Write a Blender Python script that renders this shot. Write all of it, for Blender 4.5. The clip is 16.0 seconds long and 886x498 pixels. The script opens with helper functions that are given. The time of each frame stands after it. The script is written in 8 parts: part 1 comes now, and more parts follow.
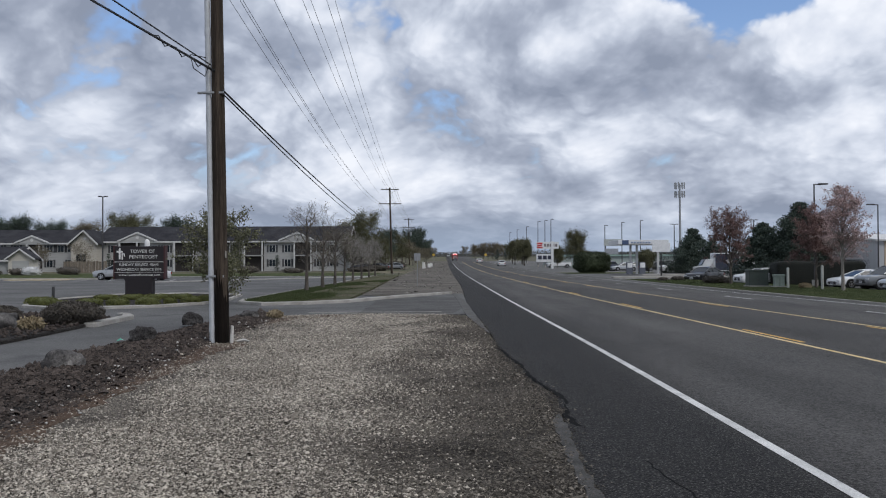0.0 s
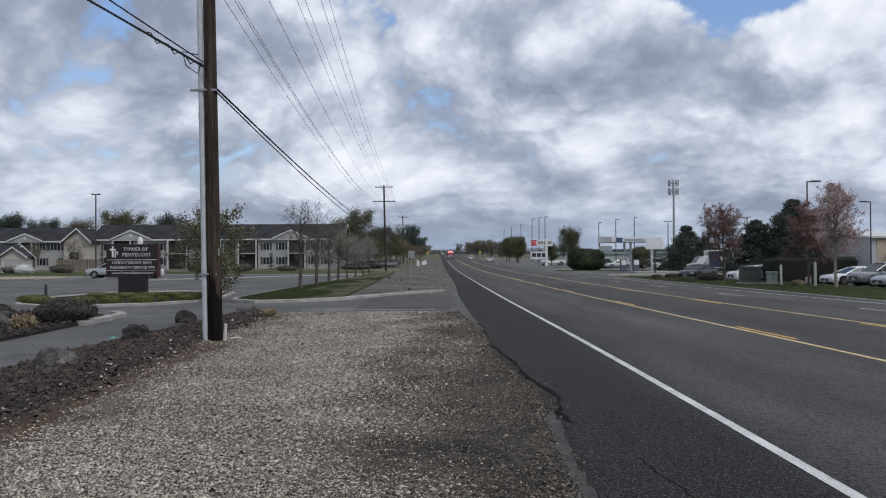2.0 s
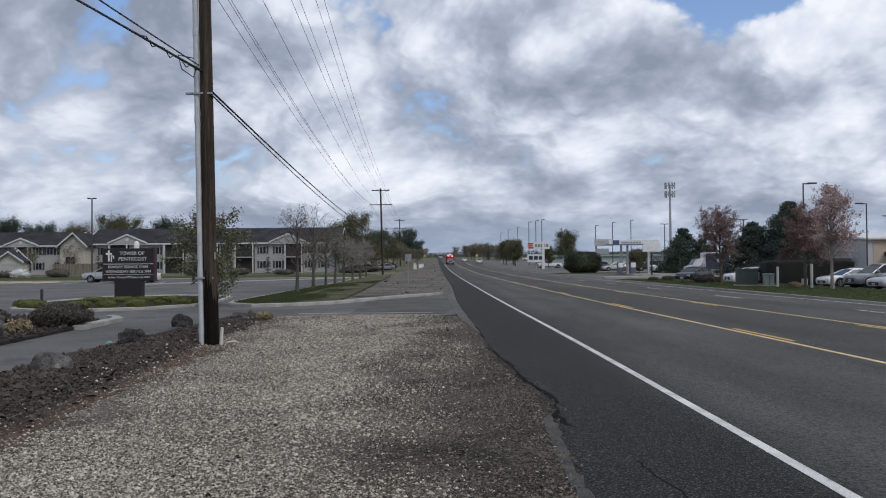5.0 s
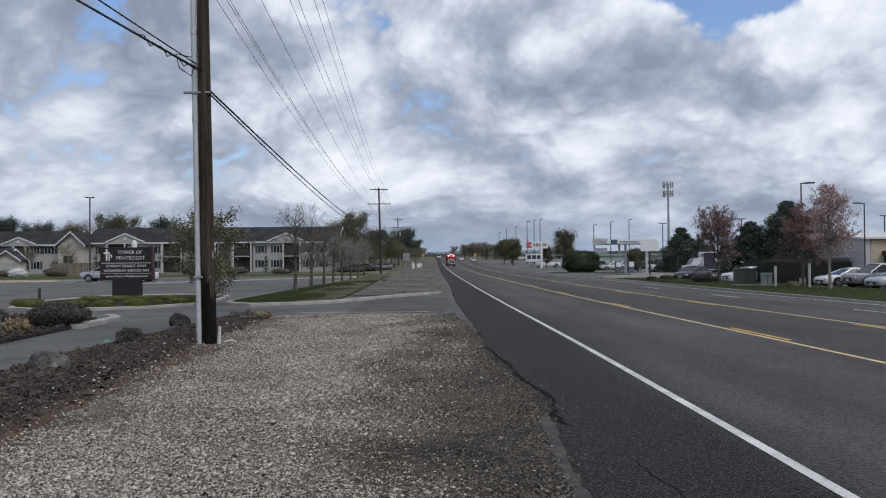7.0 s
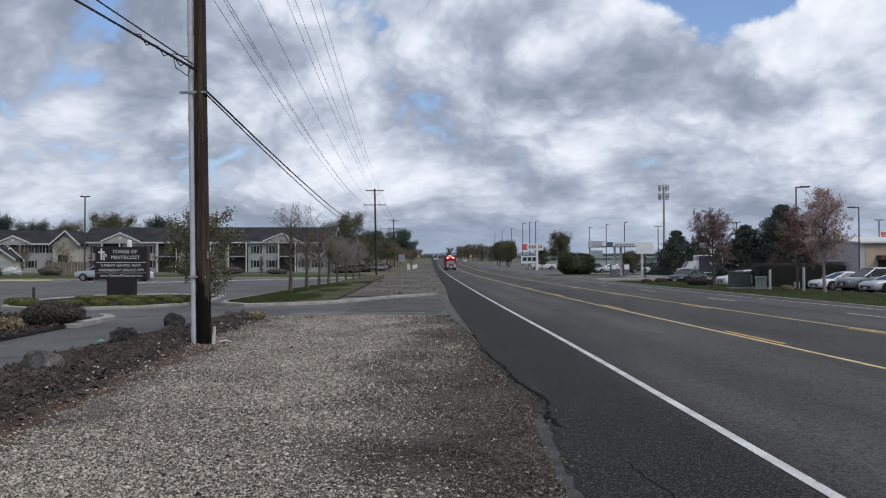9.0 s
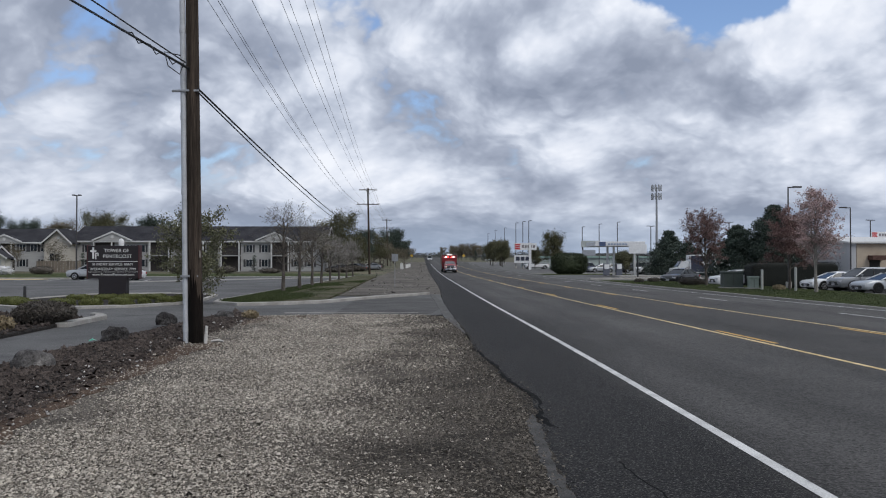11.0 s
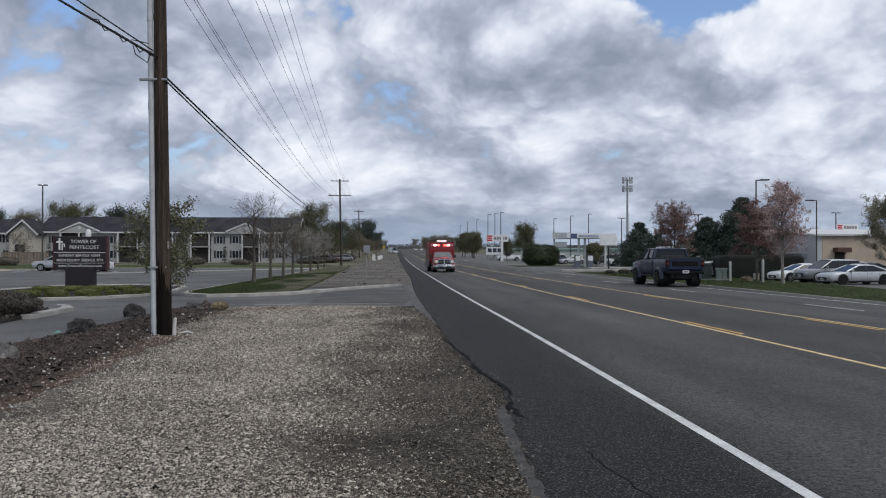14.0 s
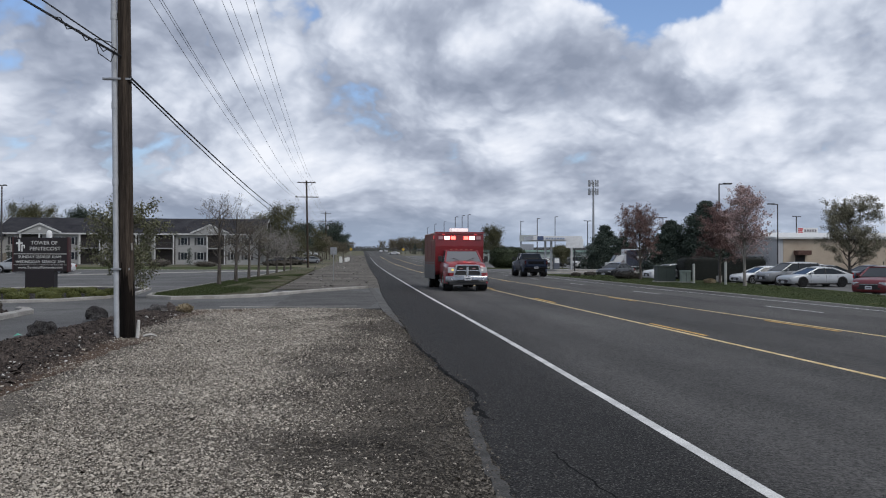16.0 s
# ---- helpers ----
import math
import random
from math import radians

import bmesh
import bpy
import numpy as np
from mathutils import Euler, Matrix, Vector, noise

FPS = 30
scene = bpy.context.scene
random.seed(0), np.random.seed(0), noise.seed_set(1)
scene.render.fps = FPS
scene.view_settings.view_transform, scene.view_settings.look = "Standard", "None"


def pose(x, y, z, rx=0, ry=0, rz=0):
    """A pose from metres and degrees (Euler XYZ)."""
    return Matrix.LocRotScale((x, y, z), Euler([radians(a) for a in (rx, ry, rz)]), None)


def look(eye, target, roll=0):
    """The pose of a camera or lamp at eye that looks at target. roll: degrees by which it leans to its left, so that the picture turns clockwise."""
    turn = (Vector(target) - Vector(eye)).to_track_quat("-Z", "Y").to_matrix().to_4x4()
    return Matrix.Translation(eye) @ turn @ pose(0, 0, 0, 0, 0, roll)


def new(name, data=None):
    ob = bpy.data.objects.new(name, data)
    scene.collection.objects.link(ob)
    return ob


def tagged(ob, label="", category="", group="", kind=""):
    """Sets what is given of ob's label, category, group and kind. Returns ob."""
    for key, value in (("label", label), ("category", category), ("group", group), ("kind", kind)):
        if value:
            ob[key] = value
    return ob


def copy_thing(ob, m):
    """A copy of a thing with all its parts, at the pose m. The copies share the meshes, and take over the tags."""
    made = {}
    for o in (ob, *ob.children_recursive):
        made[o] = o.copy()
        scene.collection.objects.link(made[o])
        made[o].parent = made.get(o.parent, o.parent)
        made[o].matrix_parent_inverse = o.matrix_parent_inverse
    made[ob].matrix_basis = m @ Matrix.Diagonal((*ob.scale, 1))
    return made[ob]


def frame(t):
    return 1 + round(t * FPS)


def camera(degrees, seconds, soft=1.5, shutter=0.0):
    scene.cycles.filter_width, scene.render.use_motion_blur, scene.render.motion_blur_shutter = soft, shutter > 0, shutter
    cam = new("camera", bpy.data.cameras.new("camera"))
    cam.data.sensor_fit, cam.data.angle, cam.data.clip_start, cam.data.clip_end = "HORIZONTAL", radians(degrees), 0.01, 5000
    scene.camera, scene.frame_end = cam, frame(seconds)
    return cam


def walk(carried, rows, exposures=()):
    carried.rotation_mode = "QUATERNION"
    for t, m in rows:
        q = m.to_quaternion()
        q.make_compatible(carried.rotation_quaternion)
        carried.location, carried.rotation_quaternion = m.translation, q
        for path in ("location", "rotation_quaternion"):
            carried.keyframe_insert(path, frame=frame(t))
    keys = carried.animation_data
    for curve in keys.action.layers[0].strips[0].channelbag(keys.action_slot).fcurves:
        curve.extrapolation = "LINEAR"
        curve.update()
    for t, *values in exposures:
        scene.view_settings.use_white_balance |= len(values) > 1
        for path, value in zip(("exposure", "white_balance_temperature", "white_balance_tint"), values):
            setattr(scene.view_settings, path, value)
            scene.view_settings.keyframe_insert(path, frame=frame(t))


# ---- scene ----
# ---------------------------------------------------------------- camera
PATH = [
    (0.0, (-0.000, -0.000, 1.600), (-0.026, 19.997, 1.942), -0.200),
    (0.5, (0.006, -0.005, 1.600), (-0.048, 19.993, 1.931), -0.305),
    (1.0, (0.006, 0.013, 1.598), (-0.060, 20.011, 1.884), -0.370),
    (1.5, (0.006, -0.001, 1.596), (0.005, 19.997, 1.862), -0.330),
    (2.0, (0.016, 0.006, 1.597), (0.128, 20.004, 1.880), -0.279),
    (2.5, (0.011, 0.004, 1.599), (0.207, 20.001, 1.918), -0.296),
    (3.0, (0.014, 0.020, 1.594), (0.248, 20.015, 1.954), -0.427),
    (3.5, (0.016, 0.019, 1.599), (0.229, 20.014, 1.970), -0.511),
    (4.0, (0.014, 0.032, 1.596), (0.169, 20.028, 1.967), -0.486),
    (6.5, (0.028, 0.026, 1.592), (0.275, 20.021, 1.933), -0.437),
    (7.0, (0.028, 0.029, 1.592), (0.257, 20.025, 1.934), -0.435),
    (7.5, (0.036, 0.029, 1.591), (0.266, 20.025, 1.942), -0.372),
    (8.0, (0.030, 0.023, 1.593), (0.333, 20.017, 1.991), -0.183),
    (8.5, (0.034, 0.024, 1.592), (0.377, 20.017, 1.989), -0.176),
    (9.0, (0.034, 0.015, 1.593), (0.369, 20.009, 1.969), -0.070),
    (11.5, (0.040, 0.026, 1.593), (0.576, 20.016, 1.946), 0.035),
    (12.0, (0.039, 0.023, 1.594), (0.606, 20.012, 1.905), 0.042),
    (12.5, (0.041, 0.017, 1.593), (0.685, 20.004, 1.869), -0.059),
    (13.0, (0.051, 0.029, 1.585), (0.846, 20.012, 1.814), -0.112),
    (13.5, (0.059, 0.039, 1.588), (1.052, 20.014, 1.777), -0.047),
    (14.0, (0.060, 0.036, 1.590), (1.231, 20.001, 1.748), 0.081),
    (14.5, (0.059, 0.006, 1.594), (1.407, 19.960, 1.772), 0.217),
    (15.0, (0.054, -0.014, 1.591), (1.612, 19.924, 1.825), 0.382),
    (15.5, (0.056, -0.007, 1.591), (1.822, 19.913, 1.847), 0.337),
    (16.0, (0.062, 0.004, 1.591), (2.022, 19.907, 1.803), 0.178),
]
cam = camera(56.4, 16.0, soft=1.1)
walk(cam, [(t, look(e, g, r)) for t, e, g, r in PATH])

# ---------------------------------------------------------------- sky and sun
SUN_ELEVATION, SUN_AZIMUTH = 50.0, 138.0          # azimuth from +y towards +x


def sky_direction(azimuth, elevation):
    a, e = radians(azimuth), radians(elevation)
    return (math.sin(a) * math.cos(e), math.cos(a) * math.cos(e), math.sin(e))


def make_sky():
    world = bpy.data.worlds.new("sky")
    world.use_nodes = True
    scene.world = world
    tree = world.node_tree
    nodes, links = tree.nodes, tree.links
    nodes.clear()

    def node(kind, **values):
        n = nodes.new(kind)
        for key, value in values.items():
            n.inputs[key].default_value = value
        return n

    def put(value, socket):
        if isinstance(value, (int, float)):
            socket.default_value = value
        else:
            links.new(value, socket)

    def calc(op, a, b=0.0, c=0.0, clamp=False):
        n = nodes.new("ShaderNodeMath")
        n.operation, n.use_clamp = op, clamp
        for value, socket in zip((a, b, c), n.inputs):
            put(value, socket)
        return n.outputs[0]

    def ease(value, low, high):
        n = nodes.new("ShaderNodeMapRange")
        n.interpolation_type = "SMOOTHSTEP"
        put(value, n.inputs["Value"])
        n.inputs["From Min"].default_value, n.inputs["From Max"].default_value = low, high
        return n.outputs["Result"]

    def mix(fac, a, b):
        n = nodes.new("ShaderNodeMix")
        n.data_type = "RGBA"
        put(fac, n.inputs["Factor"])
        for value, socket in ((a, n.inputs[6]), (b, n.inputs[7])):
            if isinstance(value, tuple):
                socket.default_value = (*value, 1)
            else:
                links.new(value, socket)
        return n.outputs[2]

    way = nodes.new("ShaderNodeTexCoord").outputs["Generated"]
    split = nodes.new("ShaderNodeSeparateXYZ")
    links.new(way, split.inputs[0])
    up = calc("MAXIMUM", split.outputs[2], 0.0)
    # cloud space: heaps shrink and flatten towards the horizon
    space = nodes.new("ShaderNodeCombineXYZ")
    links.new(calc("MULTIPLY", split.outputs[0], 5.0), space.inputs[0])
    links.new(calc("MULTIPLY", split.outputs[1], 5.0), space.inputs[1])
    links.new(calc("MULTIPLY", calc("LOGARITHM", calc("ADD", up, 0.15), math.e), 2.5), space.inputs[2])

    def moved(offset):
        n = nodes.new("ShaderNodeVectorMath")
        n.operation = "ADD"
        links.new(space.outputs[0], n.inputs[0])
        n.inputs[1].default_value = offset
        return n.outputs[0]

    def cloud_noise(at, scale, detail, rough, warp):
        n = node("ShaderNodeTexNoise", Scale=scale, Detail=detail, Roughness=rough, Distortion=warp)
        links.new(at, n.inputs["Vector"])
        return n.outputs["Fac"]

    def heaped(at, detail):
        """Rounded heads riding on softer billows."""
        soft = cloud_noise(at, 0.95, detail, 0.50, 0.10)
        cells = nodes.new("ShaderNodeTexVoronoi")
        cells.feature = "SMOOTH_F1"
        bend = nodes.new("ShaderNodeVectorMath")
        bend.operation = "ADD"
        links.new(at, bend.inputs[0])
        turned = nodes.new("ShaderNodeCombineXYZ")
        for socket in turned.inputs:
            links.new(calc("MULTIPLY", soft, 0.9), socket)
        links.new(turned.outputs[0], bend.inputs[1])
        links.new(bend.outputs[0], cells.inputs["Vector"])
        for key, value in (("Scale", 1.7), ("Detail", 3.5), ("Roughness", 0.55), ("Lacunarity", 2.2), ("Smoothness", 0.7)):
            cells.inputs[key].default_value = value
        return calc("ADD", calc("MULTIPLY", soft, 0.62), calc("MULTIPLY", calc("SUBTRACT", 1.0, cells.outputs["Distance"]), 0.42))

    big = cloud_noise(moved((3.1, 7.7, 0.4)), 0.45, 2, 0.5, 0.2)
    here = heaped(moved((11.3, 2.6, 1.7)), 7)
    sunward = heaped(moved((11.42, 2.55, 2.02)), 4)
    lit = calc("SUBTRACT", here, sunward)

    flattened = nodes.new("ShaderNodeVectorMath")
    flattened.operation = "MULTIPLY"
    links.new(way, flattened.inputs[0])
    flattened.inputs[1].default_value = (1, 1, 1.6)

    def patch(azimuth, elevation, wide, amount):
        """A cloud mass round one direction of the sky."""
        n = nodes.new("ShaderNodeVectorMath")
        n.operation = "DISTANCE"
        links.new(flattened.outputs[0], n.inputs[0])
        x, y, z = sky_direction(azimuth, elevation)
        n.inputs[1].default_value = (x, y, z * 1.6)
        return calc("MULTIPLY", calc("SUBTRACT", 1.0, ease(n.outputs["Value"], 0.0, wide)), amount)

    tone = calc("ADD", calc("MULTIPLY", big, 0.75), calc("ADD", calc("MULTIPLY", lit, 0.98), calc("MULTIPLY", here, 0.45)))
    tone = calc("SUBTRACT", tone, 0.05)
    for azimuth, elevation, wide, amount in SKY_MASSES:
        tone = calc("ADD", tone, patch(azimuth, elevation, wide, amount))
    ramp = nodes.new("ShaderNodeValToRGB")
    links.new(tone, ramp.inputs[0])
    stops = ((0.16, (0.238, 0.276, 0.362)), (0.38, (0.345, 0.388, 0.485)), (0.56, (0.485, 0.534, 0.635)), (0.72, (0.64, 0.685, 0.78)), (0.95, (0.80, 0.83, 0.90)))
    while len(ramp.color_ramp.elements) < len(stops):
        ramp.color_ramp.elements.new(0.5)
    for element, (place, colour) in zip(ramp.color_ramp.elements, stops):
        element.position, element.color = place, (*colour, 1)
    # blue gaps between the clouds
    air = nodes.new("ShaderNodeTexSky")
    air.sky_type, air.sun_disc = "NISHITA", False
    air.sun_elevation, air.sun_rotation = radians(SUN_ELEVATION), radians(SUN_AZIMUTH)
    air_scaled = nodes.new("ShaderNodeVectorMath")
    air_scaled.operation = "MULTIPLY"
    links.new(air.outputs[0], air_scaled.inputs[0])
    air_scaled.inputs[1].default_value = (0.110, 0.118, 0.136)
    gap = calc("ADD", calc("MULTIPLY", here, 2.2), 0.22)
    for azimuth, elevation, wide, amount in SKY_GAPS:
        gap = calc("SUBTRACT", gap, patch(azimuth, elevation, wide, amount))
    cover = calc("MAXIMUM", ease(gap, 0.36, 0.66), calc("SUBTRACT", 1.0, ease(up, 0.07, 0.15)))
    colour = mix(cover, air_scaled.outputs[0], ramp.outputs[0])
    # haze low over the land
    low = calc("SUBTRACT", 1.0, ease(up, 0.015, 0.075))
    colour = mix(calc("MULTIPLY", low, 0.55), colour, (0.315, 0.395, 0.525))
    back = nodes.new("ShaderNodeBackground")
    back.inputs["Strength"].default_value = 1.12
    links.new(colour, back.inputs[0])
    out = nodes.new("ShaderNodeOutputWorld")
    links.new(back.outputs[0], out.inputs[0])


# azimuth, elevation, angular width, brighter or darker
SKY_MASSES = (
    (-22, 16.0, 0.26, -0.13), (-24.4, 10.0, 0.13, 0.12), (-24, 5.0, 0.09, 0.16), (-18.5, 7.2, 0.10, -0.05), (-13, 9, 0.18, 0.11), (-6.0, 14.0, 0.15, 0.15), (-8, 5.5, 0.14, 0.12),
    (3.5, 15.2, 0.20, -0.05), (14.5, 12.0, 0.18, -0.05), (-2.5, 5.2, 0.07, 0.12), (2.6, 4.7, 0.07, 0.16), (8.4, 8.3, 0.11, 0.20), (13.3, 8.2, 0.09, 0.14), (19, 8.8, 0.10, 0.14), (23.8, 7.6, 0.12, 0.20),
    (25.5, 15.5, 0.18, 0.22), (13, 17.8, 0.12, 0.10), (31, 4.6, 0.10, 0.20), (0, 2.6, 0.12, -0.04), (33, 12, 0.18, 0.10),
)
SKY_GAPS = ((20.5, 19.6, 0.19, 1.9), (-7.2, 17.8, 0.10, 0.45), (1.2, 12.4, 0.09, 0.24), (-25.5, 7.2, 0.13, 0.30), (-26, 12.5, 0.12, 0.16))
make_sky()
sun = new("sun", bpy.data.lights.new("sun", "SUN"))
sun.data.energy, sun.data.angle, sun.data.color = 1.75, radians(30), (1.0, 0.975, 0.94)
sun.matrix_world = look(sky_direction(SUN_AZIMUTH, SUN_ELEVATION), (0, 0, 0))
scene.view_settings.exposure = 0.0


# ---------------------------------------------------------------- mesh building
class Shape:
    """Vertices and faces gathered piece by piece."""

    def __init__(self):
        self.v, self.f = [], []

    def add(self, verts, faces):
        n = len(self.v)
        self.v += [tuple(p) for p in verts]
        self.f += [tuple(i + n for i in face) for face in faces]
        return self

    def box(self, x0, x1, y0, y1, z0, z1):
        return self.add([(x, y, z) for z in (z0, z1) for y in (y0, y1) for x in (x0, x1)],
                        [(0, 2, 3, 1), (4, 5, 7, 6), (0, 1, 5, 4), (2, 6, 7, 3), (0, 4, 6, 2), (1, 3, 7, 5)])

    def loft(self, rings, caps=True, close=True):
        n = len(rings[0])
        verts = [p for ring in rings for p in ring]
        faces = []
        for i in range(len(rings) - 1):
            for j in range(n if close else n - 1):
                k = (j + 1) % n
                faces.append((i * n + j, i * n + k, (i + 1) * n + k, (i + 1) * n + j))
        if caps:
            faces += [tuple(range(n))[::-1], tuple(range((len(rings) - 1) * n, len(rings) * n))]
        return self.add(verts, faces)

    def tube(self, points, radii, n=8, caps=True):
        points = [Vector(p) for p in points]
        if isinstance(radii, (int, float)):
            radii = [radii] * len(points)
        rings = []
        side = None
        for i, p in enumerate(points):
            way = (points[min(i + 1, len(points) - 1)] - points[max(i - 1, 0)]).normalized()
            if side is None:
                side = way.cross(Vector((0, 0, 1)) if abs(way.z) < 0.9 else Vector((1, 0, 0))).normalized()
            side = (side - way * side.dot(way)).normalized()
            other = way.cross(side)
            rings.append([p + radii[i] * (math.cos(2 * math.pi * k / n) * side + math.sin(2 * math.pi * k / n) * other) for k in range(n)])
        return self.loft(rings, caps)

    def prism(self, outline, a, b, axis="x"):
        """An outline in the two other axes, drawn out from a to b along axis."""
        place = {"x": lambda u, w, s: (s, u, w), "y": lambda u, w, s: (u, s, w), "z": lambda u, w, s: (u, w, s)}[axis]
        return self.loft([[place(u, w, s) for u, w in outline] for s in (a, b)])


def part(name, shape, material, parent=None, label="", smooth=False, bevel=0.0, segments=2):
    """One mesh object, under a thing or a part."""
    mesh = bpy.data.meshes.new(name)
    if isinstance(shape, Shape):
        mesh.from_pydata(shape.v, [], shape.f)
    else:
        mesh = shape
    bm = bmesh.new()
    bm.from_mesh(mesh)
    bmesh.ops.recalc_face_normals(bm, faces=bm.faces)
    if bevel:
        bmesh.ops.bevel(bm, geom=[e for e in bm.edges if e.is_manifold and e.calc_face_angle(0) > 0.5], offset=bevel, segments=segments, affect="EDGES", profile=0.6, clamp_overlap=True)
    bm.to_mesh(mesh)
    bm.free()
    mesh.materials.append(material)
    if smooth:
        mesh.shade_smooth()
        mesh.set_sharp_from_angle(angle=radians(38))
    ob = new(name, mesh)
    if parent:
        ob.parent = parent
    if label:
        tagged(ob, label)
    return ob


def thing(name, label, category, group="", m=None):
    ob = new(name)
    ob.empty_display_size = 0.2
    if m is not None:
        ob.matrix_basis = m
    return tagged(ob, label, category, group)


def quick_mesh(name, verts, faces, material, parent=None):
    """A large mesh from arrays: verts (n, 3), faces (m, 3 or 4)."""
    verts, faces = np.asarray(verts, np.float32), np.asarray(faces, np.int32)
    mesh = bpy.data.meshes.new(name)
    mesh.vertices.add(len(verts))
    mesh.vertices.foreach_set("co", verts.ravel())
    mesh.loops.add(faces.size)
    mesh.loops.foreach_set("vertex_index", faces.ravel())
    mesh.polygons.add(len(faces))
    mesh.polygons.foreach_set("loop_start", np.arange(0, faces.size, faces.shape[1], dtype=np.int32))
    mesh.update(calc_edges=True)
    mesh.materials.append(material)
    ob = new(name, mesh)
    if parent:
        ob.parent = parent
    return ob


def stones(rng, places, sizes, flat=0.6, sunk=False):
    """Angular stones at places (n, 3), of radius sizes (n); sunk ones show no underside."""
    n = len(places)
    base = np.array([(1, 0, 0), (-1, 0, 0), (0, 1, 0), (0, -1, 0), (0, 0, 1), (0, 0, -1)], float)
    tri = np.array([(0, 2, 4), (2, 1, 4), (1, 3, 4), (3, 0, 4), (2, 0, 5), (1, 2, 5), (3, 1, 5), (0, 3, 5)])
    if sunk:
        tri = tri[:4]
    v = np.repeat(base[None], n, 0) * rng.uniform(0.6, 1.25, (n, 6, 1)) + rng.normal(0, 0.22, (n, 6, 3))
    v[:, :, 2] *= flat
    a = rng.uniform(0, 2 * np.pi, n)
    tilt = rng.normal(0, 0.35, n)
    c, s, ct, st = np.cos(a)[:, None], np.sin(a)[:, None], np.cos(tilt)[:, None], np.sin(tilt)[:, None]
    x, y, z = v[:, :, 0], v[:, :, 1], v[:, :, 2]
    y, z = y * ct - z * st, y * st + z * ct
    x, y = x * c - y * s, x * s + y * c
    v = np.stack([x, y, z], 2) * np.asarray(sizes)[:, None, None] + np.asarray(places)[:, None, :]
    return v.reshape(-1, 3), (tri[None] + 6 * np.arange(n)[:, None, None]).reshape(-1, 3)


def leaf_cards(rng, places, size, up=0.0):
    """Small pointed leaves at places (n, 3), turned at random."""
    n = len(places)
    size = np.broadcast_to(size, (n,)) * rng.uniform(0.6, 1.3, n)
    u = rng.normal(0, 1, (n, 3))
    u[:, 2] += up
    u /= np.linalg.norm(u, axis=1)[:, None]
    w = np.cross(u, rng.normal(0, 1, (n, 3)))
    w /= np.linalg.norm(w, axis=1)[:, None] + 1e-9
    p, su, sw = np.asarray(places), u * size[:, None], w * size[:, None] * 0.42
    v = np.stack([p - su * 0.5, p + sw, p + su * 0.5, p - sw], 1)
    return v.reshape(-1, 3), (np.array([[0, 1, 2, 3]])[None] + 4 * np.arange(n)[:, None, None]).reshape(-1, 4)


def inside(points, outline):
    """Which points (n, 2) lie in a closed outline."""
    x, y = points[:, 0], points[:, 1]
    hit = np.zeros(len(points), bool)
    for (x0, y0), (x1, y1) in zip(outline, outline[1:] + outline[:1]):
        cross = (y0 > y) != (y1 > y)
        hit ^= cross & (x < (x1 - x0) * (y - y0) / ((y1 - y0) or 1e-9) + x0)
    return hit


PROFILE_Y = (-400, 105, 126, 150, 178, 216, 278, 350, 450, 600, 800, 3600)
PROFILE_Z = (0, 0, 0.09, 0.22, 0.45, 0.88, 1.75, 2.65, 4.2, 6.3, 7.0, 7.0)


def ground_z(y):
    """How the land rises along the road."""
    return float(np.mean(np.interp([y - 12, y - 6, y, y + 6, y + 12], PROFILE_Y, PROFILE_Z)))


def lot_dip(x, y):
    """The sales lot across the road lies a little lower."""
    ease = lambda k: (lambda c: c * c * (3 - 2 * c))(min(1.0, max(0.0, k)))
    return -0.35 * ease((x - 22.0) / 4.0) * (1 - ease((y - 82) / 18))


def strip(shape, left, right, y0, y1, dz, step=6.0, thick=0.0):
    """A sheet between two lines x = left(y), right(y), that follows the land."""
    n = max(1, int((y1 - y0) / step))
    rows = []
    for i in range(n + 1):
        y = y0 + (y1 - y0) * i / n
        z = ground_z(y) + dz
        l, r = (side(y) if callable(side) else side for side in (left, right))
        rows.append([(l, y, z), (r, y, z)] if not thick else [(l, y, z), (r, y, z), (r, y, z - thick), (l, y, z - thick)])
    return shape.loft(rows, caps=bool(thick), close=bool(thick))


def plate(outline, z, thick):
    """A flat slab of any outline, its top at z."""
    return Shape().prism(outline, z - thick, z, "z")


def rough_line(points, every, jitter, seed):
    """A line through points, cut small and made uneven."""
    rng = random.Random(seed)
    out = []
    for (x0, y0), (x1, y1) in zip(points, points[1:]):
        n = max(1, int(math.hypot(x1 - x0, y1 - y0) / every))
        for i in range(n):
            k = i / n
            out.append((x0 + (x1 - x0) * k + rng.uniform(-jitter, jitter), y0 + (y1 - y0) * k + rng.uniform(-jitter, jitter)))
    return out + [points[-1]]


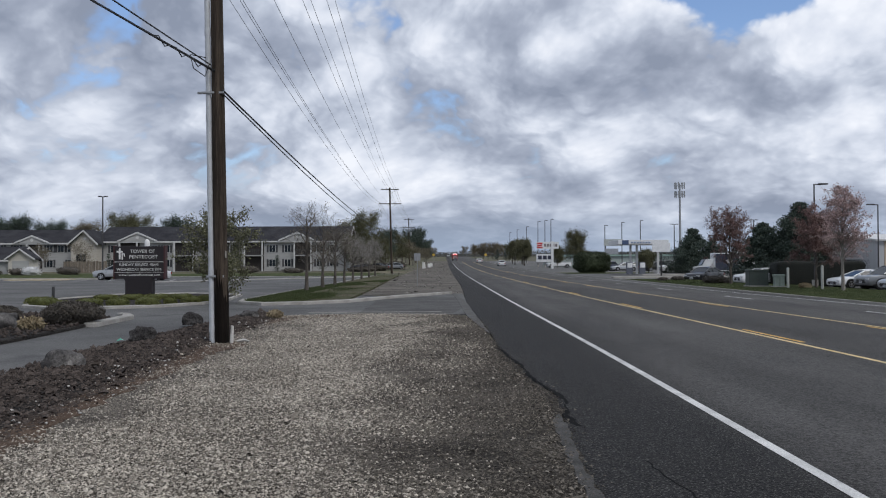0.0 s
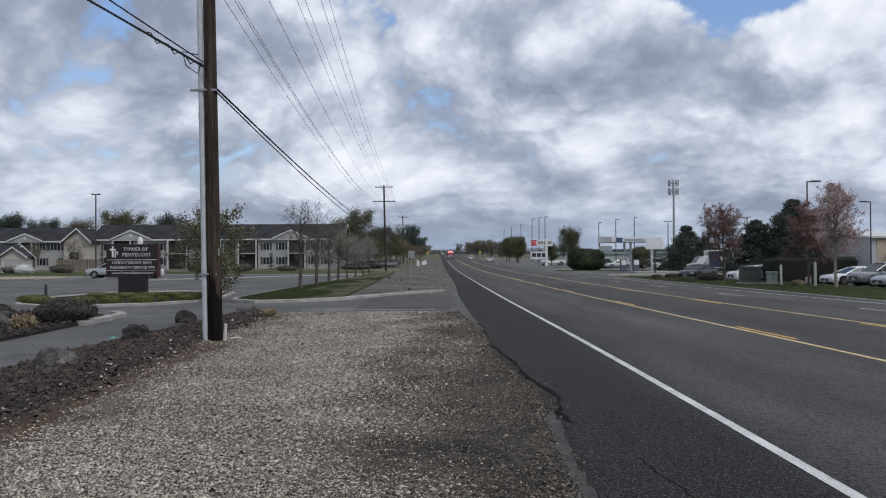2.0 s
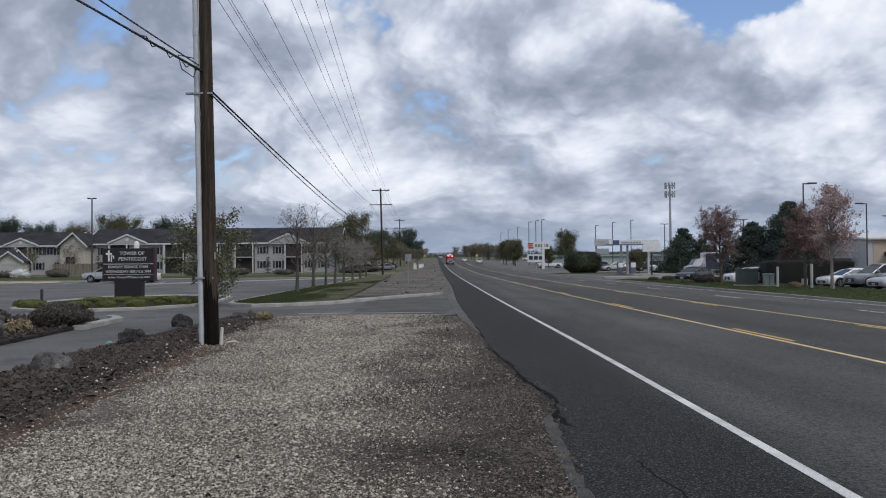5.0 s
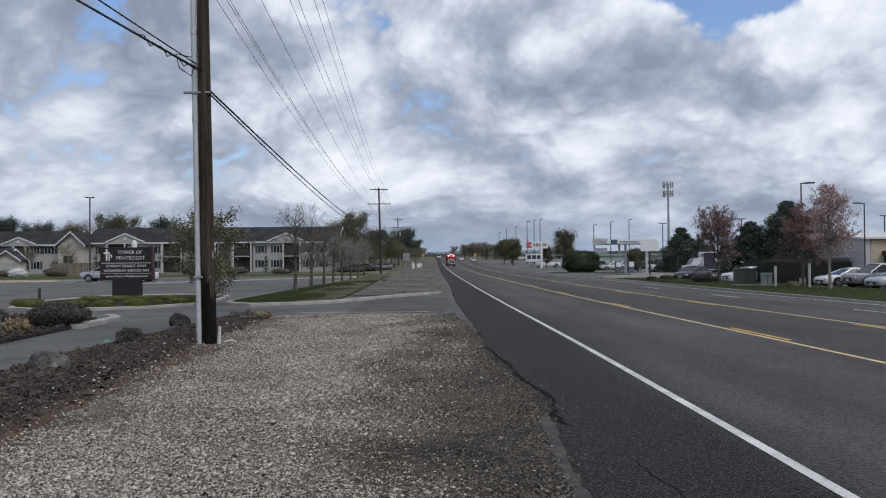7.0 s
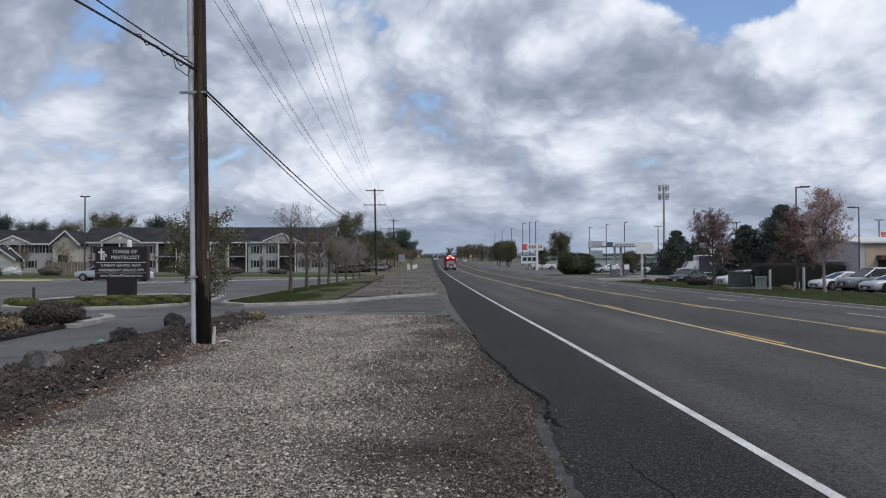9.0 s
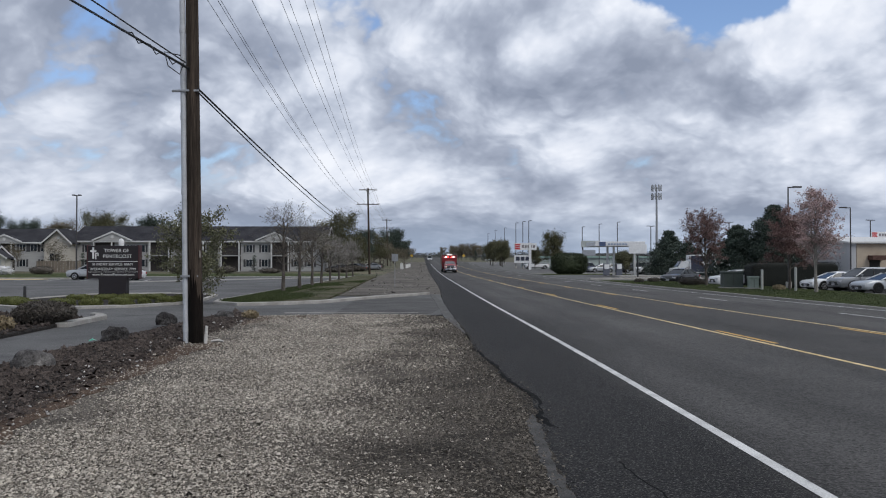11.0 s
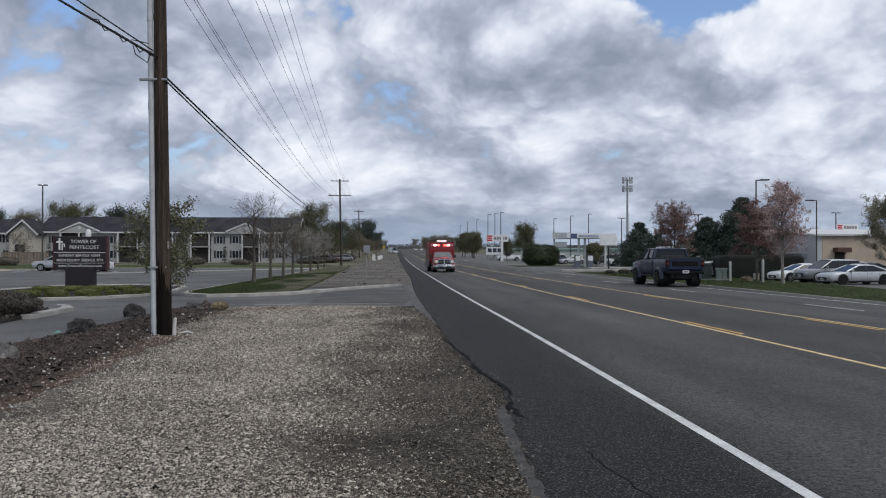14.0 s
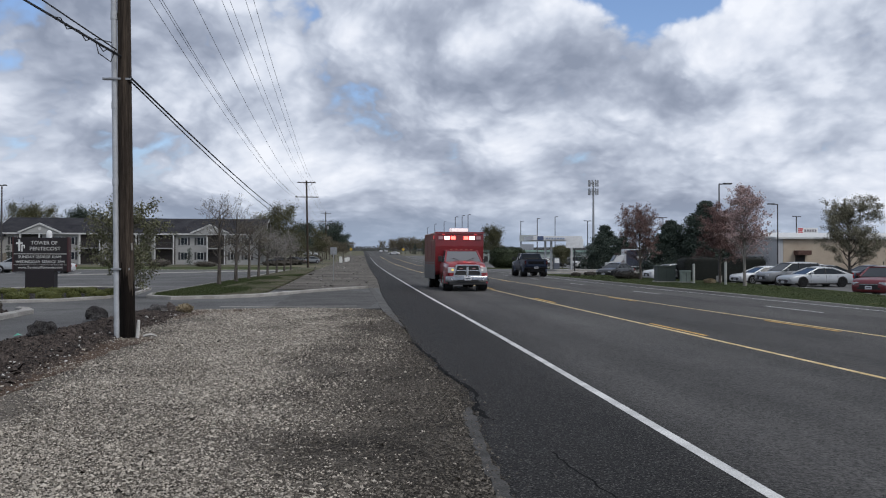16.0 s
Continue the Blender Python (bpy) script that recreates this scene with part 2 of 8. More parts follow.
# ---------------------------------------------------------------- materials
def surface(name, dark, light, scale=6.0, rough=0.8, fine=60.0, bump=0.3, depth=0.01, metal=0.0, grain=0.35, island=0.0, coat=0.0, spread=(0.35, 0.65), gloss=0.5, stretch=(1, 1, 1), emit=0.0, stain=None, even_grain=False):
    """A surface that wanders between two colours, with fine grain and relief."""
    m = bpy.data.materials.new(name)
    m.use_nodes = True
    nodes, links = m.node_tree.nodes, m.node_tree.links
    shader = nodes["Principled BSDF"]
    where = nodes.new("ShaderNodeTexCoord").outputs["Object"]
    fit = nodes.new("ShaderNodeMapping")
    fit.inputs["Scale"].default_value = stretch
    links.new(where, fit.inputs[0])

    def noise_at(s, detail, place=None):
        n = nodes.new("ShaderNodeTexNoise")
        n.inputs["Scale"].default_value, n.inputs["Detail"].default_value, n.inputs["Roughness"].default_value = s, detail, 0.6
        links.new(place or fit.outputs[0], n.inputs["Vector"])
        return n.outputs["Fac"]

    broad = noise_at(scale, 4)
    crisp = nodes.new("ShaderNodeMapRange")
    links.new(noise_at(fine, 3, where if even_grain else None), crisp.inputs["Value"])
    crisp.inputs["From Min"].default_value, crisp.inputs["From Max"].default_value = 0.30, 0.70
    small = crisp.outputs["Result"]
    span = nodes.new("ShaderNodeMapRange")
    links.new(broad, span.inputs["Value"])
    span.inputs["From Min"].default_value, span.inputs["From Max"].default_value = spread
    fac = span.outputs["Result"]

    def math_node(op, a, b):
        n = nodes.new("ShaderNodeMath")
        n.operation = op
        for value, socket in ((a, n.inputs[0]), (b, n.inputs[1])):
            if isinstance(value, (int, float)):
                socket.default_value = value
            else:
                links.new(value, socket)
        return n.outputs[0]

    if island:
        geo = nodes.new("ShaderNodeNewGeometry")
        fac = math_node("ADD", math_node("MULTIPLY", fac, 1 - island), math_node("MULTIPLY", geo.outputs["Random Per Island"], island))
    mix = nodes.new("ShaderNodeMix")
    mix.data_type = "RGBA"
    links.new(fac, mix.inputs["Factor"])
    mix.inputs[6].default_value, mix.inputs[7].default_value = (*dark, 1), (*light, 1)
    colour = mix.outputs[2]
    if stain:
        more = nodes.new("ShaderNodeMix")
        more.data_type = "RGBA"
        patch = nodes.new("ShaderNodeMapRange")
        links.new(noise_at(stain[1], 5), patch.inputs["Value"])
        patch.inputs["From Min"].default_value, patch.inputs["From Max"].default_value, patch.inputs["To Max"].default_value = stain[2], stain[2] + 0.14, stain[3]
        links.new(patch.outputs["Result"], more.inputs["Factor"])
        links.new(colour, more.inputs[6])
        more.inputs[7].default_value = (*stain[0], 1)
        colour = more.outputs[2]
    if grain:
        shade = nodes.new("ShaderNodeHueSaturation")
        links.new(colour, shade.inputs["Color"])
        links.new(math_node("ADD", 1 - grain, math_node("MULTIPLY", small, 2 * grain)), shade.inputs["Value"])
        colour = shade.outputs[0]
    links.new(colour, shader.inputs["Base Color"])
    shader.inputs["Roughness"].default_value, shader.inputs["Metallic"].default_value = rough, metal
    shader.inputs["Specular IOR Level"].default_value = min(gloss, 0.12) if rough > 0.7 and gloss == 0.5 else gloss
    shader.inputs["Coat Weight"].default_value, shader.inputs["Coat Roughness"].default_value = coat, 0.06
    if bump:
        b = nodes.new("ShaderNodeBump")
        b.inputs["Strength"].default_value, b.inputs["Distance"].default_value = bump, depth
        links.new(small, b.inputs["Height"])
        links.new(b.outputs[0], shader.inputs["Normal"])
    if emit:
        shader.inputs["Emission Color"].default_value, shader.inputs["Emission Strength"].default_value = (*light, 1), emit
    return m


def paint(name, colour, rough=0.3, coat=0.6, metal=0.0):
    d = tuple(c * 0.86 for c in colour)
    return surface(name, d, colour, scale=1.6, rough=rough, fine=25, bump=0.0, grain=0.06, coat=coat, metal=metal)


def plain(name, colour, rough=0.5, metal=0.0, bump=0.1):
    return surface(name, tuple(c * 0.82 for c in colour), colour, scale=5, rough=rough, fine=70, bump=bump, depth=0.003, grain=0.12, metal=metal)


def road_material():
    """Asphalt whose lanes are worn paler in long tracks and darker between them."""
    m = surface("road_asphalt", (0.030, 0.0290, 0.028), (0.056, 0.0540, 0.052), scale=0.35, rough=0.9, fine=30, bump=0.9, depth=0.01, grain=0.75, even_grain=True, stretch=(1, 0.22, 1), stain=((0.026, 0.026, 0.026), 0.9, 0.54, 0.7))
    nodes, links = m.node_tree.nodes, m.node_tree.links
    shader = nodes["Principled BSDF"]
    old = shader.inputs["Base Color"].links[0].from_socket
    split = nodes.new("ShaderNodeSeparateXYZ")
    links.new(nodes.new("ShaderNodeTexCoord").outputs["Object"], split.inputs[0])
    span = nodes.new("ShaderNodeMapRange")
    links.new(split.outputs[0], span.inputs["Value"])
    span.inputs["From Min"].default_value, span.inputs["From Max"].default_value = 0.0, 20.0
    ramp = nodes.new("ShaderNodeValToRGB")
    links.new(span.outputs[0], ramp.inputs[0])
    tracks = ((0.0, 0.26), (0.125, 0.34), (0.155, 1.1), (0.185, 1.6), (0.225, 1.3), (0.265, 1.8), (0.31, 1.4), (0.36, 1.3), (0.50, 1.3), (0.56, 1.75), (0.63, 1.6), (0.72, 1.85), (0.82, 1.5))
    while len(ramp.color_ramp.elements) < len(tracks):
        ramp.color_ramp.elements.new(0.5)
    for element, (place, value) in zip(ramp.color_ramp.elements, tracks):
        element.position, element.color = place, (value / 2.0, value / 2.0, value / 2.0, 1)
    times = nodes.new("ShaderNodeMix")
    times.data_type, times.blend_type = "RGBA", "MULTIPLY"
    times.inputs["Factor"].default_value = 1.0
    links.new(old, times.inputs[6])
    links.new(ramp.outputs[0], times.inputs[7])
    gain = nodes.new("ShaderNodeVectorMath")
    gain.operation = "SCALE"
    gain.inputs["Scale"].default_value = 2.0
    links.new(times.outputs[2], gain.inputs[0])
    # pale aggregate that shows through the worn binder
    chip = nodes.new("ShaderNodeTexNoise")
    chip.inputs["Scale"].default_value, chip.inputs["Detail"].default_value = 55, 4
    links.new(nodes.new("ShaderNodeTexCoord").outputs["Object"], chip.inputs["Vector"])
    pick = nodes.new("ShaderNodeMapRange")
    pick.inputs["From Min"].default_value, pick.inputs["From Max"].default_value, pick.inputs["To Max"].default_value = 0.56, 0.64, 0.8
    links.new(chip.outputs["Fac"], pick.inputs["Value"])
    chips = nodes.new("ShaderNodeMix")
    chips.data_type = "RGBA"
    links.new(pick.outputs["Result"], chips.inputs["Factor"])
    links.new(gain.outputs[0], chips.inputs[6])
    chips.inputs[7].default_value = (0.135, 0.130, 0.122, 1)
    links.new(chips.outputs[2], shader.inputs["Base Color"])
    shader.inputs["Roughness"].default_value, shader.inputs["Specular IOR Level"].default_value = 0.78, 0.16
    return m


def gravel_material():
    """Fine crushed stone, pale in the middle and dirtier along the asphalt."""
    m = surface("gravel_bed", (0.048, 0.042, 0.036), (0.155, 0.138, 0.117), scale=0.8, rough=0.95, fine=48, bump=0.8, depth=0.015, grain=0.7, even_grain=True, stain=((0.056, 0.043, 0.033), 0.5, 0.56, 0.55))
    nodes, links = m.node_tree.nodes, m.node_tree.links
    shader = nodes["Principled BSDF"]
    old = shader.inputs["Base Color"].links[0].from_socket
    where = nodes.new("ShaderNodeTexCoord").outputs["Object"]
    cells = nodes.new("ShaderNodeTexVoronoi")
    cells.inputs["Scale"].default_value = 62
    links.new(where, cells.inputs["Vector"])
    split = nodes.new("ShaderNodeSeparateColor")
    links.new(cells.outputs["Color"], split.inputs[0])
    stone = nodes.new("ShaderNodeMapRange")
    links.new(split.outputs[0], stone.inputs["Value"])
    stone.inputs["To Min"].default_value, stone.inputs["To Max"].default_value = 0.35, 1.9
    # dirt washed in from the road's edge
    place = nodes.new("ShaderNodeSeparateXYZ")
    links.new(where, place.inputs[0])
    patchy = nodes.new("ShaderNodeTexNoise")
    patchy.inputs["Scale"].default_value, patchy.inputs["Detail"].default_value = 1.1, 5
    links.new(where, patchy.inputs["Vector"])
    wander = nodes.new("ShaderNodeMath")
    wander.operation = "MULTIPLY_ADD"
    links.new(patchy.outputs["Fac"], wander.inputs[0])
    wander.inputs[1].default_value = 1.8
    links.new(place.outputs[0], wander.inputs[2])
    dirty = nodes.new("ShaderNodeMapRange")
    dirty.interpolation_type = "SMOOTHSTEP"
    links.new(wander.outputs[0], dirty.inputs["Value"])
    dirty.inputs["From Min"].default_value, dirty.inputs["From Max"].default_value = 0.0, 1.7
    dirty.inputs["To Min"].default_value, dirty.inputs["To Max"].default_value = 1.0, 0.46
    both = nodes.new("ShaderNodeMath")
    both.operation = "MULTIPLY"
    links.new(stone.outputs["Result"], both.inputs[0])
    links.new(dirty.outputs["Result"], both.inputs[1])
    gain = nodes.new("ShaderNodeVectorMath")
    gain.operation = "SCALE"
    links.new(old, gain.inputs[0])
    links.new(both.outputs[0], gain.inputs["Scale"])
    links.new(gain.outputs[0], shader.inputs["Base Color"])
    return m


def glass(name, tint=(0.02, 0.025, 0.03), rough=0.05, gloss=0.22):
    m = bpy.data.materials.new(name)
    m.use_nodes = True
    shader = m.node_tree.nodes["Principled BSDF"]
    shader.inputs["Base Color"].default_value = (*tint, 1)
    shader.inputs["Roughness"].default_value, shader.inputs["Specular IOR Level"].default_value = rough, gloss
    return m


def glow(name, colour, strength):
    m = bpy.data.materials.new(name)
    m.use_nodes = True
    shader = m.node_tree.nodes["Principled BSDF"]
    shader.inputs["Base Color"].default_value = (*colour, 1)
    shader.inputs["Emission Color"].default_value, shader.inputs["Emission Strength"].default_value = (*colour, 1), strength
    return m


ASPHALT_ROAD = road_material()
ASPHALT_LOT = surface("lot_asphalt", (0.085, 0.085, 0.085), (0.135, 0.134, 0.132), scale=0.25, rough=0.85, fine=55, bump=0.4, depth=0.006, grain=0.4, stain=((0.05, 0.05, 0.052), 0.6, 0.56, 0.6))
ASPHALT_PATCH = surface("patch_asphalt", (0.066, 0.065, 0.064), (0.10, 0.098, 0.095), scale=0.7, rough=0.85, fine=60, bump=0.4, depth=0.006, grain=0.4)
SHOULDER = surface("shoulder_dirt", (0.080, 0.072, 0.063), (0.155, 0.142, 0.125), scale=0.25, rough=0.95, fine=14, bump=0.4, depth=0.02, grain=0.45, even_grain=True, stain=((0.06, 0.055, 0.048), 0.22, 0.54, 0.6))
GRAVEL_BED = gravel_material()
GRAVEL_STONE = surface("gravel_stone", (0.050, 0.041, 0.032), (0.60, 0.545, 0.465), scale=0.6, rough=0.9, fine=70, bump=0.3, depth=0.004, grain=0.25, island=0.85)
DARK_STONE = surface("dark_gravel_stone", (0.020, 0.0175, 0.0155), (0.20, 0.178, 0.150), scale=0.8, rough=0.9, fine=70, bump=0.3, depth=0.004, grain=0.25, island=0.9)
LAVA_BED = surface("lava_bed_soil", (0.024, 0.022, 0.021), (0.052, 0.047, 0.043), scale=1.5, rough=0.95, fine=30, bump=0.8, depth=0.03, grain=0.6)
LAVA_STONE = surface("lava_stone", (0.026, 0.021, 0.019), (0.115, 0.094, 0.083), scale=2, rough=0.95, fine=50, bump=0.8, depth=0.01, grain=0.4, island=0.8)
PALE_STONE = surface("pale_pebble", (0.35, 0.34, 0.32), (0.65, 0.63, 0.6), scale=3, rough=0.85, fine=50, bump=0.3, grain=0.2, island=0.6)
BOULDER = surface("boulder_rock", (0.04, 0.038, 0.038), (0.15, 0.143, 0.138), scale=2.6, rough=0.9, fine=30, bump=0.7, depth=0.02, grain=0.4, stain=((0.33, 0.31, 0.29), 2.2, 0.58, 0.7))
DARK_ROCK = surface("dark_boulder_rock", (0.03, 0.028, 0.028), (0.085, 0.08, 0.078), scale=4, rough=0.9, fine=30, bump=0.9, depth=0.03, grain=0.5)
GRASS = surface("lawn", (0.040, 0.055, 0.020), (0.075, 0.092, 0.036), scale=0.5, rough=0.95, fine=40, bump=0.9, depth=0.03, grain=0.6, stain=((0.15, 0.125, 0.07), 0.7, 0.55, 0.6))
GRASS_BLADE = surface("grass_blade", (0.040, 0.054, 0.022), (0.066, 0.082, 0.035), scale=1, rough=0.8, fine=20, bump=0, island=0.4)
ISLAND_SOIL = surface("thin_lawn_on_soil", (0.055, 0.062, 0.030), (0.095, 0.098, 0.052), scale=0.7, rough=0.95, fine=40, bump=0.9, depth=0.03, grain=0.6, stain=((0.125, 0.105, 0.078), 0.45, 0.47, 0.85))
LAND = surface("dry_land", (0.085, 0.082, 0.058), (0.16, 0.145, 0.10), scale=0.05, rough=0.95, fine=3, bump=0.3, depth=0.05, grain=0.4, stain=((0.07, 0.085, 0.04), 0.03, 0.5, 0.7))
CONCRETE = surface("concrete", (0.27, 0.26, 0.24), (0.40, 0.385, 0.36), scale=1.2, rough=0.9, fine=45, bump=0.3, depth=0.004, grain=0.25, stain=((0.17, 0.16, 0.145), 0.9, 0.55, 0.6))
WHITE_LINE = surface("white_road_paint", (0.42, 0.42, 0.41), (0.62, 0.62, 0.60), scale=2, rough=0.7, fine=70, bump=0.2, depth=0.003, grain=0.3, stain=((0.12, 0.12, 0.12), 9, 0.60, 0.6))
YELLOW_LINE = surface("yellow_road_paint", (0.54, 0.39, 0.16), (0.72, 0.57, 0.31), scale=2, rough=0.7, fine=70, bump=0.2, depth=0.003, grain=0.3, stain=((0.12, 0.10, 0.07), 7, 0.56, 0.7))
DASH_PAINT = surface("orange_road_paint", (0.50, 0.29, 0.05), (0.66, 0.40, 0.09), scale=2, rough=0.7, fine=70, bump=0.2, depth=0.003, grain=0.3, stain=((0.12, 0.10, 0.07), 7, 0.56, 0.6))
POLE_WOOD = surface("pole_wood", (0.024, 0.019, 0.016), (0.082, 0.064, 0.050), scale=3, rough=0.9, fine=30, bump=0.8, depth=0.01, grain=0.5, stretch=(3, 3, 0.12))
POLE_DARK = surface("tarred_wood", (0.006, 0.005, 0.0045), (0.014, 0.011, 0.009), scale=3, rough=0.95, fine=30, bump=0.6, depth=0.01, grain=0.4, stretch=(3, 3, 0.15))
CONDUIT = plain("grey_conduit", (0.50, 0.52, 0.55), 0.45)
GALVANISED = plain("galvanised_steel", (0.36, 0.37, 0.38), 0.45, 0.6)
BLACK_CABLE = plain("black_cable", (0.012, 0.012, 0.013), 0.6)
GREY_CABLE = plain("weathered_wire", (0.17, 0.175, 0.185), 0.5, 0.3)
BLACK_METAL = plain("black_metal", (0.018, 0.018, 0.02), 0.5)
DARK_LAMP = plain("dark_bronze_metal", (0.045, 0.043, 0.045), 0.5)
BARK = surface("bark", (0.055, 0.048, 0.043), (0.13, 0.115, 0.10), scale=5, rough=0.95, fine=40, bump=0.8, depth=0.01, grain=0.5, stretch=(2, 2, 0.4))
PALE_BARK = surface("pale_bark", (0.17, 0.155, 0.14), (0.32, 0.30, 0.27), scale=5, rough=0.95, fine=40, bump=0.8, depth=0.01, grain=0.4, stretch=(2, 2, 0.4))


def leaf(name, dark, light):
    return surface(name, dark, light, scale=1.2, rough=0.65, fine=12, bump=0, grain=0.15, island=0.75, gloss=0.3)


LEAF_FRESH = leaf("dull_spring_leaf", (0.065, 0.068, 0.036), (0.17, 0.168, 0.095))
LEAF_OLIVE = leaf("olive_leaf", (0.055, 0.058, 0.030), (0.13, 0.125, 0.065))
LEAF_BUSH = leaf("dark_bush_leaf", (0.018, 0.027, 0.014), (0.055, 0.070, 0.034))
LEAF_RED = leaf("plum_bud", (0.10, 0.055, 0.052), (0.26, 0.165, 0.150))
LEAF_PINK = leaf("pale_plum_bud", (0.27, 0.165, 0.155), (0.58, 0.44, 0.42))
LEAF_BUD = leaf("brown_bud", (0.095, 0.080, 0.055), (0.19, 0.165, 0.115))
NEEDLE = leaf("conifer_needle", (0.024, 0.038, 0.032), (0.080, 0.104, 0.080))
LEAF_TWIG = leaf("pale_twig_tip", (0.15, 0.14, 0.125), (0.36, 0.34, 0.31))
LEAF_PALE = leaf("pale_olive_leaf", (0.10, 0.095, 0.065), (0.25, 0.235, 0.165))
LEAF_HEDGE = leaf("yew_leaf", (0.004, 0.0055, 0.004), (0.012, 0.015, 0.010))
LEAF_BOX = leaf("golden_hedge_leaf", (0.050, 0.062, 0.016), (0.17, 0.175, 0.055))
LEAF_SHRUB = leaf("grey_shrub_leaf", (0.046, 0.041, 0.036), (0.12, 0.105, 0.088))
LEAF_STRAW = leaf("dry_straw", (0.18, 0.14, 0.085), (0.34, 0.28, 0.18))
GLASS = glass("dark_glass")
TYRE = surface("tyre_rubber", (0.010, 0.010, 0.010), (0.022, 0.022, 0.022), scale=6, rough=0.85, fine=60, bump=0.4, depth=0.004, grain=0.3)
RIM = plain("alloy_rim", (0.55, 0.56, 0.58), 0.3, 0.8)
DARK_RIM = plain("dark_rim", (0.016, 0.016, 0.017), 0.4, 0.5)
TRIM = plain("black_plastic_trim", (0.016, 0.016, 0.017), 0.6)
CHROME = plain("chrome", (0.72, 0.73, 0.75), 0.14, 1.0, 0.0)
LAMP_CLEAR = glass("clear_lamp_lens", (0.45, 0.46, 0.48), 0.12)
LAMP_RED = glass("red_lamp_lens", (0.30, 0.012, 0.012), 0.15)
PLATE = plain("number_plate", (0.62, 0.63, 0.66), 0.5)
INK = plain("dark_print", (0.03, 0.035, 0.06), 0.6)
WHITE_PRINT = plain("white_print", (0.72, 0.72, 0.71), 0.6)


# ---------------------------------------------------------------- ground and road
def structure(ob, label, category):
    return tagged(ob, label, category, kind="structure")


def make_ground():
    shape = Shape()
    ys = [-300, -60, 0, 40, 80, 85, 90, 95, 100, 110, 120, 130, 140, 150, 165, 180, 200, 220, 240, 260, 280, 310, 350, 400, 450, 500, 560, 620, 700, 800, 1200, 2000, 3600]
    xs = [-2500, -600, -150, -60, -20, 0, 16.5, 22, 23, 24, 25, 26, 60, 150, 600, 2500]
    shape.add([(x, y, ground_z(y) + lot_dip(x, y) - 0.035) for y in ys for x in xs],
              [(j * len(xs) + i, j * len(xs) + i + 1, (j + 1) * len(xs) + i + 1, (j + 1) * len(xs) + i) for j in range(len(ys) - 1) for i in range(len(xs) - 1)])
    structure(part("ground", shape, LAND, smooth=True), "dry pale land with patchy grass to the horizon", "ground")


make_ground()

# the road: its broken left edge stands a little above the gravel
EDGE = [(0.98, -30), (1.0, 3), (1.06, 5.6), (1.13, 7.0), (1.22, 8.2), (1.30, 9.3), (1.36, 9.9), (1.24, 10.6), (1.14, 11.6), (1.17, 12.8), (1.06, 14.0), (1.02, 16), (1.05, 19), (0.98, 22.5), (0.93, 27), (0.9, 32), (0.95, 38), (1.05, 44), (1.2, 60), (1.2, 90)]


def bent(ys, xs):
    """A line along the road that drifts a little from side to side."""
    return lambda y: float(np.mean(np.interp([y - 5, y - 2, y, y + 2, y + 5], ys, xs)))


EDGE_LINE = bent((0, 11, 20, 28, 42, 65, 120, 400), (2.725, 2.825, 2.815, 2.755, 2.72, 2.74, 2.85, 2.85))
NEAR_TURN_LINE = bent((0, 12, 18, 26, 38, 70, 300), (7.0, 6.9, 6.80, 6.65, 6.47, 6.40, 6.5))
FAR_TURN_LINE = bent((0, 16, 24, 38, 60, 120, 300), (10.9, 10.62, 10.35, 10.08, 10.03, 10.2, 10.2))
LANE_LINE = bent((10, 25, 37, 50, 100, 300), (13.7, 13.42, 13.0, 13.0, 13.05, 13.05))
FAR_EDGE_LINE = bent((0, 20, 27, 34, 46, 58, 84, 150, 300), (16.2, 15.85, 15.6, 15.25, 14.95, 14.95, 15.15, 15.5, 15.6))


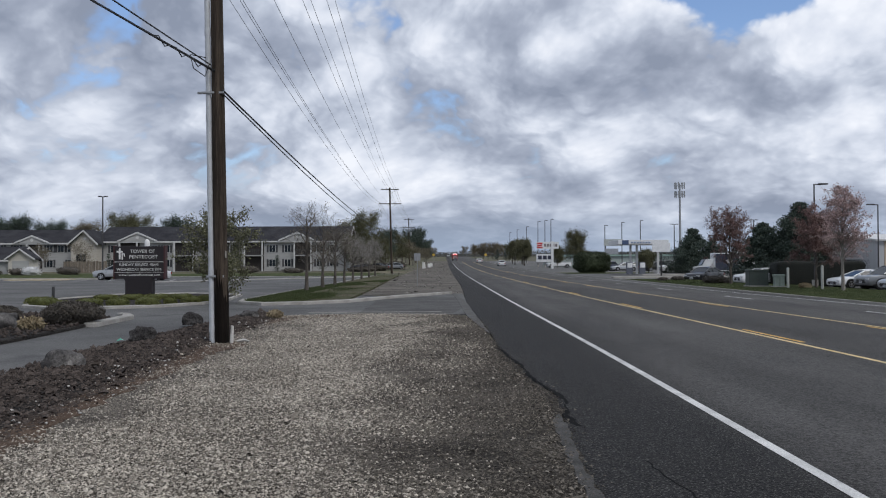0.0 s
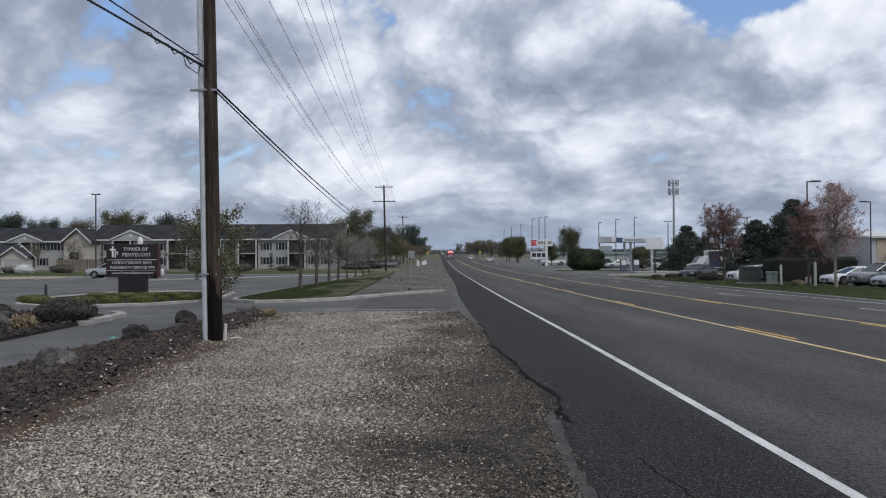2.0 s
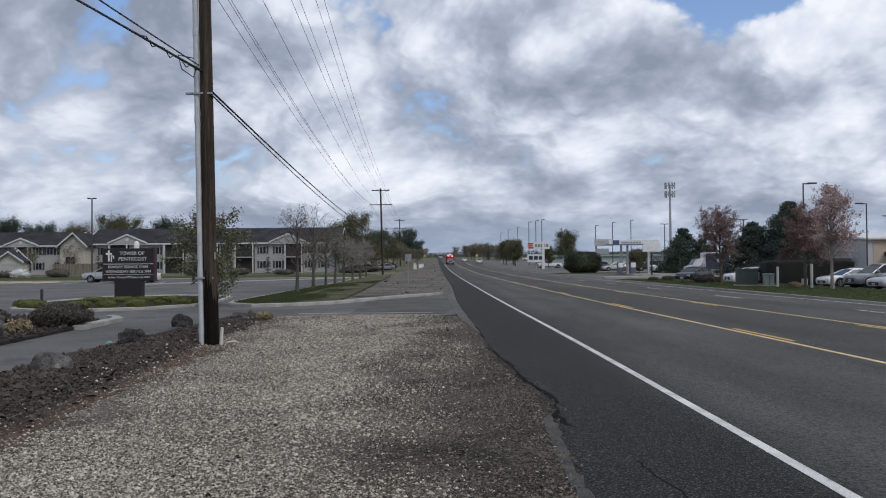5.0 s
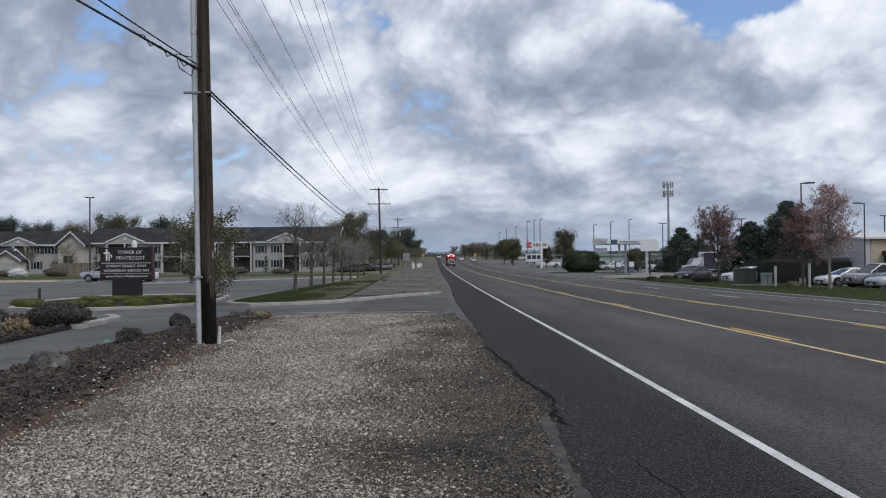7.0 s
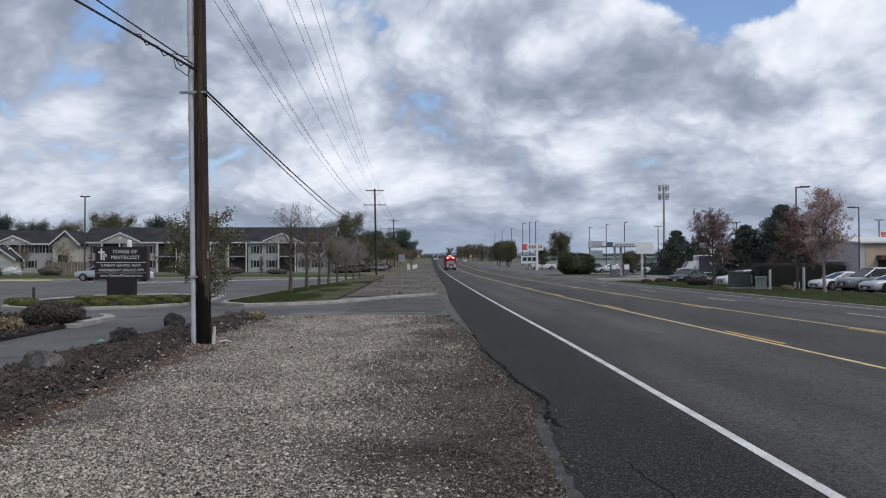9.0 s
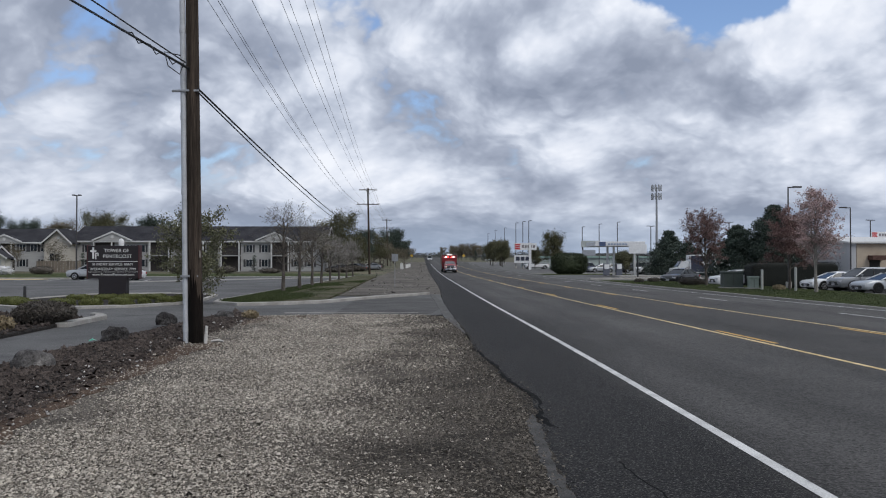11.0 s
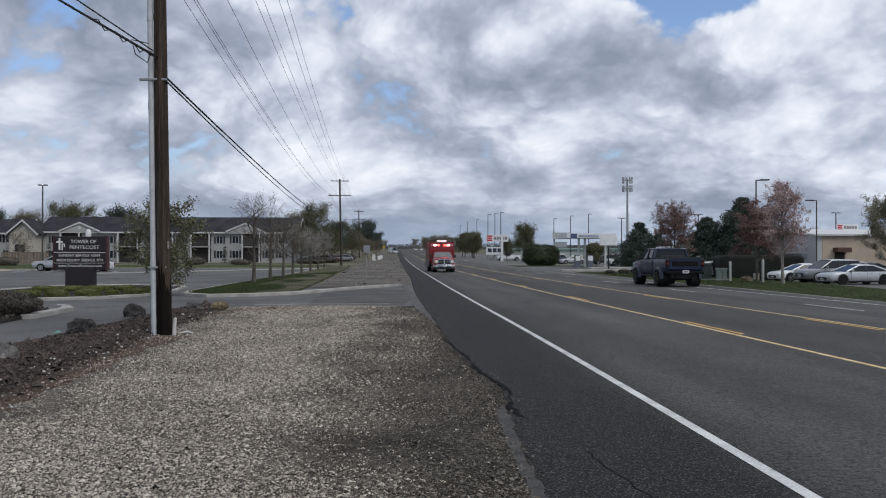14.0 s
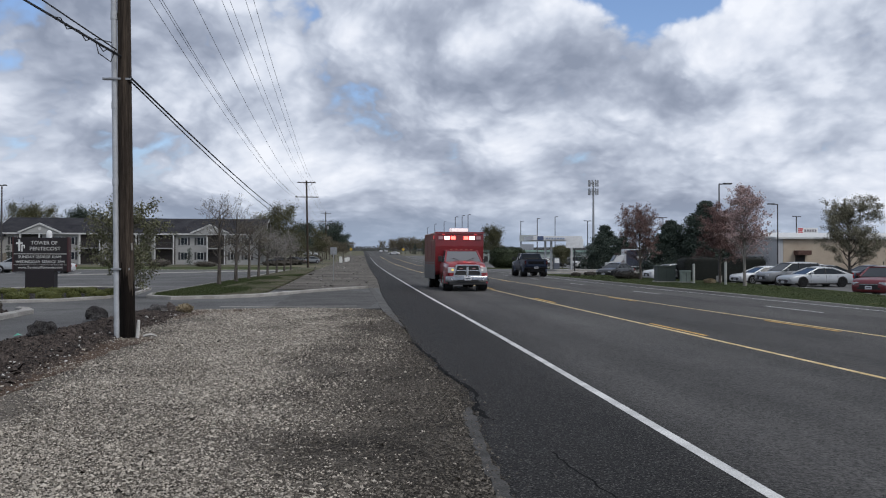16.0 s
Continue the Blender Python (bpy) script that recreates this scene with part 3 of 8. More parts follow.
def make_road():
    edge = rough_line(EDGE, 0.22, 0.028, 4)
    shape = Shape()
    right = 16.55
    verts, faces = [], []
    for x, y in edge:
        verts += [(x - 0.02, y, -0.03), (x, y, 0.012), (x + 0.05, y, 0.022), (right, y, 0.022), (right, y, -0.03)]
    for i in range(len(edge) - 1):
        faces += [(5 * i + k, 5 * i + k + 1, 5 * i + k + 6, 5 * i + k + 5) for k in range(4)]
    shape.add(verts, faces)
    strip(shape, 1.2, right, 90, 720, 0.022, 8, 0.05)
    structure(part("road", shape, ASPHALT_ROAD), "worn dark grey asphalt road with paler wheel tracks", "road")

    def line(name, x, w, y0, y1, material, label):
        shape = strip(Shape(), lambda y: x(y) - w / 2, lambda y: x(y) + w / 2, y0, y1, 0.027, 4)
        structure(part(name, shape, material), label, "road marking")

    line("edge_line", EDGE_LINE, 0.108, -20, 262, WHITE_LINE, "solid white painted edge line on the asphalt")
    line("edge_line", FAR_EDGE_LINE, 0.10, -20, 330, WHITE_LINE, "solid white painted edge line on the asphalt")
    line("turn_lane_line", NEAR_TURN_LINE, 0.10, -20, 300, YELLOW_LINE, "solid yellow painted turn lane line")
    line("turn_lane_line", FAR_TURN_LINE, 0.10, -20, 300, YELLOW_LINE, "solid yellow painted turn lane line")
    # broken lines beside the solid yellow ones, and between the far lanes
    for line_x, off, first in ((NEAR_TURN_LINE, 0.21, 16.2), (FAR_TURN_LINE, -0.21, 16.95)):
        for i in range(22):
            y = first + 12.35 * i
            ob = part("yellow_dash", strip(Shape(), lambda q: line_x(q) + off - 0.05, lambda q: line_x(q) + off + 0.05, y, y + 3.15, 0.0275, 1.5), DASH_PAINT)
            structure(ob, "short yellow painted dash of the turn lane", "road marking")
    for i in range(16):
        y = 22.9 + 12.25 * i
        ob = part("lane_dash", strip(Shape(), lambda q: LANE_LINE(q) - 0.05, lambda q: LANE_LINE(q) + 0.05, y, y + 3.3, 0.0275, 1.5), WHITE_LINE)
        structure(ob, "short white painted lane dash", "road marking")


make_road()


def make_flat_ground():
    # parking lot and drive, one sheet of paler asphalt
    lot = [(0.93, 25.9), (0.95, 43), (0.4, 43.2), (-3.0, 40.5), (-5.5, 42), (-5.5, 104), (-75, 104), (-75, 4), (-6.0, 4), (-6.0, 24.5)]
    structure(part("parking_lot", plate(lot, 0.008, 0.06), ASPHALT_LOT), "pale grey worn asphalt of the church parking lot", "parking lot")
    patch = [(-2.75, 26.3), (-1.2, 26.6), (0.3, 26.4), (0.75, 30.5), (0.6, 38), (-0.7, 39.5), (-2.9, 37.2)]
    structure(part("asphalt_patch", plate(rough_line(patch + patch[:1], 0.5, 0.03, 3)[:-1], 0.013, 0.03), ASPHALT_PATCH), "darker asphalt patch in the drive mouth", "asphalt")
    apron = [(1.02, 18.6), (1.0, 22), (0.95, 26), (0.92, 32), (0.62, 43.2), (0.42, 43.0), (0.55, 36), (0.62, 30), (0.66, 25.5), (0.86, 21)]
    structure(part("concrete_apron", plate(rough_line(apron + apron[:1], 0.6, 0.02, 5)[:-1], 0.020, 0.04), surface("worn_apron", (0.075, 0.074, 0.073), (0.125, 0.123, 0.118), scale=1.5, rough=0.9, fine=50, bump=0.4, depth=0.004)), "pale worn strip where the drive meets the road", "apron")
    strip_line = [(1.03, 4.5), (1.06, 5.6), (1.10, 7.0), (1.19, 8.0), (1.20, 8.7), (1.09, 8.3), (1.00, 7.0), (0.965, 5.6), (0.94, 4.5)]
    structure(part("edge_patch", plate(rough_line(strip_line + strip_line[:1], 0.12, 0.02, 21)[:-1], 0.0195, 0.03), surface("pale_edge_asphalt", (0.045, 0.044, 0.043), (0.085, 0.083, 0.08), scale=3, rough=0.9, fine=60, bump=0.5, depth=0.004)), "narrow pale strip of old asphalt along the road edge", "asphalt")
    sill = [(-4.4, 26.75), (-2.3, 26.85), (-0.1, 26.9), (-0.1, 27.02), (-2.3, 26.98), (-4.4, 26.9)]
    structure(part("drive_sill", plate(rough_line(sill + sill[:1], 0.35, 0.015, 17)[:-1], 0.022, 0.04), CONCRETE), "thin pale concrete sill where drive meets gravel", "kerb")
    shoulder = strip(Shape(), -5.6, lambda y: 1.25, 42.0, 330, -0.004, 8)
    structure(part("shoulder", shoulder, SHOULDER, smooth=True), "bare grey dirt and gravel shoulder", "shoulder")
    gravel = [(1.28, -6), (1.36, 10), (1.05, 14), (1.0, 20), (0.7, 24.6), (0.05, 25.9), (-2.6, 26.2), (-5.3, 25.4), (-5.1, 22), (-4.9, 15.4), (-4.5, 10.5), (-4.2, 7.5), (-4.0, -6)]
    structure(part("gravel_ground", plate(rough_line(gravel + gravel[:1], 0.5, 0.08, 6)[:-1], 0.010, 0.05), GRAVEL_BED), "pale crushed gravel over bare dirt", "gravel")
    lawn = strip(Shape(), -75, -9.5, 104, 128, 0.012, 6)
    structure(part("lawn_far", lawn, GRASS), "strip of short green lawn before the apartments", "lawn")
    walk_far = strip(Shape(), -75, -8, 101.0, 103.6, 0.03, 3)
    structure(part("footpath", walk_far, CONCRETE), "pale concrete footpath beside the lot", "footpath")
    # the far side
    verge = [(16.5, 5), (16.5, 78), (18.6, 80), (22.6, 76.5), (22.6, 62), (24.2, 58), (24.2, 45), (23.4, 38), (22.6, 34), (22.6, 26), (22.6, 5)]
    structure(part("verge", plate(verge, 0.03, 0.25), GRASS), "strip of short green grass beside the road", "verge")
    kerb = [(16.42, 5), (16.55, 5), (16.55, 78), (18.6, 80.1), (18.5, 80.25), (16.42, 78.1)]
    structure(part("road_kerb", plate(kerb, 0.05, 0.1), CONCRETE), "low concrete kerb along the grass verge", "kerb")
    xs = [16.6, 22, 23, 24, 25, 26, 45, 120]
    ys = [5, 40, 80, 83, 86, 89, 92, 95, 98, 101, 105, 115, 125, 135, 150, 165, 180, 200, 220, 245, 270, 300, 330]
    sales = Shape().loft([[(x, y, ground_z(y) + lot_dip(x, y) - 0.002) for x in xs] for y in ys], caps=False, close=False)
    structure(part("sales_lot", sales, surface("sales_lot_asphalt", (0.10, 0.10, 0.10), (0.16, 0.158, 0.152), scale=0.2, rough=0.88, fine=40, bump=0.3, grain=0.35, stain=((0.075, 0.075, 0.075), 0.4, 0.55, 0.6))), "grey asphalt of the car sales lot", "parking lot")
    for outline, name in (([(17.2, 84), (30, 88), (52, 92), (52, 93), (30, 89.2), (17.2, 85.2)], "island_kerb"), ([(17.0, 126), (31, 126), (31, 127), (17.0, 127)], "island_kerb"), ([(24, 100), (40, 101), (40, 106), (24, 105)], "pump_island")):
        structure(part(name, plate(outline, 0.16, 0.2), CONCRETE, bevel=0.03), "pale concrete kerb in the sales lot", "kerb")
    bed = [(17.3, 116), (30, 118), (31, 126), (17.3, 126)]
    structure(part("planting_bed", plate(bed, 0.12, 0.2), GRASS), "grassy bed at the lot entrance", "bed")


make_flat_ground()


def make_gravel():
    rng = np.random.default_rng(11)
    outline = [(0.95, 4.6), (1.2, 10), (0.95, 14), (0.95, 20), (0.65, 24.6), (0.05, 25.8), (-2.6, 26.1), (-5.2, 25.3), (-5.0, 22), (-4.9, 15.4), (-4.5, 10.5), (-4.6, 7.5), (-4.0, 4.6)]
    tries = 520000
    y = 4.6 + (26.2 - 4.6) * rng.uniform(0, 1, tries) ** 1.9
    x = rng.uniform(-5.3, 1.3, tries)
    keep = inside(np.stack([x, y], 1), outline) & (np.abs(x) < 0.60 * y + 0.5)
    x, y = x[keep], y[keep]
    # thinner towards the road and in soft bare patches
    bare = np.array([noise.noise((float(a) * 0.8, float(b) * 0.5, 3.0)) for a, b in zip(x, y)])
    side = np.clip((0.45 - x + 1.0 * bare) / 1.5, 0, 1)
    # soil shows through beside the lava rock
    lava = np.interp(y, (3, 8, 10.6, 15.4, 20, 24, 25.4), (-4.0, -4.25, -4.4, -4.75, -4.9, -5.0, -4.6))
    soil = np.clip((x - lava - 0.25 + 1.2 * bare) / 1.1, 0.30, 1)
    keep = rng.uniform(0, 1, len(x)) < np.clip(0.72 + 1.0 * bare, 0.38, 1.0) * (0.55 + 0.45 * side) * soil
    x, y, side = x[keep], y[keep], side[keep]
    size = rng.lognormal(math.log(0.0072), 0.38, len(x)) * (1 + 0.02 * y)
    z = 0.012 + size * 0.28
    dark = rng.uniform(0, 1, len(x)) > 0.06 + 0.80 * side
    for name, choose, material, label in (("gravel", ~dark, GRAVEL_STONE, "loose pale crushed gravel stones"), ("dark_gravel", dark, DARK_STONE, "loose dark dusty gravel stones")):
        v, f = stones(rng, np.stack([x, y, z], 1)[choose], size[choose], 0.65, True)
        tagged(quick_mesh(name, v, f, material), label, "gravel", kind="stuff")
    # crumbs of asphalt and grit on the road's edge
    n = 5000
    y = rng.uniform(4.6, 24, n)
    x = np.interp(y, [p[1] for p in EDGE], [p[0] for p in EDGE]) + rng.normal(-0.12, 0.2, n)
    size = rng.lognormal(math.log(0.008), 0.35, n)
    v, f = stones(rng, np.stack([x, y, 0.016 + 0.3 * size], 1), size)
    tagged(quick_mesh("asphalt_crumbs", v, f, DARK_STONE), "loose dark asphalt crumbs along the road edge", "grit", kind="stuff")


make_gravel()


def bed_height(x, y, middle, half):
    return max(0.0, 1 - ((x - middle) / half) ** 2)


def make_lava_bed():
    # a low mound of lava rock between the gravel and the drive
    left = lambda y: float(np.interp(y, (3, 11.8, 14.7, 17.1, 20.3, 24.7, 25.4), (-6.2, -6.35, -6.6, -6.4, -6.35, -6.2, -6.0)))
    right = lambda y: float(np.interp(y, (3, 8, 10.6, 15.4, 20, 24, 25.4), (-4.0, -4.25, -4.4, -4.75, -4.9, -5.0, -5.2)))
    shape, rows = Shape(), []
    for i in range(60):
        y = 3 + 22.4 * i / 59
        l, r = left(y), right(y)
        rows.append([(l + (r - l) * k / 8, y, 0.004 + 0.09 * max(0, 1 - (k / 4 - 1) ** 2) + 0.02 * noise.noise((k, y * 2, 0))) for k in range(9)])
    shape.loft(rows, caps=False, close=False)
    structure(part("lava_bed", shape, LAVA_BED, smooth=True), "low mound of dark soil under lava rock", "planting bed")
    rng = np.random.default_rng(5)
    n = 40000
    y = 3 + 22.6 * rng.uniform(0, 1, n) ** 1.2
    k = rng.uniform(-0.04, 1.10, n)
    l, r = np.array([left(b) for b in y]), np.array([right(b) for b in y])
    x = l + (r - l) * k + rng.normal(0, 0.07, n)
    size = rng.lognormal(math.log(0.017), 0.45, n)
    z = 0.008 + 0.09 * np.clip(1 - (2 * k - 1) ** 2, 0, 1) + 0.3 * size
    v, f = stones(rng, np.stack([x, y, z], 1), size, 0.8, True)
    tagged(quick_mesh("lava_rock", v, f, LAVA_STONE), "loose dark brown lava rock pieces", "lava rock", kind="stuff")
    n = 170
    y = rng.uniform(6, 24, n)
    k = rng.normal(0.9, 0.16, n)
    l, r = np.array([left(b) for b in y]), np.array([right(b) for b in y])
    size = rng.lognormal(math.log(0.020), 0.40, n)
    v, f = stones(rng, np.stack([l + (r - l) * k, y, 0.02 + 0.08 * np.clip(1 - (2 * k - 1) ** 2, 0, 1) + 0.3 * size], 1), size, 0.7)
    tagged(quick_mesh("pale_pebbles", v, f, PALE_STONE), "scattered white pebbles among the lava rock", "pebbles", kind="stuff")


make_lava_bed()


def make_worn_edges():
    # reddish bare soil between lava rock and gravel, and the long crack in the asphalt edge
    soil = surface("red_brown_soil", (0.055, 0.036, 0.026), (0.115, 0.080, 0.058), scale=2.2, rough=0.95, fine=45, bump=0.8, depth=0.02, grain=0.6)
    line = [(-4.05, 6.5), (-4.3, 9), (-4.45, 11), (-4.6, 13), (-4.75, 15.4), (-4.5, 16.3), (-4.1, 16.9), (-3.9, 16.2), (-4.1, 14.6), (-4.0, 12.6), (-4.05, 11), (-3.9, 9), (-3.6, 6.5)]
    structure(part("bare_soil", plate(rough_line(line + line[:1], 0.22, 0.10, 12)[:-1], 0.017, 0.03), soil), "reddish brown bare soil beside the lava rock", "soil")
    line = [(-5.3, 22.0), (-5.1, 25.0), (-3.4, 25.6), (-2.6, 25.2), (-3.4, 24.2), (-4.4, 23.2), (-4.6, 21.4)]
    structure(part("bare_soil", plate(rough_line(line + line[:1], 0.3, 0.12, 14)[:-1], 0.017, 0.03), soil), "reddish brown bare soil beside the lava rock", "soil")
    rng = random.Random(7)
    # near-black for flat strips that paint the shade down inside the cracks
    tar = plain("crack_shadow", (0.006, 0.006, 0.006), 0.95)
    way = rough_line([(1.02, 15.4), (1.10, 13.9), (1.20, 12.6), (1.19, 11.5), (1.30, 10.4), (1.40, 9.8), (1.36, 9.3), (1.26, 8.6), (1.30, 8.0)], 0.11, 0.022, 9)
    shape = Shape()
    shape.loft([[(x - w, y, 0.0235), (x + w, y, 0.0235)] for (x, y), w in zip(way, [0.004 + 0.022 * abs(math.sin(i * 0.23)) + rng.uniform(0, 0.012) for i in range(len(way))])], caps=False, close=False)
    structure(part("asphalt_crack", shape, tar), "flat dark strip for the shade in a crack along the asphalt edge", "crack")
    for pts, seed in (([(1.75, 5.2), (1.62, 6.1), (1.60, 6.6)], 3), ([(1.2, 16.5), (1.9, 17.6), (2.6, 17.9)], 5)):
        way = rough_line(pts, 0.1, 0.02, seed)
        shape = Shape().loft([[(x - 0.008, y - 0.004, 0.0235), (x + 0.008, y + 0.004, 0.0235)] for x, y in way], caps=False, close=False)
        structure(part("asphalt_crack", shape, tar), "thin flat dark strip for the shade in a shoulder crack", "crack")


make_worn_edges()


def make_beds():
    # planting bed with a blunt concrete nose across the drive
    bed = [(-8.75, 14.5), (-8.85, 17.8), (-9.05, 20.8), (-9.5, 23.6), (-10.6, 25.4), (-14, 25.8), (-22, 25), (-22, 10), (-9.2, 10)]
    structure(part("planting_bed", plate(bed, 0.09, 0.12), LAVA_BED, bevel=0.03), "dark mulched planting bed beside the drive", "bed")
    rng = np.random.default_rng(8)
    p = np.stack([rng.uniform(-16, -8.7, 5000), rng.uniform(13, 25.6, 5000)], 1)
    p = p[inside(p, bed)]
    size = rng.lognormal(math.log(0.035), 0.4, len(p))
    v, f = stones(rng, np.stack([p[:, 0], p[:, 1], 0.09 + 0.3 * size], 1), size, 0.8)
    tagged(quick_mesh("bed_rock", v, f, LAVA_STONE), "loose dark lava rock in the planting bed", "lava rock", kind="stuff")
    nose = [(-8.80, 20.9), (-9.0, 24.0), (-9.5, 25.0), (-9.9, 25.3), (-9.9, 25.0), (-9.6, 24.7), (-9.3, 23.8), (-9.12, 20.9)]
    structure(part("bed_kerb", plate(nose, 0.13, 0.2), CONCRETE, bevel=0.03), "pale concrete kerb round the end of a bed", "kerb")
    # kerbed bed round the church sign
    outer = [(-9.2, 35.0), (-9.4, 32.4), (-10.3, 30.4), (-11.9, 29.3), (-14.0, 29.2), (-15.5, 30.3), (-16.6, 32.8), (-17.2, 37), (-16.6, 42), (-13, 43.5), (-10, 41)]
    middle = Vector((-13.2, 36.5))
    inner = [tuple(middle + (Vector(p) - middle) * 0.955) for p in outer]
    structure(part("sign_bed", plate(inner, 0.06, 0.1), LAVA_BED), "dark soil bed under the church sign", "bed")
    ring = Shape()
    ring.loft([[(*o, 0.0), (*o, 0.10), (*(Vector(o) * 0.3 + Vector(i) * 0.7), 0.12), (*i, 0.05)] for o, i in zip(outer + outer[:1], inner + inner[:1])], caps=False, close=False)
    structure(part("bed_kerb", ring, CONCRETE), "pale concrete kerb round the sign bed", "kerb")
    # grass island with the row of trees
    island = [(-8.3, 34.2), (-7.9, 32.6), (-6.9, 31.8), (-5.4, 32.4), (-4.05, 34.0), (-4.3, 48), (-5.0, 75), (-5.7, 104), (-8.4, 104), (-8.3, 60)]
    structure(part("grass_island", plate(island, 0.10, 0.15), ISLAND_SOIL), "tapering island of short grass and bare soil", "lawn")
    kerb_front = [(-8.55, 35.0), (-8.15, 32.6), (-6.95, 31.4), (-5.3, 32.1), (-3.95, 33.4), (-2.0, 38.0), (0.42, 42.9), (0.42, 43.25), (-2.2, 38.5), (-4.1, 33.9), (-5.4, 32.45), (-6.9, 31.8), (-7.9, 32.75), (-8.3, 35.0)]
    structure(part("island_kerb", plate(kerb_front, 0.13, 0.16), CONCRETE, bevel=0.025), "worn pale concrete kerb along the drive", "kerb")
    kerb_side = [(-8.5, 35.0), (-8.3, 35.0), (-8.25, 60), (-8.4, 104), (-8.6, 104), (-8.45, 60)]
    structure(part("island_kerb", plate(kerb_side, 0.12, 0.16), CONCRETE), "worn pale concrete kerb along the lot", "kerb")
    rng = np.random.default_rng(21)

    def blades(name, outline, count, low, label, high=0.10, thin=-9.0):
        lo, hi = np.min(outline, 0), np.max(outline, 0)
        p = rng.uniform(lo, hi, (count * 3, 2))
        p = p[inside(p, outline)]
        thick = np.array([noise.noise((float(a) * 0.35, float(b) * 0.12, 1.0)) for a, b in p]) + rng.normal(0, 0.10, len(p))
        p = p[(thick > thin) | (p[:, 0] < -6.9)][:count]
        h = rng.uniform(0.4 * high, high, len(p))
        a = rng.uniform(0, 2 * np.pi, len(p))
        w = np.stack([np.cos(a), np.sin(a), 0 * a], 1) * 0.012
        base = np.concatenate([p, np.full((len(p), 1), low)], 1)
        tip = base + np.stack([rng.normal(0, 0.03, len(p)), rng.normal(0, 0.03, len(p)), h], 1)
        v = np.stack([base - w, base + w, tip], 1).reshape(-1, 3)
        tagged(quick_mesh(name, v, np.arange(len(v)).reshape(-1, 3), GRASS_BLADE), label, "grass", kind="stuff")

    blades("island_grass", [p for p in island if p[1] < 80] + [(-5.0, 80), (-8.3, 80)][:0], 36000, 0.095, "short uneven spring grass on the island", 0.08, 0.05)
    blades("verge_grass", [(16.6, 22), (16.6, 78), (22.4, 76), (22.4, 62), (24.0, 58), (24.0, 45), (23.2, 38), (22.4, 34), (22.4, 26)], 60000, 0.028, "short green grass of the roadside verge", 0.038)


make_beds()


def boulder(label, x, y, z, size, material, seed):
    bm = bmesh.new()
    bmesh.ops.create_icosphere(bm, subdivisions=4, radius=1.0)
    off = Vector((seed * 3.7, seed * 1.3, 0))
    for v in bm.verts:
        d = 1 + 0.30 * noise.noise(v.co * 1.1 + off) + (0.26 if material is DARK_ROCK and seed == 2 else 0.11) * noise.noise(v.co * 2.6 + off) + 0.04 * noise.noise(v.co * 9 + off)
        square = 1 / max(abs(c) for c in v.co) if material is BOULDER else 1.0
        d *= 1 + 0.42 * (min(square, 1.45) - 1)
        v.co = Vector((v.co.x * d * size[0], v.co.y * d * size[1], max(v.co.z, -0.35) * d * size[2]))
    mesh = bpy.data.meshes.new("boulder")
    bm.to_mesh(mesh)
    bm.free()
    ob = part("boulder", mesh, material, smooth=True)
    ob.matrix_basis = pose(x, y, z + 0.32 * size[2], 0, 0, seed * 40)
    tagged(ob, label, "boulder", "boulders in the beds")


boulder("grey boulder with pale patches on lava rock", -5.62, 12.2, 0.05, (0.29, 0.21, 0.21), BOULDER, 1)
boulder("rough dark jagged boulder on lava rock", -5.98, 16.4, 0.06, (0.25, 0.21, 0.24), DARK_ROCK, 2)
boulder("rounded dark grey boulder beside the pole", -6.4, 21.0, 0.08, (0.29, 0.26, 0.23), DARK_ROCK, 3)
boulder("small pale grey boulder on lava rock", -5.55, 23.6, 0.06, (0.24, 0.2, 0.16), BOULDER, 4)
boulder("rounded grey boulder in the planting bed", -10.6, 19.8, 0.08, (0.34, 0.3, 0.3), BOULDER, 5)


# ---------------------------------------------------------------- poles and wires
def hang(a, b, sag, n=18):
    a, b = Vector(a), Vector(b)
    return [a.lerp(b, i / n) - Vector((0, 0, 4 * sag * (i / n) * (1 - i / n))) for i in range(n + 1)]


def crossarm(parent, x0, x1, z, y=0.0):
    arm = part("crossarm", Shape().box(x0, x1, y - 0.16, y - 0.06, z - 0.06, z + 0.06), POLE_WOOD, parent, bevel=0.01)
    for k in (0.06, 0.3, 0.7, 0.94):
        x = x0 + (x1 - x0) * k
        part("insulator", Shape().tube([(x, y - 0.11, z + 0.05), (x, y - 0.11, z + 0.11), (x, y - 0.11, z + 0.15), (x, y - 0.11, z + 0.21)], [0.02, 0.05, 0.035, 0.05], 8), GALVANISED, arm, smooth=True)
    for s in (-1, 1):
        part("brace", Shape().tube([(s * 0.75, y - 0.17, z - 0.05), (0, y - 0.17, z - 0.62)], 0.018, 6), GALVANISED, arm)
    return arm


def utility_pole(x, y, lean, height, label, radius=(0.15, 0.10)):
    z = ground_z(y)
    pole = thing("utility_pole", label, "utility pole", "utility poles along the road", pose(x, y, z))
    n = 14
    pts = [(lean * i / n * height, 0, -0.3 + (height + 0.3) * i / n) for i in range(n + 1)]
    part("pole_shaft", Shape().tube(pts, [radius[0] + (radius[1] - radius[0]) * i / n for i in range(n + 1)], 16), POLE_WOOD, pole, smooth=True)
    return pole


NEAR_POLE = (-4.49, 16.72)
POLES = [(-4.49, 16.72, 12.9), (-7.85, 124.0, 12.9), (-9.5, 228.0, 13.0), (-11.0, 330.0, 13.0)]


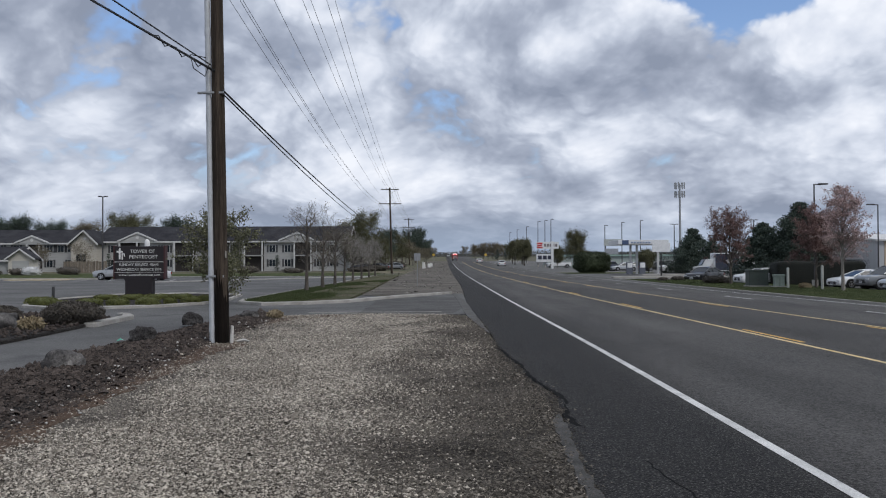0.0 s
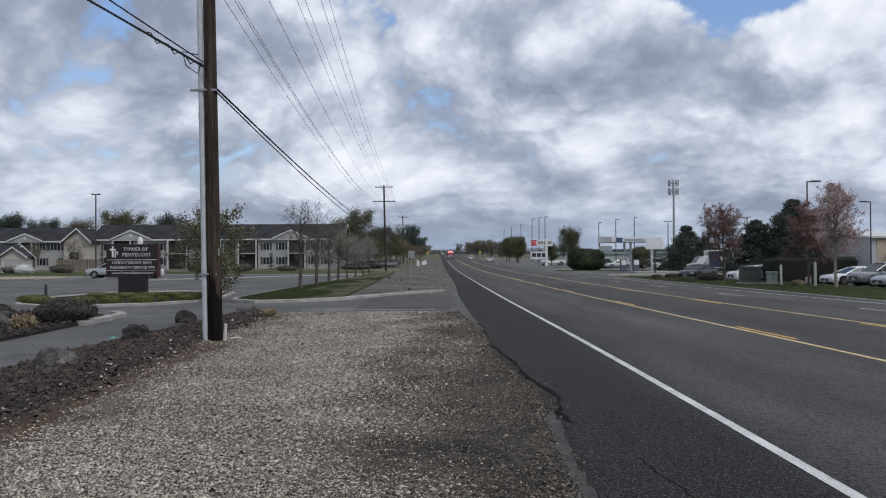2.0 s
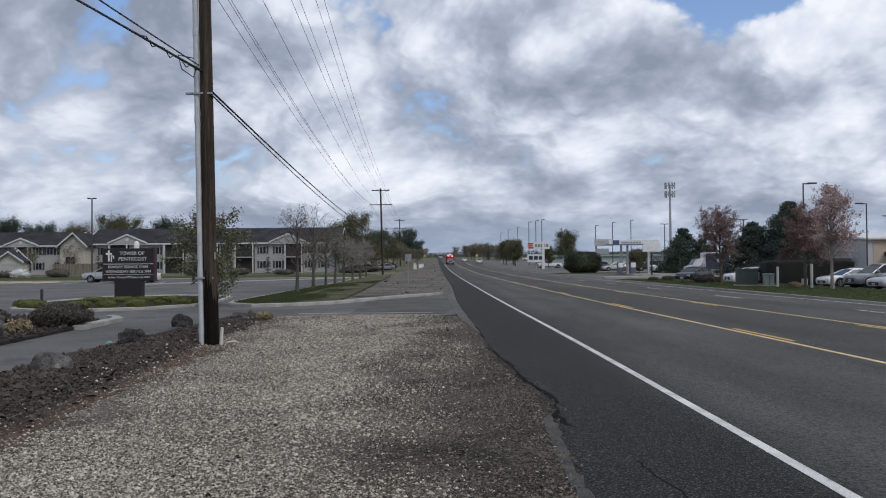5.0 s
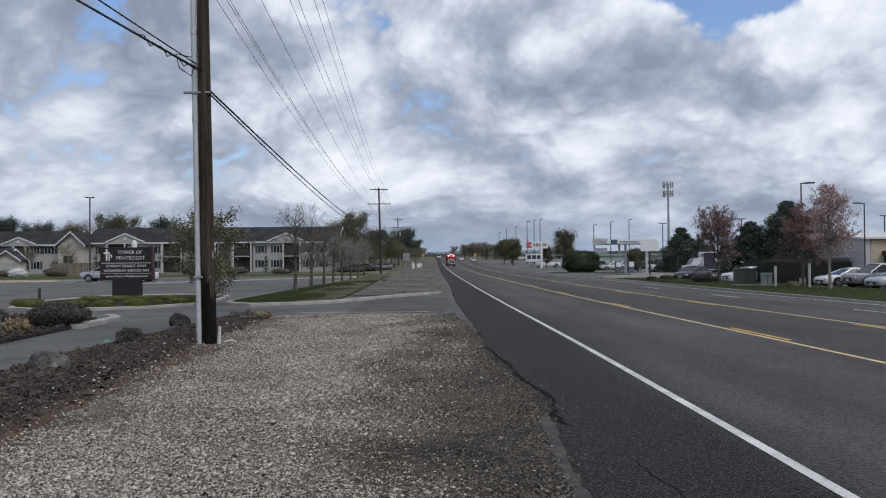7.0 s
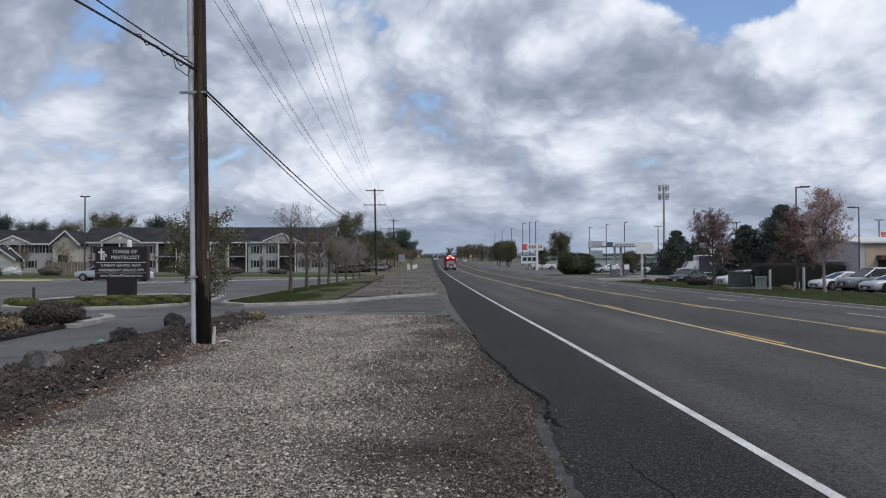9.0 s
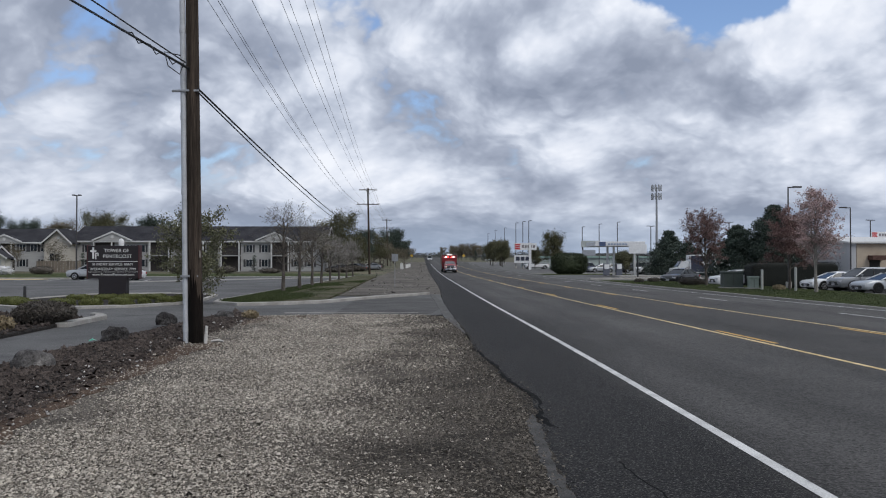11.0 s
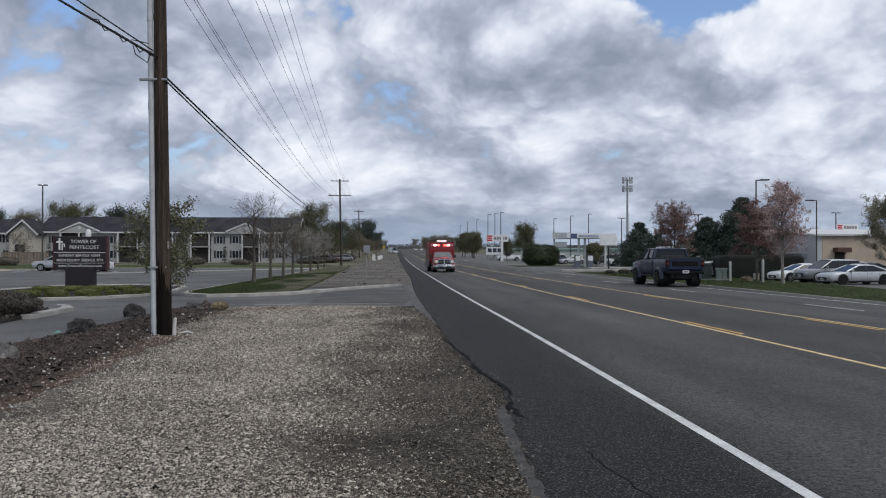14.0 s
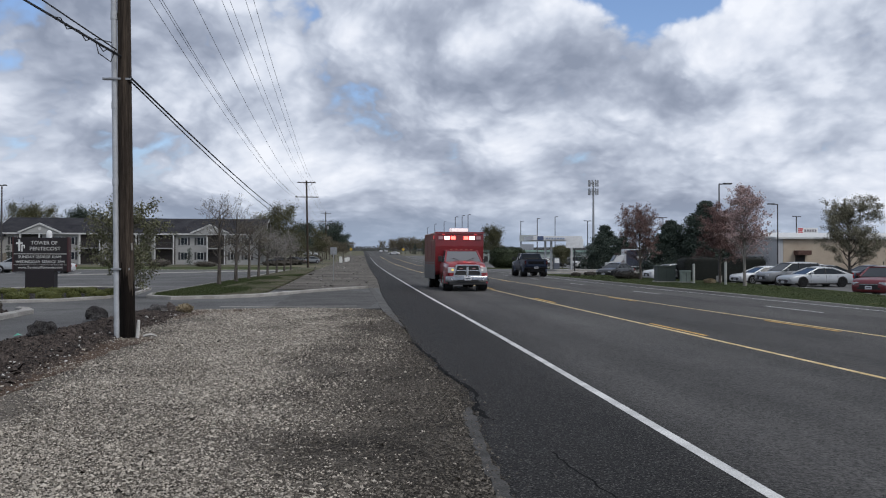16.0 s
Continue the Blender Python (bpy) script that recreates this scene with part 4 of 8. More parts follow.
def make_poles():
    x, y = NEAR_POLE
    pole = utility_pole(x, y, -0.017, 12.9, "tall brown wooden utility pole with grey conduit", (0.145, 0.105))
    drip = random.Random(4)
    ring = []
    for k in range(49):
        a = 2 * math.pi * k / 48
        top = 1.02 + 0.16 * math.sin(a * 3 + 1) + drip.uniform(-0.22, 0.38)
        ring.append([(-0.017 * z + (0.1475 - 0.0031 * z) * math.cos(a), (0.1475 - 0.0031 * z) * math.sin(a), z) for z in (-0.1, 0.5, top)])
    ring[-1] = ring[0]
    part("tar_sleeve", Shape().loft(ring, caps=False, close=False), POLE_DARK, pole, "black tar-stained pole base", smooth=True)
    conduit = part("conduit", Shape().tube([(-0.185 - 0.017 * z, -0.04, z) for z in (0, 0.5, 1.0, 2, 3, 4, 5, 6, 7, 8, 9.5)], 0.057, 12), CONDUIT, pole, "pale grey plastic conduit pipe", smooth=True)
    for z in (0.30, 1.42, 3.05, 4.55, 6.3):
        part("pipe_collar", Shape().tube([(-0.185 - 0.017 * z, -0.04, z - 0.07), (-0.185 - 0.017 * z, -0.04, z + 0.07)], 0.064, 12), CONDUIT, conduit, smooth=True)
    for z in (1.35, 5.06):
        part("pipe_strap", Shape().box(-0.27 - 0.017 * z, 0.06, -0.12, -0.10, z - 0.02, z + 0.02), GALVANISED, pole, bevel=0.004)
    part("bracket", Shape().box(-0.50, -0.12, -0.05, 0.02, 5.05, 5.09), GALVANISED, pole, "steel bracket arm", bevel=0.005)
    part("pole_tag", Shape().box(0.085, 0.115, -0.125, -0.105, 1.72, 1.86), PALE_BARK, pole, "small pale tag nailed to the pole")
    part("guard_stub", Shape().tube([(0.235, -0.18, 0), (0.255, -0.18, 0.36)], [0.035, 0.03], 8), PALE_STONE, pole, "short pale stub beside the base", smooth=True)
    part("ground_wire", Shape().tube([(-0.13, 0.10, 0.05), (-0.2, 0.12, 1.2), (-0.30, 0.14, 2.6), (-0.33, 0.15, 3.4), (-0.27, 0.13, 4.4), (-0.25, 0.1, 5.0)], 0.008, 5), GREY_CABLE, pole)
    for z, w in ((12.6, 1.25), (10.55, 1.85)):
        crossarm(pole, -w - 0.22, w - 0.22, z)
    for i, (x, y, h) in enumerate(POLES[1:]):
        far = utility_pole(x, y, -0.022, h, "weathered wooden utility pole with two crossarms", (0.17, 0.12))
        for z, w in ((12.6, 1.35), (10.45, 1.7)):
            crossarm(far, -w - 0.25, w - 0.25, z)
        if i == 1:
            lamp = part("lamp_arm", Shape().tube([(0, -0.1, 10.0), (-1.2, -0.3, 10.4), (-2.6, -0.5, 10.3)], 0.04, 6), GALVANISED, far, "curved street lamp arm")
            part("lamp_head", Shape().box(-3.3, -2.5, -0.62, -0.38, 10.2, 10.34), GALVANISED, lamp, bevel=0.04)
        part("transformer", Shape().tube([(0.32, 0, 8.2), (0.32, 0, 9.1)], 0.22, 12), GALVANISED, far, "grey drum transformer", smooth=True, bevel=0.02) if i == 1 else None
    # wires from crossarm to crossarm
    slots = [(-0.66, 12.78, 1.1), (-0.31, 12.78, 1.2), (0.31, 12.78, 1.1), (0.66, 12.78, 1.2), (-1.86, 10.7, 1.3), (-1.75, 10.7, 1.35), (-0.95, 11.1, 1.2), (-2.0, 10.4, 1.3)]
    line = [(-1.2, -90.0, 0.0)] + [(x, y, ground_z(y)) for x, y, h in POLES]
    for off, z, sag in slots:
        for (x0, y0, g0), (x1, y1, g1) in zip(line, line[1:]):
            wire = part("overhead_wire", Shape().tube(hang((x0 + off, y0 - 0.1, z + g0), (x1 + off, y1 - 0.1, z + g1), sag), 0.0095 if y0 < 20 else 0.016, 5), GREY_CABLE)
            tagged(wire, "thin grey overhead power wire", "wire", "overhead wires")
    # telephone cables, lower on the poles
    for dx, z, sag, r in ((0.12, 5.10, 0.9, 0.022), (0.13, 5.02, 1.15, 0.016)):
        cable = part("telephone_cable", Shape().tube(hang((NEAR_POLE[0] + dx - 0.08, 16.6, z), (-7.95, 124, z + 1.55), sag), r, 5), BLACK_CABLE)
        tagged(cable, "black telephone cable bundle strung between poles", "cable", "telephone cables")
        cable = part("telephone_cable", Shape().tube(hang((-7.95, 124, z + 1.55), (-9.6, 228, z + 2.4), 1.2), r, 5), BLACK_CABLE)
        tagged(cable, "black telephone cable bundle strung between poles", "cable", "telephone cables")
    for a, b, r, sag in (((-4.62, 16.6, 5.50), (-14.5, -26, 9.0), 0.020, 0.25), ((-4.70, 16.6, 5.62), (-10.4, -26, 8.3), 0.014, 0.30), ((-4.62, 16.6, 5.47), (-14.4, -26, 8.9), 0.009, 0.18)):
        cable = part("service_cable", Shape().tube(hang(a, b, sag, 24), r, 5), BLACK_CABLE)
        tagged(cable, "black service cable bundle with loose loops", "cable", "service cables")
    loop = [Vector((-4.72, 16.5, 5.5)) + Vector((-0.5 * k / 10 * 0.9, -1.9 * k / 10, 0.17 * k / 10 + 0.07 * math.sin(k * 2.2))) for k in range(11)]
    tagged(part("cable_loop", Shape().tube(loop, 0.011, 5), BLACK_CABLE), "loose black cable loop lashed to the service cable", "cable")
    drip = [(-4.78, 16.55, 5.75), (-5.05, 16.4, 5.78), (-4.98, 16.4, 5.5), (-4.78, 16.5, 5.36), (-4.72, 16.55, 5.6)]
    tagged(part("cable_clamp", Shape().tube(drip, 0.012, 5), BLACK_CABLE), "black cable clamp hanging at the pole", "clamp")


make_poles()


# ---------------------------------------------------------------- trees, hedges and shrubs
def grow(rng, start, way, length, radius, depth, spread, shape, tips, bend=0.18, kids=(3, 5), droop=0.0, ratio=0.62, sides=6):
    """One limb and what grows on it; tips gathers the places where leaves sit."""
    n = 4 if depth else 3
    p, d, pts, rad = Vector(start), Vector(way).normalized(), [Vector(start)], [radius]
    for i in range(n):
        d = (d + Vector((rng.gauss(0, bend), rng.gauss(0, bend), rng.gauss(0, bend) - droop))).normalized()
        p = p + d * length / n
        pts.append(p.copy())
        rad.append(max(radius * (1 - 0.72 * (i + 1) / n), 0.004))
    shape.tube(pts, rad, sides if depth > 1 else 4 if depth else 3, caps=False)
    if depth == 0:
        tips += pts[1:]
        return
    for _ in range(rng.randint(*kids)):
        k = rng.uniform(0.3, 1.0)
        i = min(int(k * n), n - 1)
        q = pts[i].lerp(pts[i + 1], k * n - i)
        side = Vector((rng.gauss(0, 1), rng.gauss(0, 1), rng.gauss(0.25, 0.6))).normalized()
        grow(rng, q, (d * (1 - spread) + side * spread).normalized(), length * ratio * rng.uniform(0.7, 1.15), rad[i] * 0.6, depth - 1, spread, shape, tips, bend, kids, droop, ratio, sides)
    grow(rng, pts[-1], d, length * ratio, rad[-1], depth - 1, spread, shape, tips, bend, kids, droop, ratio, sides)


def broadleaf(label, m, height, trunk, crown_w, bark, leaf_material, leaves, leaf_size, seed, group="", limbs=9, spread=0.5, depth=2, up=0.9, name="tree", radius=0.09, spray=0.16, kids=(3, 5)):
    """A tree with a tapered trunk, limbs, twigs and small leaves at their ends."""
    rng = random.Random(seed)
    tree = thing(name, label, "tree", group, m)
    wood = Shape()
    lean = Vector((rng.uniform(-0.03, 0.03), rng.uniform(-0.03, 0.03), 1))
    n = 7
    pts = [Vector((0, 0, -0.1))] + [Vector((lean.x * height * 0.8 * k / n + rng.gauss(0, 0.015), lean.y * height * 0.8 * k / n + rng.gauss(0, 0.015), height * 0.80 * k / n)) for k in range(1, n + 1)]
    wood.tube(pts, [radius * 1.25] + [radius * (1 - 0.85 * k / n) + 0.008 for k in range(1, n + 1)], 9)
    tips = []
    for i in range(limbs):
        k = trunk / height + (0.78 - trunk / height) * (i + rng.random() * 0.6) / limbs
        z = k * height
        a = i * 2.4 + rng.uniform(-0.4, 0.4)
        reach = crown_w * 0.5 * math.sin(math.pi * min(0.92, 0.30 + 0.62 * (z - trunk) / (height - trunk))) ** 0.6
        steep = up * rng.uniform(0.7, 1.3)
        way = Vector((math.cos(a), math.sin(a), steep))
        base = Vector((lean.x * z, lean.y * z, z))
        grow(rng, base, way, reach * (0.50 if depth < 3 else 0.43) * math.sqrt(1 + 0.4 * steep), radius * 0.5 * (1 - 0.5 * k), depth, spread, wood, tips, kids=kids)
    grow(rng, pts[-1], (0, 0, 1), height * 0.11, radius * 0.22, depth - 1, spread, wood, tips, kids=kids)
    part("trunk", wood, bark, tree, "bare forked trunk and limbs", smooth=True)
    if leaves:
        gen = np.random.default_rng(seed)
        at = np.array([tuple(t) for t in tips])
        at = at[gen.integers(0, len(at), leaves)] + gen.normal(0, spray, (leaves, 3))
        at = at[at[:, 2] > trunk * 0.75]
        v, f = leaf_cards(gen, at, leaf_size)
        quick_mesh("crown", v, f, leaf_material, tree)
    return tree


def conifer(label, m, height, width, seed, group="", needles=9000, clear=0.04, loose=0.3):
    """A conifer: whorls of drooping boughs set with needle sprays."""
    rng, gen = random.Random(seed), np.random.default_rng(seed)
    tree = thing("conifer", label, "tree", group, m)
    wood = Shape()
    wood.tube([(0, 0, -0.1), (0, 0, height * 0.5), (0, 0, height)], [width * 0.035, width * 0.022, 0.01], 8)
    at = []
    rows = int(height * 3.6)
    for i in range(rows):
        k = (i + rng.random()) / rows
        if k < clear:
            continue
        reach = width * 0.54 * (1 - k) ** 0.85 * rng.uniform(1 - loose, 1.15) + 0.12
        z = height * k
        for _ in range(rng.randint(8, 11)):
            a = rng.uniform(0, 2 * math.pi)
            out = reach * rng.uniform(0.8, 1.1)
            end = Vector((math.cos(a) * out, math.sin(a) * out, z + out * rng.uniform(-0.12, 0.22)))
            mid = Vector((math.cos(a) * out * 0.5, math.sin(a) * out * 0.5, z - out * 0.03))
            wood.tube([(0, 0, z), mid, end], [0.03, 0.018, 0.006], 3, caps=False)
            for s in np.linspace(0.2, 1.0, 7):
                p = Vector((0, 0, z)).lerp(mid, s * 2) if s < 0.5 else mid.lerp(end, s * 2 - 1)
                at.append((*p, 0.10 + 0.085 * out * s))
    at = np.array(at)
    pick = at[gen.integers(0, len(at), needles)]
    p = pick[:, :3] + gen.normal(0, 1, (needles, 3)) * pick[:, 3:] * np.array([1, 1, 0.7])
    part("trunk", wood, BARK, tree, smooth=True)
    v, f = leaf_cards(gen, p, 0.030 * width ** 0.5 + 0.045)
    quick_mesh("crown", v, f, NEEDLE, tree)
    return tree


def shrub(name, label, m, size, material, seed, leaves=4000, leaf_size=0.05, square=2.0, group="", category="shrub", core=0.86, lumps=0.18):
    """A clipped or rounded bush: a dense core under a skin of leaves."""
    gen = np.random.default_rng(seed)
    bush = thing(name, label, category, group, m)

    def skin(d, k):
        e = 2.0 / square
        p = np.sign(d) * np.abs(d) ** e * np.array(size) * 0.5
        bump = np.array([1 + lumps * noise.noise((q[0] * 2.2 + seed, q[1] * 2.2, q[2] * 2.2)) for q in p.tolist()])
        p = p * bump[:, None] * k
        p[:, 2] += size[2] * 0.5 * 0.96
        p[:, 2] = np.maximum(p[:, 2], 0.0)
        return p

    bm = bmesh.new()
    bmesh.ops.create_icosphere(bm, subdivisions=4, radius=1.0)
    d = np.array([tuple(v.co) for v in bm.verts])
    for v, p in zip(bm.verts, skin(d, core)):
        v.co = p
    mesh = bpy.data.meshes.new("foliage_core")
    bm.to_mesh(mesh)
    bm.free()
    part("foliage_core", mesh, material, bush, smooth=True)
    d = gen.normal(0, 1, (leaves, 3))
    d /= np.linalg.norm(d, axis=1)[:, None]
    p = skin(d, 1.0)
    if square > 4:
        # clipped sides: spread the leaves evenly over the faces
        q = gen.uniform(-1, 1, (leaves, 3))
        area = np.array([size[1] * size[2], size[0] * size[2], size[0] * size[1]])
        axis = gen.choice(3, leaves, p=area / area.sum())
        q[np.arange(leaves), axis] = np.sign(q[np.arange(leaves), axis])
        p = q * np.array(size) * 0.5 * 0.97
        p[:, 2] += size[2] * 0.48
    p = p * gen.uniform(0.90, 1.05, (leaves, 1)) + gen.normal(0, leaf_size * 0.4, (leaves, 3))
    p[:, 2] = np.maximum(p[:, 2], 0.01)
    v, f = leaf_cards(gen, p, leaf_size, 0.5)
    quick_mesh("foliage", v, f, material, bush)
    return bush


# the row on the grass island
for i, (x, y) in enumerate([(-7.62, 45.7), (-7.5, 51.0), (-7.6, 57.5), (-7.75, 64.0), (-7.9, 71.5), (-8.0, 80.0), (-8.1, 89.0), (-8.2, 98.0)]):
    ob = broadleaf("young street tree with bare pale branches and sparse buds", pose(x, y, 0.1, 0, 0, i * 70), (4.9, 4.6, 4.1, 3.9, 3.7, 3.7, 3.8, 3.9)[i], 1.25, 3.9, BARK, LEAF_BUD if i < 3 else LEAF_TWIG, (900, 1300, 2600, 4200, 5200, 5600, 5600, 5600)[i], 0.05, 40 + i, "row of trees on the grass island", limbs=14, up=0.95, radius=0.105, kids=(2, 3), depth=3, spray=0.08)

# small leafy tree beside the sign bed, seen behind the pole
broadleaf("small multi-branched tree with fresh green leaves", pose(-8.95, 33.2, 0.0), 3.7, 0.25, 3.9, PALE_BARK, LEAF_FRESH, 11000, 0.078, 71, limbs=16, up=0.6, radius=0.07, spray=0.10)

# far side: plum trees in the verge, conifers behind
broadleaf("plum tree with dark reddish spring buds", pose(20.95, 60.4, 0.03), 5.1, 0.95, 4.6, BARK, LEAF_RED, 26000, 0.060, 72, "plum trees in the verge", limbs=24, up=1.9, radius=0.09, spray=0.055, depth=3, kids=(2, 4))
broadleaf("tall plum tree with pinkish buds and pale trunk", pose(21.95, 45.5, 0.03), 5.65, 1.15, 3.7, PALE_BARK, LEAF_PINK, 19000, 0.058, 73, "plum trees in the verge", limbs=25, up=2.3, radius=0.09, spray=0.05, depth=3, kids=(2, 4))
broadleaf("brown budding tree before the dark conifers", pose(22.7, 50.5, 0.03), 4.6, 1.2, 3.9, BARK, LEAF_RED, 26000, 0.062, 74, "plum trees in the verge", limbs=20, up=1.1, radius=0.08, spray=0.08, depth=3, kids=(2, 4))
broadleaf("greenish budding tree in the sales lot", pose(37.6, 60.5, -0.35), 6.3, 0.9, 6.2, BARK, LEAF_PALE, 42000, 0.07, 75, limbs=22, up=1.1, radius=0.12, spray=0.10, depth=3, kids=(2, 4))
conifer("broad dark pine behind the clipped hedge", pose(30.2, 70, -0.35), 7.0, 7.8, 81, "dark conifers", 70000)
conifer("dark pine with an uneven crown", pose(28.0, 72.5, -0.35), 5.3, 6.8, 82, "dark conifers", 52000)
conifer("dark spreading pine at the lot entrance", pose(31.6, 105, 0), 5.9, 7.4, 83, "dark conifers", 52000)
conifer("dark spreading pine at the lot entrance", pose(33.8, 104, 0), 4.3, 6.4, 84, "dark conifers", 36000)
conifer("narrow dark spruce in the sales lot", pose(44.6, 64, -0.35), 7.9, 4.0, 85, "dark conifers", 18000)

shrub("clipped_hedge", "tall dark clipped hedge with square sides", pose(29.8, 66, -0.35, 0, 0, 2), (7.4, 1.8, 2.1), LEAF_HEDGE, 90, 40000, 0.04, 9.0, category="hedge", lumps=0.02, core=0.97)
shrub("round_bush", "large rounded dark green bush", pose(21.9, 122.5, 0.12), (5.3, 4.0, 3.1), LEAF_BUSH, 91, 14000, 0.13, 2.8, lumps=0.08)
for i, (x, y, s) in enumerate([(20.2, 61.8, 0.85), (21.2, 62.6, 0.5), (18.9, 71.5, 0.4), (20.6, 73.0, 0.5)]):
    shrub("low_shrub", "low dark shrub in the grass verge", pose(x, y, 0.02), (2.0 * s, 1.5 * s, 0.66 * s), LEAF_SHRUB, 92 + i, 2200, 0.07, 2.2, "low shrubs in the verge")
for i, (x, y) in enumerate([(22.0, 50.4)]):
    shrub("grass_tuft", "mound of dry straw-coloured ornamental grass", pose(x, y, 0.02), (0.7, 0.5, 0.28), LEAF_STRAW, 97 + i, 1200, 0.06, 2.2, "dry tufts in the verge")

# left beds
shrub("spreading_shrub", "wide grey-brown twiggy shrub in the bed", pose(-9.55, 21.2, 0.07), (1.5, 1.1, 0.60), LEAF_SHRUB, 101, 9000, 0.045, 2.0, lumps=0.3)
shrub("spreading_shrub", "wide grey-brown twiggy shrub in the bed", pose(-12.1, 22.6, 0.07), (1.0, 0.8, 0.40), LEAF_SHRUB, 102, 4500, 0.045, 2.0, lumps=0.3)
shrub("grass_tuft", "round tuft of dry straw-coloured grass", pose(-9.65, 19.3, 0.07), (0.5, 0.48, 0.28), LEAF_STRAW, 104, 4000, 0.06, 2.0, "dry tufts in the bed")
shrub("grass_tuft", "small orange-brown dry tuft on lava rock", pose(-4.9, 24.0, 0.03), (0.42, 0.34, 0.20), LEAF_STRAW, 105, 900, 0.05, 2.0, "dry tufts in the bed")
hedge_line = [(-15.6, 31.7), (-14.8, 30.6), (-13.9, 30.1), (-12.9, 30.0), (-11.9, 30.1), (-11.0, 30.6), (-10.4, 31.4), (-9.9, 32.4), (-9.6, 33.5)]
for i, (x, y) in enumerate(hedge_line):
    shrub("hedge_bush", "low clipped yellow-green hedge bush", pose(x, y, 0.04, 0, 0, -i * 8), ((0.86, 0.98, 0.48, 0.92)[i % 4], (0.66, 0.7, 0.42, 0.66)[i % 4], (0.31, 0.34, 0.25, 0.32)[i % 4]), LEAF_BOX, 110 + i, 2600, 0.034, 2.9, "low hedge round the sign", "hedge", lumps=0.25)
for i, (x, y) in enumerate([(-14.7, 35.9), (-13.6, 36.1), (-12.6, 36.3), (-11.6, 36.4)]):
    shrub("hedge_bush", "low clipped yellow-green hedge bush", pose(x, y, 0.04, 0, 0, i * 12), (1.0, 0.7, 0.25), LEAF_BOX, 130 + i, 2200, 0.034, 2.9, "low hedge round the sign", "hedge", lumps=0.25)

# woods behind the apartments and along the left of the road
far_pine = conifer("tall dark conifer behind the apartments", pose(-114, 210, ground_z(210)), 11.5, 9, 140, "trees behind the apartments", 16000)
dark_oak = broadleaf("rounded dark evergreen behind the apartments", pose(-107, 205, ground_z(205)), 12.6, 1.5, 12.0, BARK, NEEDLE, 20000, 0.26, 143, "trees behind the apartments", limbs=14, up=0.7, radius=0.22, spray=0.5)
for x, y, turn, size in ((-98.2, 206, 90, 0.92), (-66.3, 205, 300, 0.98), (-111.5, 207, 200, 1.0), (-13.4, 178, 20, 0.66), (-6.8, 292, 0, 0.62), (-9.6, 276, 90, 0.92), (-12.4, 268, 30, 0.72)):
    dark_oak.scale = (size, size, size)
    copy_thing(dark_oak, pose(x, y, ground_z(y), 0, 0, turn))
    dark_oak.scale = (1, 1, 1)
far_oak = broadleaf("tall bare brownish tree behind the apartments", pose(-90, 210, ground_z(210)), 11.5, 2.5, 11, BARK, LEAF_BUD, 9000, 0.20, 141, "trees behind the apartments", limbs=13, up=0.9, radius=0.2, spray=0.5)
green_oak = broadleaf("tall olive-green tree behind the apartments", pose(-79.2, 202, ground_z(202)), 12.0, 1.6, 12.5, BARK, LEAF_OLIVE, 16000, 0.24, 142, "trees behind the apartments", limbs=14, up=0.8, radius=0.2, spray=0.55)
for source, x, y, turn, size in ((far_pine, -119, 215, 80, 1.15), (green_oak, -76.8, 207, 130, 0.98), (far_oak, -92.5, 212, 140, 0.95),
                                 (far_pine, -127, 220, 160, 1.1)):
    source.scale = (size, size, size)
    copy_thing(source, pose(x, y, ground_z(y), 0, 0, turn))
    source.scale = (1, 1, 1)
for source, x, y, turn, size in ((green_oak, -15.6, 158, 20, 0.84), (green_oak, -19.2, 163, 100, 0.74), (green_oak, -11.4, 196, 220, 0.66), (green_oak, -13.2, 171, 320, 0.50), (green_oak, -16.9, 150, 270, 0.50), (far_oak, -10.6, 210, 20, 0.55), (far_oak, -8.4, 222, 120, 0.45), (far_oak, -14.4, 150, 40, 0.40), (far_oak, -7.6, 236, 80, 0.42), (far_oak, -5.6, 262, 10, 0.42),
                                 (far_oak, -10.5, 240, 50, 0.55), (far_oak, -17.5, 245, 150, 0.6), (far_oak, -12.8, 250, 250, 0.5)):
    source.scale = (size, size, size)
    tagged(copy_thing(source, pose(x, y, ground_z(y), 0, 0, turn)), "tall tree beside the road beyond the drive", "tree", "trees along the road")
    source.scale = (1, 1, 1)

# pear trees in the sales lots across the road
pear = broadleaf("conical budding street tree in the sales lot", pose(25.4, 160, ground_z(160)), 7.0, 1.0, 6.6, BARK, LEAF_OLIVE, 16000, 0.15, 150, "trees in the sales lots", limbs=16, up=1.2, radius=0.14, spray=0.3)
for x, y, turn, size in ((24.1, 176, 50, 0.62), (20.6, 212, 80, 0.86), (21.4, 224, 170, 0.95), (22.4, 238, 260, 0.9), (19.9, 232, 30, 0.92), (20.4, 246, 130, 0.9), (27.6, 114, 200, 0.42), (29.2, 118, 300, 0.45), (37.0, 150, 10, 0.5), (57, 66, 30, 0.9)):
    pear.scale = (size, size, size)
    copy_thing(pear, pose(x, y, ground_z(y), 0, 0, turn))
    pear.scale = (1, 1, 1)
